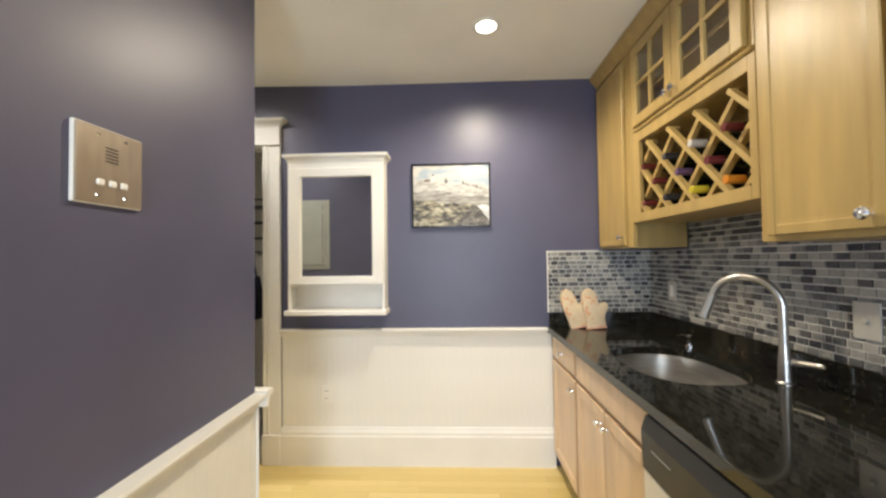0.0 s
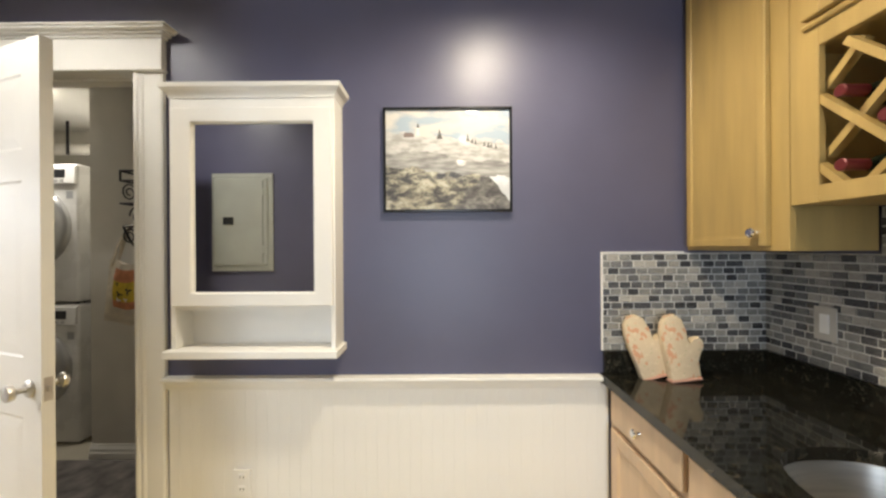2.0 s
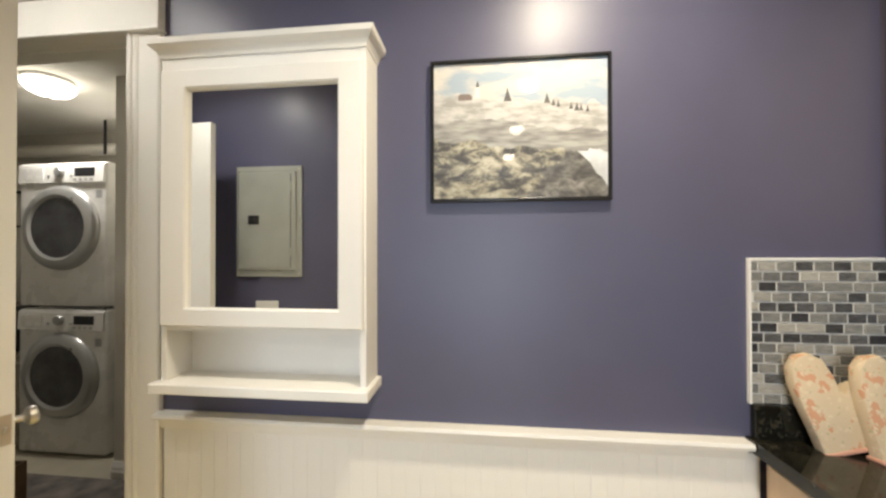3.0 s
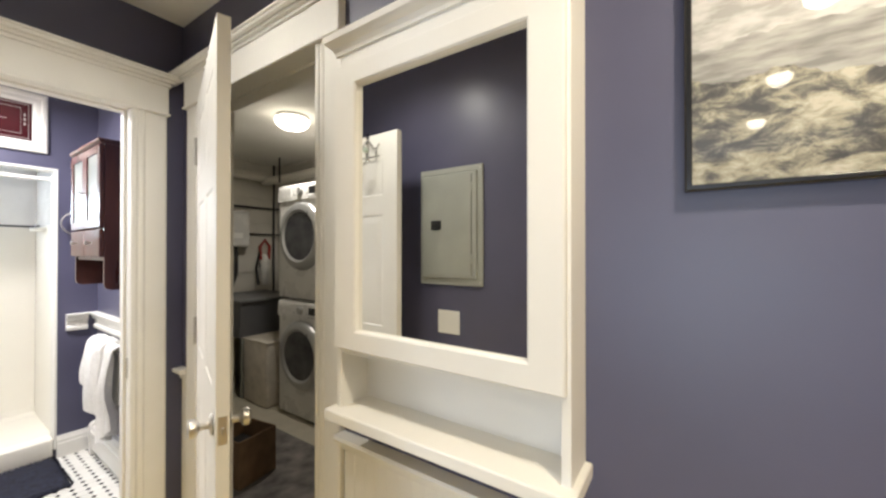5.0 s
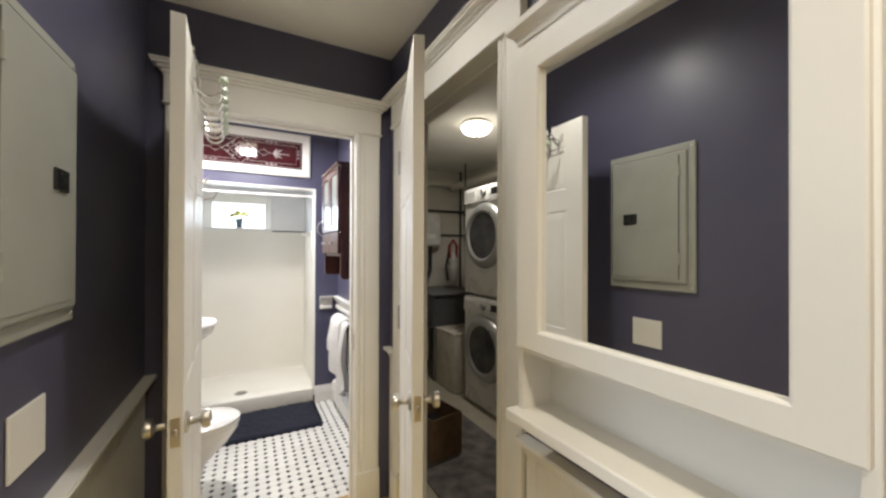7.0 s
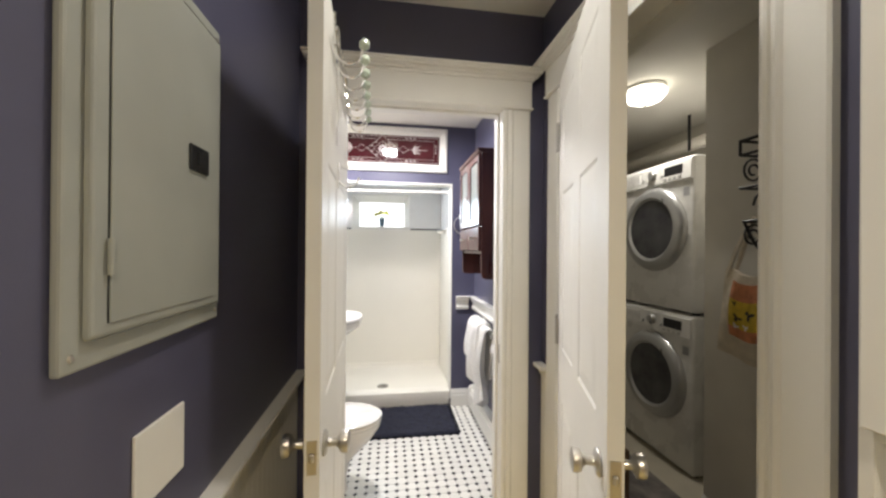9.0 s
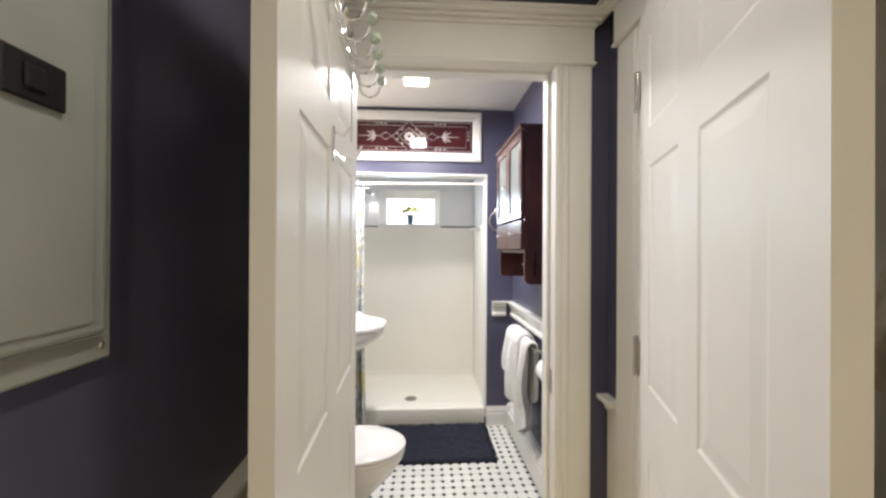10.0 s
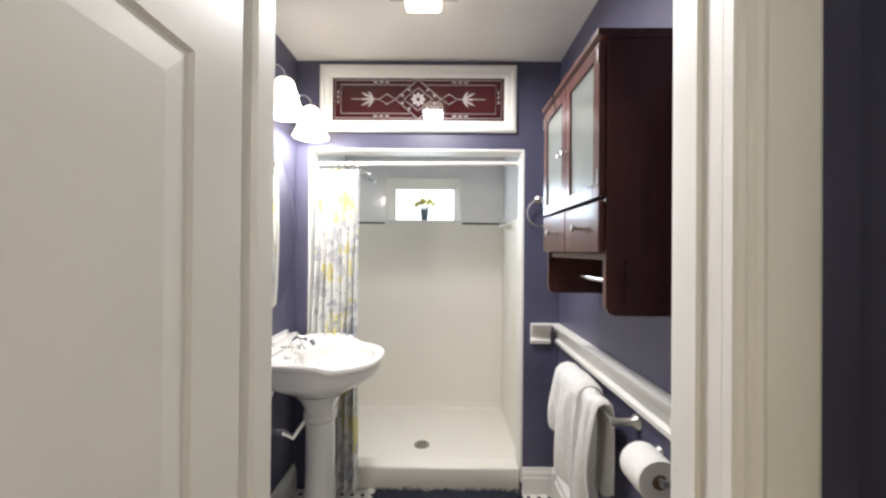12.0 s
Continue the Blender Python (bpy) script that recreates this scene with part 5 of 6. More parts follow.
bm = bmesh.new()
part("bowl", stack(bm, [toilet_ring(bm, 0.55, 0.0, 0.42), toilet_ring(bm, 0.52, 0.08, 0.42), toilet_ring(bm, 0.58, 0.18, 0.43), toilet_ring(bm, 0.85, 0.30, 0.48), toilet_ring(bm, 0.97, 0.375), toilet_ring(bm, 0.97, 0.395)]), CHINA, to, "", True)
bm = bmesh.new()
part("seat", stack(bm, [toilet_ring(bm, 0.98, 0.396), toilet_ring(bm, 1.0, 0.402), toilet_ring(bm, 1.0, 0.412), toilet_ring(bm, 0.98, 0.417)]), CHINA, to, "", True)
bm = bmesh.new()
part("lid", stack(bm, [toilet_ring(bm, 0.98, 0.418), toilet_ring(bm, 1.01, 0.424), toilet_ring(bm, 1.01, 0.434), toilet_ring(bm, 0.96, 0.442), toilet_ring(bm, 0.5, 0.446)]), CHINA, to, "", True)

bc = thing("bath_wall_cabinet", (-3.035, BN, 1.250), 0, "dark mahogany wall cabinet with glazed doors and drawers", "wall cabinet")
hx = 0.292
rb = [(-0.001, 0.0), (-0.205, 0.0), (-0.222, 0.008), (-0.23, 0.025), (-0.23, 0.775), (-0.001, 0.775)]
part("side", prism(rb, "x", -hx, -hx + 0.018), MAHOG, bc)
part("side", prism(rb, "x", hx - 0.018, hx), MAHOG, bc)
part("back", boxes((-hx + 0.018, hx - 0.018, -0.010, -0.001, 0.16, 0.775)), MAHOG, bc)
part("floor_panel", boxes((-hx + 0.018, hx - 0.018, -0.225, -0.010, 0.155, 0.172)), MAHOG, bc)
part("drawer_divider", boxes((-hx + 0.018, hx - 0.018, -0.225, -0.010, 0.315, 0.328)), MAHOG, bc)
part("cornice", prism([(-0.001, 0.775), (-0.232, 0.775), (-0.246, 0.779), (-0.256, 0.786), (-0.256, 0.800), (-0.001, 0.800)], "x", -hx - 0.004, hx + 0.004), MAHOG, bc)
for x0, x1, kx in ((-hx + 0.004, -0.002, -0.022), (0.002, hx - 0.004, 0.022)):
    z0, z1, f = 0.332, 0.770, 0.042
    d = part("glazed_door", boxes((x0, x0 + f, -0.250, -0.232, z0, z1), (x1 - f, x1, -0.250, -0.232, z0, z1), (x0 + f, x1 - f, -0.250, -0.232, z0, z0 + f), (x0 + f, x1 - f, -0.250, -0.232, z1 - f, z1), bevel=0.002), MAHOG, bc)
    part("pane", boxes((x0 + f, x1 - f, -0.243, -0.239, z0 + f, z1 - f)), SEEDY, d, "frosted glass pane")
    part("knob", lathe([(0.006, 0), (0.005, 0.012), (0.011, 0.018), (0.011, 0.024), (0, 0.028)], 14, pose(kx, -0.250, 0.53, 90, 0, 0)), CHROME, d, "", True)
    for z in (0.37, 0.71):
        part("hinge", boxes((x1 - 0.007 if x1 > 0.1 else x0 + 0.002, x1 - 0.002 if x1 > 0.1 else x0 + 0.007, -0.2535, -0.249, z, z + 0.04)), KNOB, d)
    w = part("drawer_front", boxes((x0, x1, -0.250, -0.232, 0.176, 0.322), bevel=0.003), MAHOG, bc)
    part("knob", lathe([(0.006, 0), (0.005, 0.014), (0.012, 0.020), (0.012, 0.026), (0, 0.030)], 14, pose((x0 + x1) / 2, -0.250, 0.252, 90, 0, 0)), KNOB, w, "", True)
for z in (0.48, 0.62):
    part("shelf", boxes((-hx + 0.018, hx - 0.018, -0.22, -0.01, z, z + 0.012)), MAHOG, bc)
part("towel_rod", tube([(-hx + 0.01, -0.15, 0.085), (hx - 0.01, -0.15, 0.085)], 0.009, 12), CHROME, bc, "", True)

tring = thing("towel_ring", (SH, 2.245, 1.735), 0, "brushed nickel towel ring on the blue wall", "towel ring")
part("post", lathe([(0.026, 0), (0.024, 0.006), (0.012, 0.012), (0.011, 0.045), (0.015, 0.050), (0, 0.055)], 18, pose(0, 0, 0, 0, 90, 0)), KNOB, tring, "", True)
part("ring", tube([(0.046, u, v) for u, v in arc(0, -0.082, 0.078, 90, 450, 36)[:-1]], 0.005, 8, closed=True), KNOB, tring, "", True)

tb = thing("towel_bar", (-3.27, BN, 0.835), 0, "brushed nickel towel bar below the chair rail", "towel bar")
part("bar", tube([(-0.26, -0.085, 0), (0.275, -0.085, 0)], 0.008, 12), KNOB, tb, "", True)
for x in (-0.25, 0.262):
    part("post", lathe([(0.028, 0.001), (0.026, 0.008), (0.014, 0.022), (0.012, 0.070), (0.016, 0.082), (0.012, 0.098), (0, 0.10)], 18, pose(x, 0, 0, 90, 0, 0)), KNOB, tb, "", True)


def draped(x0, x1, front, back, thick, seed, slant, pleats):
    """A folded towel over the bar: a soft thick sheet whose pleats deepen towards the hem."""
    rnd = random.Random(seed)
    bm = bmesh.new()
    nu, nf, nb = 36, 16, 10
    ph = [rnd.uniform(0, 6.28) for _ in range(5)]
    r0 = 0.016 + thick
    prof = [(-0.085 - r0, -front * (1 - i / nf), 1) for i in range(nf)]
    prof += [(-0.085 - r0 * math.cos(radians(a)), r0 * math.sin(radians(a)), 0) for a in (0, 30, 60, 90, 120, 150, 180)]
    prof += [(-0.085 + r0 * (1 - 0.3 * i / nb), -back * i / nb, -1) for i in range(1, nb + 1)]
    m = len(prof)
    grid = {}
    for s in (0, 1):
        for i in range(nu + 1):
            u = i / nu
            for j, (y, z, side) in enumerate(prof):
                low = min(1.0, max(0.0, -z / 0.40))
                wave = math.sin(2 * math.pi * pleats * u + ph[0] + 0.7 * math.sin(z * 6 + ph[3]))
                fold = math.copysign(abs(wave) ** 0.7, wave) * (0.006 + 0.022 * low) + 0.007 * math.sin(23 * u + ph[1] + 8 * z)
                rnd_edge = thick * (1 - max(0.0, abs(2 * u - 1) - 0.86) / 0.14 * 0.7)
                off = (0.5 if s else -0.5) * rnd_edge
                if side > 0:
                    yy = y - fold - 0.014 * math.sin(math.pi * low) - off
                    zz = z
                elif side < 0:
                    yy = y + 0.2 * fold + off
                    zz = z
                else:
                    k = (1 + off / r0)
                    yy, zz = -0.085 + (y + 0.085) * k - 0.3 * fold * (1 if y < -0.085 else 0), z * k + 0.004 * math.sin(9 * u + ph[2])
                xx = x0 + (x1 - x0) * u + (u - 0.5) * 0.05 * low * math.sin(ph[4] + 1.2) + 0.010 * low * math.sin(ph[2] + z * 9)
                zz *= 1 + slant * (u - 0.5) * low
                if j in (0, m - 1):
                    zz += 0.010 * math.sin(2 * math.pi * pleats * u + ph[0])
                grid[s, i, j] = bm.verts.new((xx, yy, zz))
    for s in (0, 1):
        for i in range(nu):
            for j in range(m - 1):
                bm.faces.new((grid[s, i, j], grid[s, i + 1, j], grid[s, i + 1, j + 1], grid[s, i, j + 1]))
    rim = [(i, 0) for i in range(nu)] + [(nu, j) for j in range(m - 1)] + [(i, m - 1) for i in range(nu, 0, -1)] + [(0, j) for j in range(m - 1, 0, -1)]
    for a, b in zip(rim, rim[1:] + rim[:1]):
        bm.faces.new((grid[(0,) + a], grid[(0,) + b], grid[(1,) + b], grid[(1,) + a]))
    return bm


t1 = thing("bath_towel", (-3.27, BN, 0.835), 0, "white terry bath towel folded thickly over the bar", "towel", "towels on the bar")
part("cloth", draped(-0.235, 0.06, 0.36, 0.40, 0.034, 3, 0.75, 1.6), TOWEL, t1, "", True)
t2 = thing("hand_towel", (-3.27, BN, 0.837), 0, "white terry hand towel hung over the bar end", "towel", "towels on the bar")
part("cloth", draped(0.035, 0.195, 0.52, 0.34, 0.016, 8, -0.25, 2.1), TOWEL, t2, "", True)

tp = thing("toilet_roll_holder", (-2.80, BN, 0.80), 0, "nickel toilet paper holder", "paper holder")
for x in (-0.075, 0.075):
    part("post", lathe([(0.024, 0.001), (0.022, 0.008), (0.010, 0.018), (0.009, 0.075), (0.012, 0.085), (0, 0.088)], 16, pose(x, 0, 0, 90, 0, 0)), KNOB, tp, "", True)
part("spindle", tube([(-0.075, -0.075, 0), (0.075, -0.075, 0)], 0.006, 10), KNOB, tp, "", True)
tq = thing("toilet_roll", (-2.80, BN - 0.075, 0.80), 0, "full white toilet paper roll on the holder", "toilet paper")
part("paper", lathe([(0.021, -0.053), (0.060, -0.055), (0.062, -0.050), (0.062, 0.050), (0.060, 0.055), (0.021, 0.053)], 32, pose(0, 0, -0.012, 0, 90, 0)), PAPER, tq, "", True)
part("cardboard_core", lathe([(0.0195, -0.0535), (0.0212, -0.0535), (0.0212, 0.0535), (0.0195, 0.0535)], 24, pose(0, 0, -0.012, 0, 90, 0)), CARD, tq)

bh = thing("baseboard_heater", (0, 0, 0), 0, "white metal baseboard heater along the wall", "heater")
cover = [(BN, 0.20), (BN - 0.035, 0.215), (BN - 0.060, 0.205), (BN - 0.066, 0.18), (BN - 0.066, 0.045), (BN - 0.062, 0.045), (BN - 0.062, 0.172), (BN - 0.054, 0.197), (BN - 0.035, 0.206), (BN, 0.19)]
part("front_cover", prism(cover, "x", -3.74, BW - 0.14), WHITE, bh)
part("damper", prism([(BN - 0.068, 0.150), (BN - 0.075, 0.152), (BN - 0.075, 0.178), (BN - 0.068, 0.185)], "x", -3.72, BW - 0.14), WHITE, bh)
part("dark_slot", boxes((-3.72, BW - 0.14, BN - 0.0672, BN - 0.0662, 0.138, 0.150)), BLACK, bh)
part("back_plate", boxes((-3.74, BW - 0.14, BN - 0.004, BN - 0.001, 0.002, 0.19)), WHITE, bh)
cap = [(BN, 0.0)] + [(BN - 0.036 - 0.036 * math.cos(radians(a)), 0.19 + 0.036 * math.sin(radians(a))) for a in range(0, 91, 15)] + [(BN, 0.226)]
cap.insert(1, (BN - 0.072, 0.0))
part("end_cap", prism(cap, "x", -3.79, -3.735), WHITE, bh)

rg = thing("bath_mat", (-3.632, 1.715, 0.0), 0, "navy shaggy bath mat in front of the shower", "bath mat")
bm = bmesh.new()
nx, ny = 26, 40
gv = [[bm.verts.new((-0.262 + 0.524 * i / nx + random.uniform(-.004, .004), -0.425 + 0.85 * j / ny + random.uniform(-.004, .004), 0.006 + (0.012 + random.uniform(0, 0.008) if 0 < i < nx and 0 < j < ny else 0))) for j in range(ny + 1)] for i in range(nx + 1)]
for i in range(nx):
    for j in range(ny):
        bm.faces.new((gv[i][j], gv[i + 1][j], gv[i + 1][j + 1], gv[i][j + 1]))
part("backing", boxes((-0.258, 0.258, -0.42, 0.42, 0.0005, 0.0065)), RUGM, rg)
part("mat_field", bm, RUGM, rg, "", True)
bm = bmesh.new()
for i in range(2600):
    edge = i % 4
    a = random.uniform(-1, 1)
    if i > 700:
        x, y = random.uniform(-0.262, 0.262), random.uniform(-0.425, 0.425)
    else:
        x, y = ((0.262 * a, 0.425 * (1 if edge else -1)) if edge < 2 else (0.262 * (1 if edge == 2 else -1), 0.425 * a))
    h = random.uniform(0.012, 0.022)
    dx, dy = random.uniform(-.014, .014), random.uniform(-.014, .014)
    w = random.uniform(0.003, 0.006)
    b0, b1, b2 = bm.verts.new((x - w, y, 0.008)), bm.verts.new((x + w, y + w, 0.008)), bm.verts.new((x + dx, y + dy, h + 0.006))
    bm.faces.new((b0, b1, b2))
tuft = part("tufts", bm, RUGM, rg)
tagged(tuft, kind="stuff")

# shower
sp = thing("shower_pan", (0, 0, 0), 0, "cream acrylic shower pan with low curb", "shower pan")
part("curb", boxes((SH - 0.118, SH - 0.006, 0.887, 2.144, 0.0005, 0.135), bevel=0.012, seg=3), ACRYL, sp, "", True)
part("pan_floor", boxes((SB + 0.002, SH - 0.119, BS + 0.002, 2.198, 0.0005, 0.045), bevel=0.004), ACRYL, sp)
part("coved_edge", prism([(SB + 0.002, 0.045), (SB + 0.05, 0.045), (SB + 0.02, 0.06), (SB + 0.008, 0.10), (SB + 0.002, 0.10)], "y", BS + 0.004, 2.196), ACRYL, sp)
part("drain_cover", lathe([(0.056, 0.0455), (0.054, 0.049), (0.040, 0.0485), (0.0, 0.048)], 28, pose(-4.33, 1.535, 0)), STEEL, sp, "steel drain cover", True)
for i in range(3):
    part("drain_slot", boxes((-4.365, -4.295, 1.512 + 0.02 * i, 1.518 + 0.02 * i, 0.0486, 0.0502)), BLACK, sp)
structure("trim_shower_panel", boxes((SB + 0.0005, SB + 0.0045, BS + 0.006, 2.194, 0.10, 1.660), (SB + 0.005, SH - 0.121, 2.1955, 2.1995, 0.046, 1.660), (SB + 0.005, SH - 0.121, BS + 0.0005, BS + 0.0045, 0.046, 1.660)), ACRYL, "smooth cream acrylic panels lining the lower shower walls", "trim")
structure("trim_black_liner", boxes((SB, SB + 0.006, 1.835, 2.198, 1.662, 1.676), (SB, SB + 0.006, BS, 1.150, 1.662, 1.676), (SB + 0.006, SB + 0.14, 2.194, 2.2, 1.662, 1.676)), BLACK, "thin black liner tile course", "trim")
sw = thing("shower_window", (0, 0, 0), 0, "small white framed window in the shower wall", "window", kind="structure")
fb = bmesh.new()
rings = []
for x, d in ((SB - 0.115, 1.0), (SB - 0.095, 1.0), (SB - 0.090, 0.92), (SB + 0.002, 0.16), (SB + 0.006, 0.14), (SB + 0.006, 0.0), (SB - 0.115, 0.0)):
    rings.append([fb.verts.new(p) for p in ((x, py0 + 0.082 * d, pz0 + (0.03 if d > 0 else 0)), (x, py1 - 0.066 * d, pz0 + (0.03 if d > 0 else 0)), (x, py1 - 0.066 * d, pz1 - 0.09 * d), (x, py0 + 0.082 * d, pz1 - 0.09 * d))])
for r0, r1 in zip(rings, rings[1:] + rings[:1]):
    for i in range(4):
        fb.faces.new((r0[i], r0[(i + 1) % 4], r1[(i + 1) % 4], r1[i]))
part("window_frame", fb, WHITE, sw)
structure("backdrop_sky", boxes((SB - 0.60, SB - 0.55, 0.2, 2.8, 0.9, 2.9)), SKYPANE, "bright overcast daylight outside the window", "sky")
vz = pz0 + 0.0305
vase = thing("flower_vase", (SB - 0.03, 1.50, vz), 0, "small blue glass vase of yellow flowers on the sill", "vase")
part("glass", lathe([(0.026, 0), (0.030, 0.01), (0.033, 0.06), (0.040, 0.095), (0.036, 0.095), (0.028, 0.06), (0.0, 0.012)], 18), material("blue_grey_glass", (0.08, 0.13, 0.17), 0.1), vase, "", True)
rv = random.Random(4)
for i in range(11):
    dx, dy = rv.uniform(-0.02, 0.03), -0.080 + 0.016 * i
    rise = 0.168 - 3.5 * dy * dy + rv.uniform(-0.022, 0.012)
    st = part("stem", tube([(0, 0, 0.02), (dx * 0.5, dy * 0.4, 0.10), (dx, dy, rise)], 0.0026, 6), material("stem_green", (0.10, 0.16, 0.04), 0.6), vase)
    part("blossom", lathe([(0.0, 0.0), (0.013, 0.004), (0.022, 0.016), (0.016, 0.028), (0.0, 0.026)], 12, pose(dx, dy, rise - 0.008, rv.uniform(-25, 25), rv.uniform(-25, 25), 0)), material("yellow_petal", (0.55, 0.50, 0.10), 0.7), st, "yellow blossom")
rod = thing("shower_curtain_rod", (0, 0, 0), 0, "white curtain rod across the shower opening", "curtain rod")
part("rod", tube([(SH - 0.06, 0.8855, 1.955), (SH - 0.06, 2.1455, 1.965)], 0.0125, 14), WHITE, rod, "", True)
for y, s in ((0.8855, 1), (2.1455, -1)):
    part("flange", lathe([(0.030, 0), (0.028, 0.006), (0.016, 0.016), (0.0, 0.017)], 18, pose(SH - 0.06, y, 1.955 if s > 0 else 1.965, -90 * s, 0, 0)), WHITE, rod, "", True)
cu = thing("shower_curtain", (0, 0, 0), 0, "yellow and grey floral shower curtain drawn aside", "shower curtain")
bm = bmesh.new()
nu, nv = 90, 24
cg = {}
for s in (0, 1):
    for i in range(nu + 1):
        u = i / nu
        for j in range(nv + 1):
            v = j / nv
            z = 1.915 - v * 1.87
            wob = math.sin(u * 2 * math.pi * 6.5 + 0.5 * math.sin(v * 2.5))
            y = 0.900 + u * (0.265 + 0.02 * v) + 0.006 * math.sin(v * 5 + u * 9)
            x = SH - 0.030 + 0.10 * max(0, v - 0.15) * 0.9 + wob * (0.020 + 0.016 * v) + (0.004 if s else 0)
            cg[s, i, j] = bm.verts.new((x, y, z))
for s in (0, 1):
    for i in range(nu):
        for j in range(nv):
            bm.faces.new((cg[s, i, j], cg[s, i + 1, j], cg[s, i + 1, j + 1], cg[s, i, j + 1]))
rim = [(i, 0) for i in range(nu)] + [(nu, j) for j in range(nv)] + [(i, nv) for i in range(nu, 0, -1)] + [(0, j) for j in range(nv, 0, -1)]
for a, b in zip(rim, rim[1:] + rim[:1]):
    bm.faces.new((cg[(0,) + a], cg[(0,) + b], cg[(1,) + b], cg[(1,) + a]))
part("cloth", bm, CURTAIN, cu, "", True)
for i in range(7):
    y = 0.915 + 0.040 * i
    part("ring", tube([(SH - 0.06 + u, y, v) for u, v in arc(0, 1.952, 0.024, 90, 450, 14)[:-1]], 0.003, 6, closed=True), CHROME, cu)
sh = thing("shower_fixture", (-4.45, BS, 2.03), 0, "chrome shower arm and head", "shower head")
part("arm", tube([(0, 0.001, 0), (0, 0.10, 0.02), (0, 0.26, -0.01), (0, 0.34, -0.035)], 0.010, 10), CHROME, sh, "", True)
part("head", lathe([(0.012, 0), (0.016, -0.02), (0.040, -0.04), (0.042, -0.05), (0, -0.052)], 20, pose(0, 0.345, -0.036, -20, 0, 0)), CHROME, sh, "", True)
shf = thing("shower_corner_shelf", (-4.62, 2.2, 1.62), 0, "small white shelf on the shower wall", "shelf")
part("tray", boxes((-0.10, 0.10, -0.07, -0.001, 0, 0.02), bevel=0.006, seg=2), ACRYL, shf)
part("rail", tube([(-0.09, -0.066, 0.05), (0.09, -0.066, 0.05)], 0.004, 8), CHROME, shf)
part("upright", tube([(-0.09, -0.066, 0.015), (-0.09, -0.066, 0.052)], 0.004, 8), CHROME, shf)
part("upright", tube([(0.09, -0.066, 0.015), (0.09, -0.066, 0.052)], 0.004, 8), CHROME, shf)


# ---- laundry ----
def machine(name, z0, label):
    w = thing(name, (-2.960, 3.47, z0), 0, label, "washing machine", "stacked laundry machines")
    body = boxes((-0.345, 0.345, 0.0, 0.74, 0.003, 1.008), bevel=0.018, seg=3)
    part("body", body, APPL, w, "", True)
    panel = part("control_panel", prism([(-0.001, 0.86), (-0.016, 0.865), (-0.010, 0.985), (0.004, 1.0), (0.02, 1.0), (0.02, 0.86)], "x", -0.335, 0.335), APPL, w, "", True)
    part("dial", lathe([(0.036, 0), (0.034, 0.016), (0.028, 0.024), (0, 0.025)], 22, pose(0, -0.012, 0.935, 90, 0, 0)), APPLG, panel, "silver dial", True)
    part("display", boxes((0.11, 0.265, -0.0165, -0.010, 0.905, 0.965), bevel=0.002), BLACK, panel, "dark display window")
    for i in range(4):
        part("button", boxes((0.105 + 0.042 * i, 0.130 + 0.042 * i, -0.0185, -0.012, 0.876, 0.892), bevel=0.002), APPLG, panel)
    for x in (-0.09, 0.09):
        part("button", lathe([(0.010, 0), (0.009, 0.006), (0, 0.007)], 12, pose(x, -0.012, 0.91, 90, 0, 0)), APPLG, panel)
    part("detergent_drawer", boxes((-0.31, -0.13, -0.0165, -0.008, 0.885, 0.972), bevel=0.003), APPL, panel)
    d = part("door_ring", lathe([(0.205, -0.004), (0.208, 0.030), (0.226, 0.044), (0.262, 0.040), (0.288, 0.024), (0.298, 0.0), (0.298, -0.004)], 48, pose(0, -0.002, 0.55, 90, 0, 0)), APPLG, w, "silver door ring", True)
    part("door_glass", lathe([(0.208, 0.030), (0.17, 0.026), (0.10, 0.020), (0.0, 0.016)], 40, pose(0, -0.002, 0.55, 90, 0, 0)), DARKGL, d, "dark bowl glass", True)
    part("sticker", boxes((0.262, 0.310, -0.0012, -0.0002, 0.755, 0.81)), material("sticker_grey", (0.35, 0.35, 0.35), 0.6), w)
    for x, y in ((-0.30, 0.06), (0.30, 0.06), (-0.30, 0.68), (0.30, 0.68)):
        part("foot", lathe([(0.022, 0), (0.022, 0.012), (0.012, 0.012), (0.012, 0.03)], 12, pose(x, y, -0.012)), BLACK, w)
    return w


machine("front_loading_washer", 0.012, "white front-loading washer with silver door ring")
machine("stacked_dryer", 1.036, "white stacked dryer with silver door ring")

ll = thing("laundry_ceiling_light", (-2.83, 3.29, H), 0, "flush ceiling light with glowing glass bowl", "ceiling light")
part("canopy", lathe([(0.122, -0.0005), (0.128, -0.010), (0.120, -0.026), (0.0, -0.027)], 32), APPL, ll, "", True)
part("glass_bowl", lathe([(0.118, -0.028), (0.130, -0.036), (0.126, -0.056), (0.104, -0.084), (0.064, -0.102), (0.018, -0.110), (0.0, -0.111)], 32), LAUNDRY_GLOW, ll, "glowing glass bowl", True)
part("finial", lathe([(0.010, -0.111), (0.012, -0.118), (0.0, -0.127)], 12), KNOB, ll)
sm = thing("smoke_detector", (-3.75, 3.15, H), 0, "small round white smoke detector", "smoke detector")
part("body", lathe([(0.055, -0.0005), (0.055, -0.018), (0.045, -0.032), (0, -0.034)], 24), WHITE, sm, "", True)

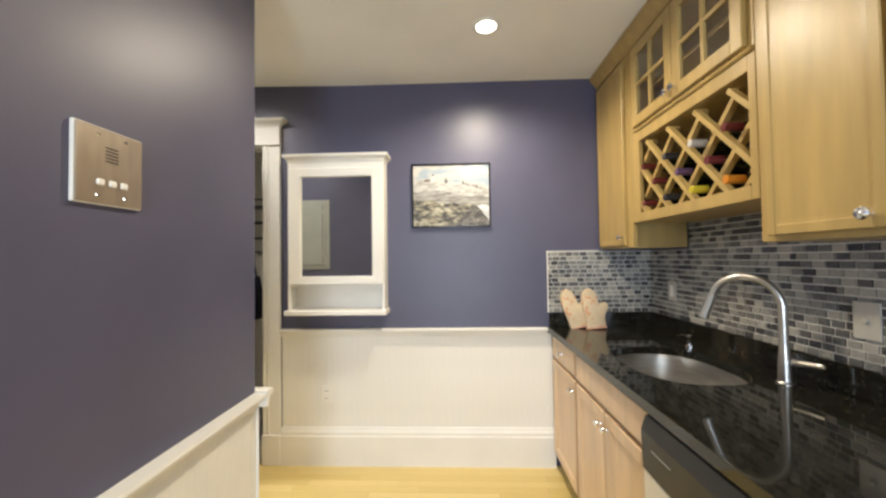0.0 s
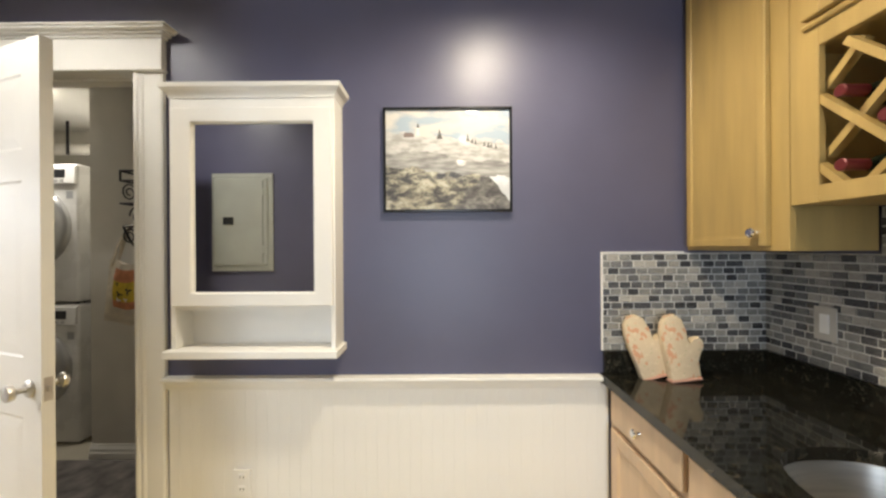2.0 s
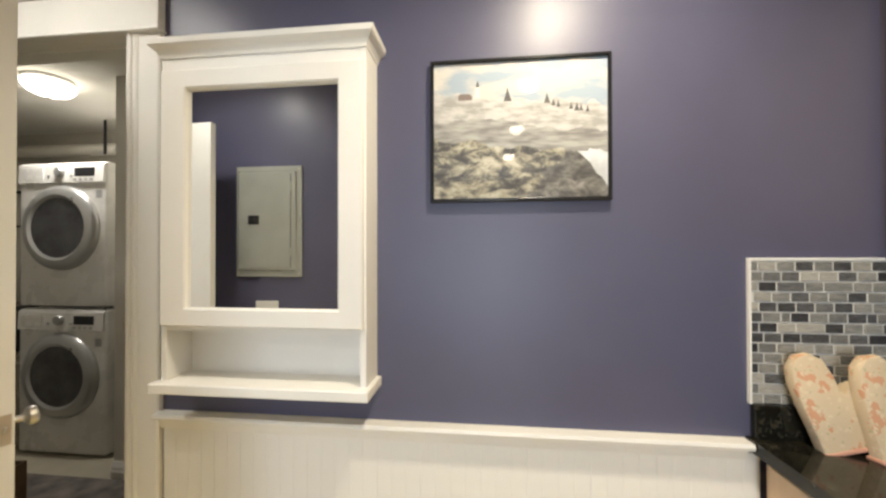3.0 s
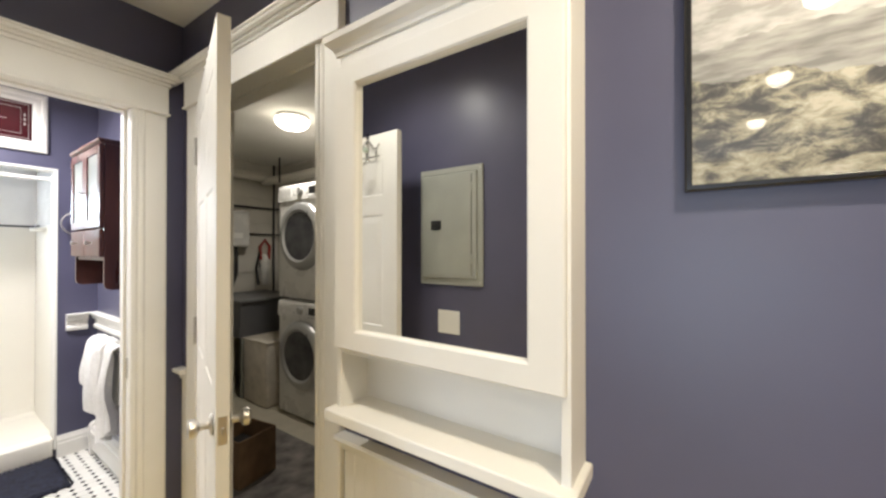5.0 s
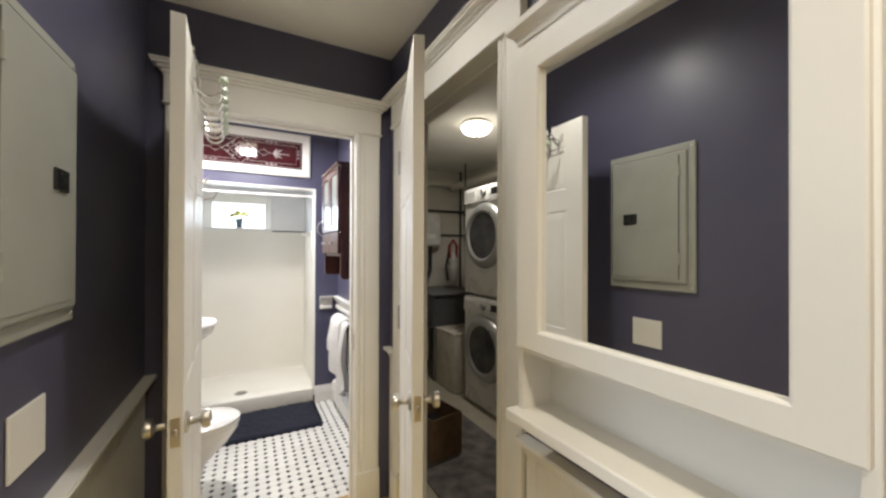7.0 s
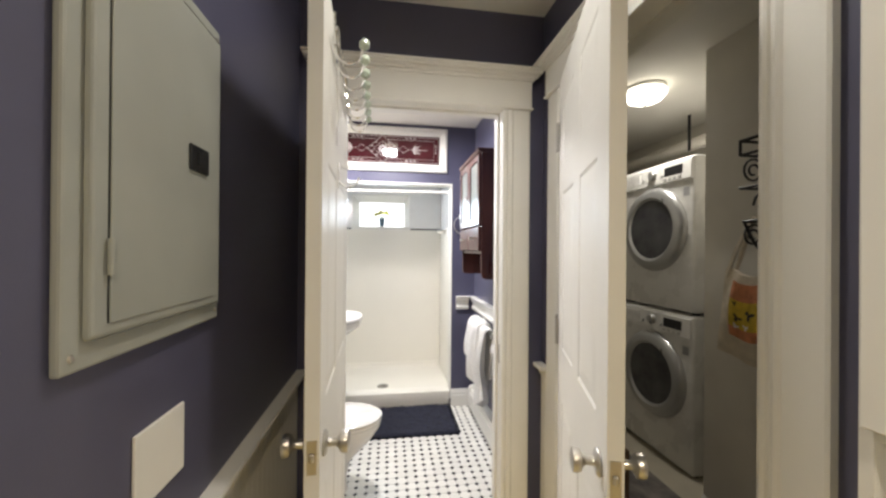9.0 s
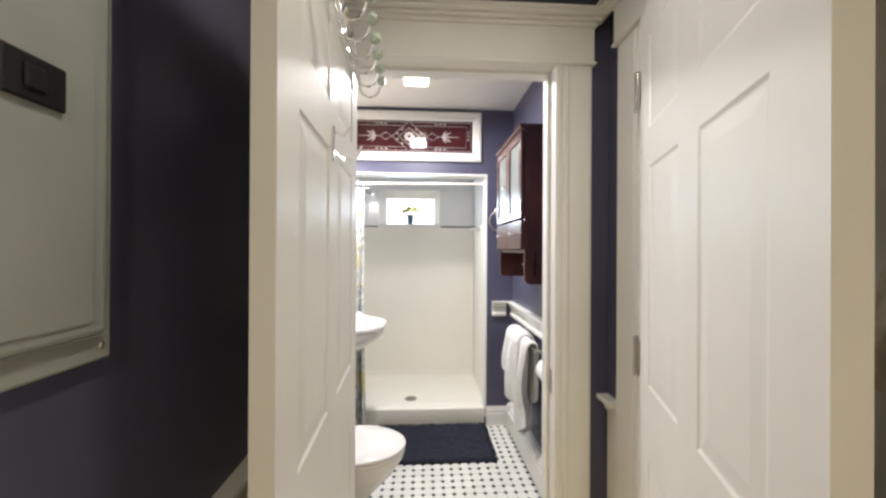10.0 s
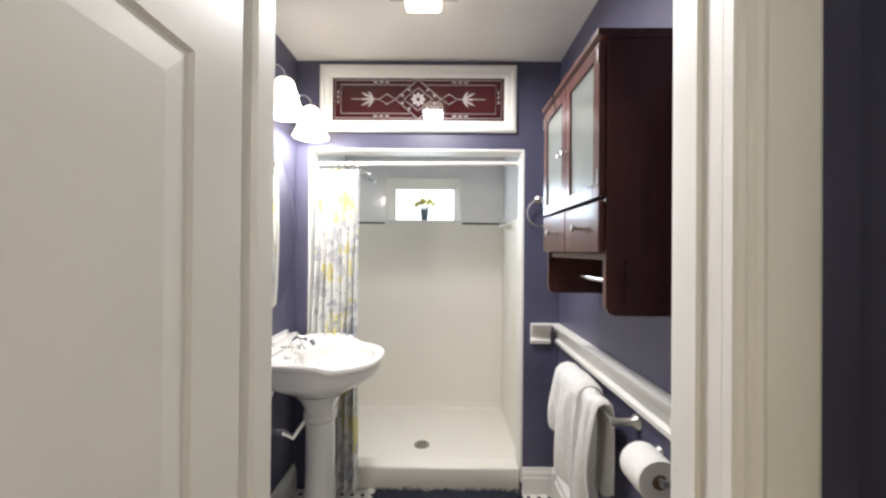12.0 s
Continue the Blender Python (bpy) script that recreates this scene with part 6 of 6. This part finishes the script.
# boards, beams and pipes of the utility corner
for i in range(8):
    z = 0.30 + 0.30 * i
    structure("trim_board", boxes((-4.598, -4.585, 2.54, 4.24, z, min(z + 0.29, 2.52))), PLASTER, "white painted wall board", "trim")
bmw = thing("white_beam_pipe", (0, 0, 0), 0, "thick white insulated pipe under the ceiling", "pipe")
part("pipe_run", tube([(-4.5, 4.02, 2.30), (-2.40, 4.02, 2.30)], 0.05, 14), PLASTER, bmw, "", True)
part("pipe_run", tube([(-4.46, 2.60, 2.34), (-4.46, 4.0, 2.34)], 0.05, 14), PLASTER, bmw, "", True)
for x in (-4.1, -3.2, -2.75):
    part("hanger", boxes((x - 0.012, x + 0.012, 3.962, 3.968, 2.24, 2.53)), IRON, bmw, "black strap hanger")
for z, r in ((1.98, 0.013), (1.66, 0.010)):
    p = thing("wall_pipe", (0, 0, 0), 0, "dark horizontal water pipe on the laundry wall", "pipe", "pipes in the laundry")
    part("run", tube([(-4.55, 2.6, z), (-4.55, 4.19, z), (-2.45, 4.19, z)], r, 10), IRON, p, "", True)
p = thing("riser_pipe", (0, 0, 0), 0, "copper and iron riser pipe in the corner", "pipe", "pipes in the laundry")
part("run", tube([(-4.49, 4.13, 0.9), (-4.49, 4.13, 2.52)], 0.014, 10), IRON, p, "", True)
wh = thing("water_heater_control", (-4.585, 3.62, 1.50), 0, "white wall-hung heater with pipe fittings", "water heater")
part("housing", boxes((0.001, 0.20, -0.17, 0.17, 0, 0.42), bevel=0.04, seg=4), APPL, wh, "", True)
part("label_plate", boxes((0.20, 0.203, -0.08, 0.08, 0.10, 0.16)), PAPER, wh)
part("valve", tube([(0.10, -0.05, 0.42), (0.10, -0.05, 0.60)], 0.022, 12), KNOB, wh, "", True)
part("valve_handle", boxes((0.06, 0.22, -0.065, -0.035, 0.50, 0.53), bevel=0.008), IRON, wh)
part("pipe_drop", tube([(0.10, 0.05, 0.0), (0.10, 0.05, -0.30), (0.10, 0.0, -0.45), (0.10, 0.0, -0.62)], 0.025, 12), IRON, wh, "", True)
us = thing("utility_sink", (-4.18, 3.72, 0), 0, "dark grey utility sink with rim", "utility sink")
part("basin", prism([(-0.36, 0.95), (0.36, 0.95), (0.33, 0.60), (-0.33, 0.60)], "y", -0.33, 0.33), material("grey_utility", (0.10, 0.10, 0.105), 0.5), us)
part("rim", boxes((-0.39, 0.39, -0.36, 0.36, 0.951, 0.975), bevel=0.006), material("grey_rim", (0.16, 0.16, 0.16), 0.5), us)
for x in (-0.30, 0.30):
    for y in (-0.28, 0.28):
        part("leg", tube([(x, y, 0), (x, y, 0.60)], 0.018, 10), PANELG, us)
bn = thing("blue_tub", (-4.15, 3.20, 0.0), 0, "dark blue plastic storage tub", "tub")
part("tub", prism([(-0.20, 0.0), (0.20, 0.0), (0.24, 0.62), (-0.24, 0.62)], "y", -0.14, 0.14), material("blue_tub_plastic", (0.02, 0.03, 0.09), 0.4), bn)


def hamper(x, y, w, d, h, label):
    t = thing("laundry_hamper", (x, y, 0), 0, label, "hamper", "laundry hampers")
    out = boxes((-w / 2, w / 2, -d / 2, d / 2, 0.001, h), bevel=0.025, seg=3)
    part("fabric_body", out, LINEN, t, "", True)
    part("rim", tube([(-w / 2, -d / 2, h), (w / 2, -d / 2, h), (w / 2, d / 2, h), (-w / 2, d / 2, h)], 0.008, 8, closed=True), LINEN, t)


hamper(-3.62, 3.60, 0.42, 0.36, 0.60, "beige fabric laundry hamper beside the washer")
hamper(-4.00, 2.95, 0.32, 0.30, 0.55, "beige fabric laundry hamper by the wall")
va = thing("hanging_vacuum", (-4.585, 4.02, 1.05), 0, "red and white hand vacuum hanging on the wall", "vacuum")
part("body", lathe([(0.03, 0), (0.05, 0.05), (0.05, 0.28), (0.03, 0.36), (0, 0.37)], 16, pose(0.09, 0, 0)), APPL, va, "", True)
part("handle", tube([(0.09, -0.05, 0.30), (0.09, -0.06, 0.46), (0.09, 0.0, 0.54), (0.09, 0.06, 0.46), (0.09, 0.05, 0.30)], 0.018, 10), material("red_handle", (0.30, 0.03, 0.02), 0.4), va, "red loop handle", True)
part("hose", tube([(0.09, -0.06, 0.40), (0.08, -0.10, 0.20), (0.09, -0.08, 0.0)], 0.015, 10), BLACK, va, "", True)
part("wall_clip", boxes((0.0, 0.05, -0.02, 0.02, 0.20, 0.26)), BLACK, va)

cb = thing("cardboard_box", (-2.62, 2.79, 0), 8, "open brown cardboard box on the laundry floor", "box")
t_ = 0.006
for row in ((-0.16, 0.16, -0.13, -0.13 + t_, 0.001, 0.30), (-0.16, 0.16, 0.13 - t_, 0.13, 0.001, 0.30), (-0.16, -0.16 + t_, -0.13 + t_, 0.13 - t_, 0.001, 0.30), (0.16 - t_, 0.16, -0.13 + t_, 0.13 - t_, 0.001, 0.30)):
    part("side", boxes(row), CARD, cb)
# Plain black block filling the lower two thirds of the box.
part("folded_contents", boxes((-0.14, 0.14, -0.11, 0.11, 0.007, 0.20), bevel=0.02), BLACK, cb)
lr = thing("laundry_rug", (-2.22, 2.92, 0), 0, "charcoal low-pile rug on the laundry floor", "rug")
rr = prism([(-0.80 + 0.03, -0.34), (0.80 - 0.03, -0.34), (0.80, -0.31), (0.80, 0.31), (0.77, 0.34), (-0.77, 0.34), (-0.80, 0.31), (-0.80, -0.31)], "z", 0.0005, 0.012)
part("rug_field", rr, MATM, lr)

# wrought iron rack with bags
ir = thing("iron_wall_rack", (-1.72, 3.30, 1.44), 0, "black wrought iron scroll shelf rack with hooks", "wall rack")
x0, x1 = -0.22, 0.22
part("top_rail", tube([(x0, -0.001, 0.46), (x0, -0.24, 0.46), (x1, -0.24, 0.46), (x1, -0.001, 0.46)], 0.007, 8), IRON, ir)
for z, dpt in ((0.40, 0.24), (0.26, 0.24), (0.12, 0.22)):
    part("shelf_frame", tube([(x0, -0.001, z), (x0, -dpt, z), (x1, -dpt, z), (x1, -0.001, z)], 0.006, 8), IRON, ir)
    for y in (0.06, 0.12, 0.18):
        part("shelf_bar", tube([(x0, -y, z), (x1, -y, z)], 0.0035, 6), IRON, ir)
for x in (x0, x1):
    part("corner_post", tube([(x, -0.24, 0.40), (x, -0.24, 0.46)], 0.006, 8), IRON, ir)
    part("back_post", boxes((x - 0.012, x + 0.012, -0.010, -0.001, -0.02, 0.46)), IRON, ir)
    for cz, r, sgn in ((0.335, 0.058, 1), (0.19, 0.070, -1), (0.06, 0.052, 1)):
        sc = []
        for i in range(26):
            a = i / 25 * 3.6 * math.pi
            q = r * (1 - 0.75 * i / 25)
            sc.append((x, -0.12 - sgn * 0.035 + q * math.cos(a) * sgn - 0.02, cz + q * math.sin(a)))
        part("scroll", tube(sc, 0.0048, 7), IRON, ir, "", True)
    part("brace", tube([(x, -0.22, 0.12), (x, -0.17, 0.03), (x, -0.09, -0.05), (x, -0.008, -0.10)], 0.006, 8), IRON, ir, "", True)
part("hook_rail", tube([(x0 - 0.01, -0.03, 0.0), (x1 + 0.01, -0.03, 0.0)], 0.006, 8), IRON, ir)
for x in (x0 + 0.02, x0 + 0.10, x0 + 0.20, x1 - 0.04):
    part("hook", tube([(x, -0.03, 0.0), (x, -0.06, -0.03), (x, -0.10, -0.02), (x, -0.11, 0.01)], 0.005, 7), IRON, ir, "", True)


def tote(m, w, h, cloth, label, print_on):
    t = thing("tote_bag", (0, 0, 0), 0, label, "tote bag", "bags on the rack")
    t.matrix_basis = m
    bm = bmesh.new()
    nu, nv = 14, 14
    g = {}
    for s in (0, 1):
        for i in range(nu + 1):
            for j in range(nv + 1):
                u, v = i / nu - 0.5, j / nv
                bulge = 0.035 * math.cos(u * 3.0) * math.sin(math.pi * min(1, 0.15 + v * 0.9)) + 0.004
                wv = 0.008 * math.sin(u * 13 + v * 4)
                x = u * w * (0.80 + 0.25 * v) + 0.03 * v * v
                g[s, i, j] = bm.verts.new((x, -0.045 + (-bulge + wv if s == 0 else bulge * 0.6 + wv), -v * h - 0.012 * math.cos(u * 7)))
    for s in (0, 1):
        for i in range(nu):
            for j in range(nv):
                bm.faces.new((g[s, i, j], g[s, i + 1, j], g[s, i + 1, j + 1], g[s, i, j + 1]))
    rim = [(i, 0) for i in range(nu)] + [(nu, j) for j in range(nv)] + [(i, nv) for i in range(nu, 0, -1)] + [(0, j) for j in range(nv, 0, -1)]
    for a, b in zip(rim, rim[1:] + rim[:1]):
        bm.faces.new((g[(0,) + a], g[(0,) + b], g[(1,) + b], g[(1,) + a]))
    part("cloth_body", bm, cloth, t, "", True)
    for y in (-0.075, -0.03):
        st = bmesh.new()
        for sx in (-1, 1):
            tube([(sx * 0.085, y, -0.03), (sx * 0.06, y * 0.9, 0.10), (0.012 * sx, -0.05, 0.245)], 0.009, 6, st)
        part("strap", st, cloth, t)
    if print_on:
        def on_cloth(u, v, lift):
            bulge = 0.035 * math.cos(u * 3.0) * math.sin(math.pi * min(1, 0.15 + v * 0.9)) + 0.004
            return (u * w * (0.80 + 0.25 * v) + 0.03 * v * v, -0.045 - lift - bulge + 0.008 * math.sin(u * 13 + v * 4), -v * h - 0.012 * math.cos(u * 7))

        def patch(u0, u1, v0, v1, lift, colour, name):
            pr = bmesh.new()
            pg = {(i, j): pr.verts.new(on_cloth(u0 + (u1 - u0) * i / 8, v0 + (v1 - v0) * j / 5, lift)) for i in range(9) for j in range(6)}
            for i in range(8):
                for j in range(5):
                    pr.faces.new((pg[i, j], pg[i + 1, j], pg[i + 1, j + 1], pg[i, j + 1]))
            return part(name, pr, colour, t)

        patch(-0.27, 0.33, 0.10, 0.30, 0.0015, TOTE_ORANGE, "print_sky_band")
        patch(-0.27, 0.33, 0.30, 0.62, 0.0015, TOTE_YELLOW, "print_field_band")
        patch(-0.27, 0.33, 0.62, 0.74, 0.0015, TOTE_ORANGE, "print_ground_band")
        for cu, cv, sc, turn, ink in ((0.09, 0.44, 0.15, 20, BLACK), (-0.12, 0.50, 0.12, 70, BLACK), (-0.16, 0.34, 0.07, 10, BLACK), (0.24, 0.19, 0.05, -20, BLACK), (0.02, 0.58, 0.09, -15, PAPER), (-0.15, 0.60, 0.08, 60, PAPER)):
            bird = bmesh.new()
            out = []
            for k in range(14):
                a = 2 * math.pi * k / 14
                q = 0.8 * sc * (0.60 + 0.40 * math.cos(3 * a + cu * 20)) * (1.0 if k % 2 else 0.8)
                du, dv = q * math.cos(a + radians(turn)), 0.62 * q * math.sin(a + radians(turn))
                out.append(bird.verts.new(on_cloth(cu + du, cv + dv, 0.003)))
            mid = bird.verts.new(on_cloth(cu, cv, 0.003))
            for k in range(14):
                bird.faces.new((mid, out[k], out[(k + 1) % 14]))
            part("print_figure", bird, ink, t)
    return t


TOTE_ORANGE = material("tote_orange_print", (0.62, 0.25, 0.12), 0.85, spread=0.15, scale=25)
TOTE_YELLOW = material("tote_yellow_print", (0.66, 0.48, 0.06), 0.85, spread=0.15, scale=25)
tote(pose(-1.965, 3.19, 1.335, 0, 5, 8), 0.27, 0.385, CANVAS, "natural canvas tote with orange printed patch hanging on the rack", True)
tote(pose(-1.835, 3.235, 1.20, 0, -2, -4), 0.30, 0.38, material("navy_cloth", (0.02, 0.02, 0.035), 0.9, spread=0.2), "dark navy cloth bag hanging on the rack", False)

# ---- pieces: floor strips, mosaics, octagon tiles ----
rnd = random.Random(5)


def shared(first, parent, m):
    o = first.copy()
    scene.collection.objects.link(o)
    o.parent = parent
    o.matrix_basis = m
    return o


planks = thing("strip_floor", (0, 0, 0), 0, "light oak strip flooring", "floor", kind="structure")
lens = [0.55, 0.75, 0.95, 1.15]
firsts = {}
WD = 0.057
for row in range(64):
    y0 = N - 0.004 - (row + 1) * WD
    lo, hi = (-2.40, 1.35) if y0 > S_ else (-0.60, 1.35)
    if y0 < -1.3:
        break
    x = lo + rnd.uniform(-0.4, 0.0)
    while x < hi:
        ln = rnd.choice(lens)
        a, b = max(x, lo), min(x + ln, hi)
        if b - a > 0.04:
            key = round(b - a, 3)
            if key not in firsts:
                firsts[key] = part("plank", boxes((0.0007, key - 0.0007, 0.0005, WD - 0.0005, -0.0118, 0.0), bevel=0.0012), FLOORW, planks)
                firsts[key].location = (a, y0, 0)
            else:
                shared(firsts[key], planks, pose(a, y0, 0))
        x += ln

TL, TH, GAP = 0.0470, 0.0281, 0.0048


def mosaic_wall(name, spans, m, label, limit):
    """Rows of small glass tiles in running bond, facing -y; spans: (x0, x1, z0, z1)."""
    t = thing(name, (0, 0, 0), 0, label, "backsplash", kind="structure")
    t.matrix_basis = m
    for x0, x1, z0, z1 in spans:
        part("grout_bed", boxes((x0, x1, -0.006, 0.0, z0, z1)), GROUT, t)
    full, rest, count = None, bmesh.new(), 0
    for x0, x1, z0, z1 in spans:
        rows = max(1, int((z1 - z0) / TH))
        for r in range(rows):
            z = z0 + 0.001 + r * TH
            x = x0 - (TL / 2 if r % 2 else 0.012) - rnd.uniform(0.0, 0.004)
            while x < x1:
                ln = TL if rnd.random() < 0.9 else TL * rnd.choice((0.5, 1.5))
                a, b = max(x, x0 + 0.001), min(x + ln - GAP, x1 - 0.001)
                if b - a > 0.006:
                    whole = abs(b - a - (TL - GAP)) < 1e-6
                    if whole and count < limit:
                        if full is None:
                            full = part("tile", boxes((0, TL - GAP, -0.0095, -0.006, 0, TH - GAP), bevel=0.0012), GLASST, t)
                            full.location = (a, 0, z)
                        else:
                            shared(full, t, pose(a, rnd.uniform(-0.0006, 0.0006), z))
                        count += 1
                    else:
                        bmesh.ops.create_cube(rest, size=1, matrix=Matrix.Translation(((a + b) / 2, -0.0077, z + (TH - GAP) / 2)) @ Matrix.Diagonal((b - a, 0.0035, TH - GAP, 1)))
                x += ln
    part("tile_rest", rest, GLASSTR, t, kind="stuff")
    return t


mosaic_wall("backsplash_north", [(0.690, E_ - 0.002, 0.993, 1.388)], pose(0, N, 0), "grey and blue glass mosaic backsplash with pale edge", 200)
mosaic_wall("backsplash_east", [(-N + 0.010, 1.2, 0.993, 1.387), (-1.928, -1.07, 1.3872, 1.5283)], pose(E_, 0, 0, 0, 0, -90), "grey and blue glass mosaic behind the sink", 290)
structure("trim_backsplash_edge", boxes((0.684, 0.690, N - 0.011, N, 0.992, 1.394), (0.690, 1.02, N - 0.011, N, 1.388, 1.394)), WHITE, "pale edge strip round the mosaic", "trim")

octs = thing("octagon_tile_floor", (0, 0, 0), 0, "white octagon tiles with small dark dots", "floor", kind="structure")
P, c = 0.0605, 0.0150
half = P / 2 - 0.0012
o8 = [(half, -half + c), (half, half - c), (half - c, half), (-half + c, half), (-half, half - c), (-half, -half + c), (-half + c, -half), (half - c, -half)]
first, count, rest, dots = None, 0, bmesh.new(), bmesh.new()
for i in range(25):
    for j in range(26):
        x, y = BW - 0.115 - P * (i + 0.5), BN - P * (j + 0.5)
        if x < SH + 0.01 or y < BS:
            continue
        if j < 12 and count < 300:
            if first is None:
                first = part("octagon_tile", prism(o8, "z", -0.004, 0.0), OCTA, octs)
                first.location = (x, y, 0)
            else:
                shared(first, octs, pose(x, y, rnd.uniform(-0.0003, 0.0003)))
            count += 1
        else:
            prism([(x + u, y + v) for u, v in o8], "z", -0.004, 0.0, rest)
        q = c - 0.0028
        prism([(x + P / 2 + q, y + P / 2), (x + P / 2, y + P / 2 + q), (x + P / 2 - q, y + P / 2), (x + P / 2, y + P / 2 - q)], "z", -0.004, -0.0002, dots)
part("octagon_rest", rest, OCTAR, octs, kind="stuff")
part("dot_tiles", dots, DOT, octs, "small dark dot tiles", kind="stuff")
structure("threshold", boxes((-2.412, -2.292, 1.370, 2.118, -0.012, 0.006), bevel=0.003), material("oak_threshold", (0.46, 0.30, 0.12), 0.4), "oak threshold in the bathroom doorway", "trim")
structure("threshold_laundry", boxes((-2.043, -1.219, 2.334, 2.47, -0.012, 0.006), bevel=0.003), VINYL, "pale threshold in the laundry doorway", "trim")

# each thing's empty goes to the middle of its base
for ob in [o for o in scene.objects if o.type == "EMPTY" and not o.parent]:
    lows = []
    for ch in ob.children:
        if ch.type == "MESH":
            for p in ch.bound_box:
                q = ch.matrix_basis @ Vector(p)
                lows.append(q)
    if lows:
        mid = Vector(((min(p.x for p in lows) + max(p.x for p in lows)) / 2, (min(p.y for p in lows) + max(p.y for p in lows)) / 2, min(p.z for p in lows)))
        ob.matrix_basis = ob.matrix_basis @ Matrix.Translation(mid)
        for ch in ob.children:
            ch.matrix_basis = Matrix.Translation(-mid) @ ch.matrix_basis
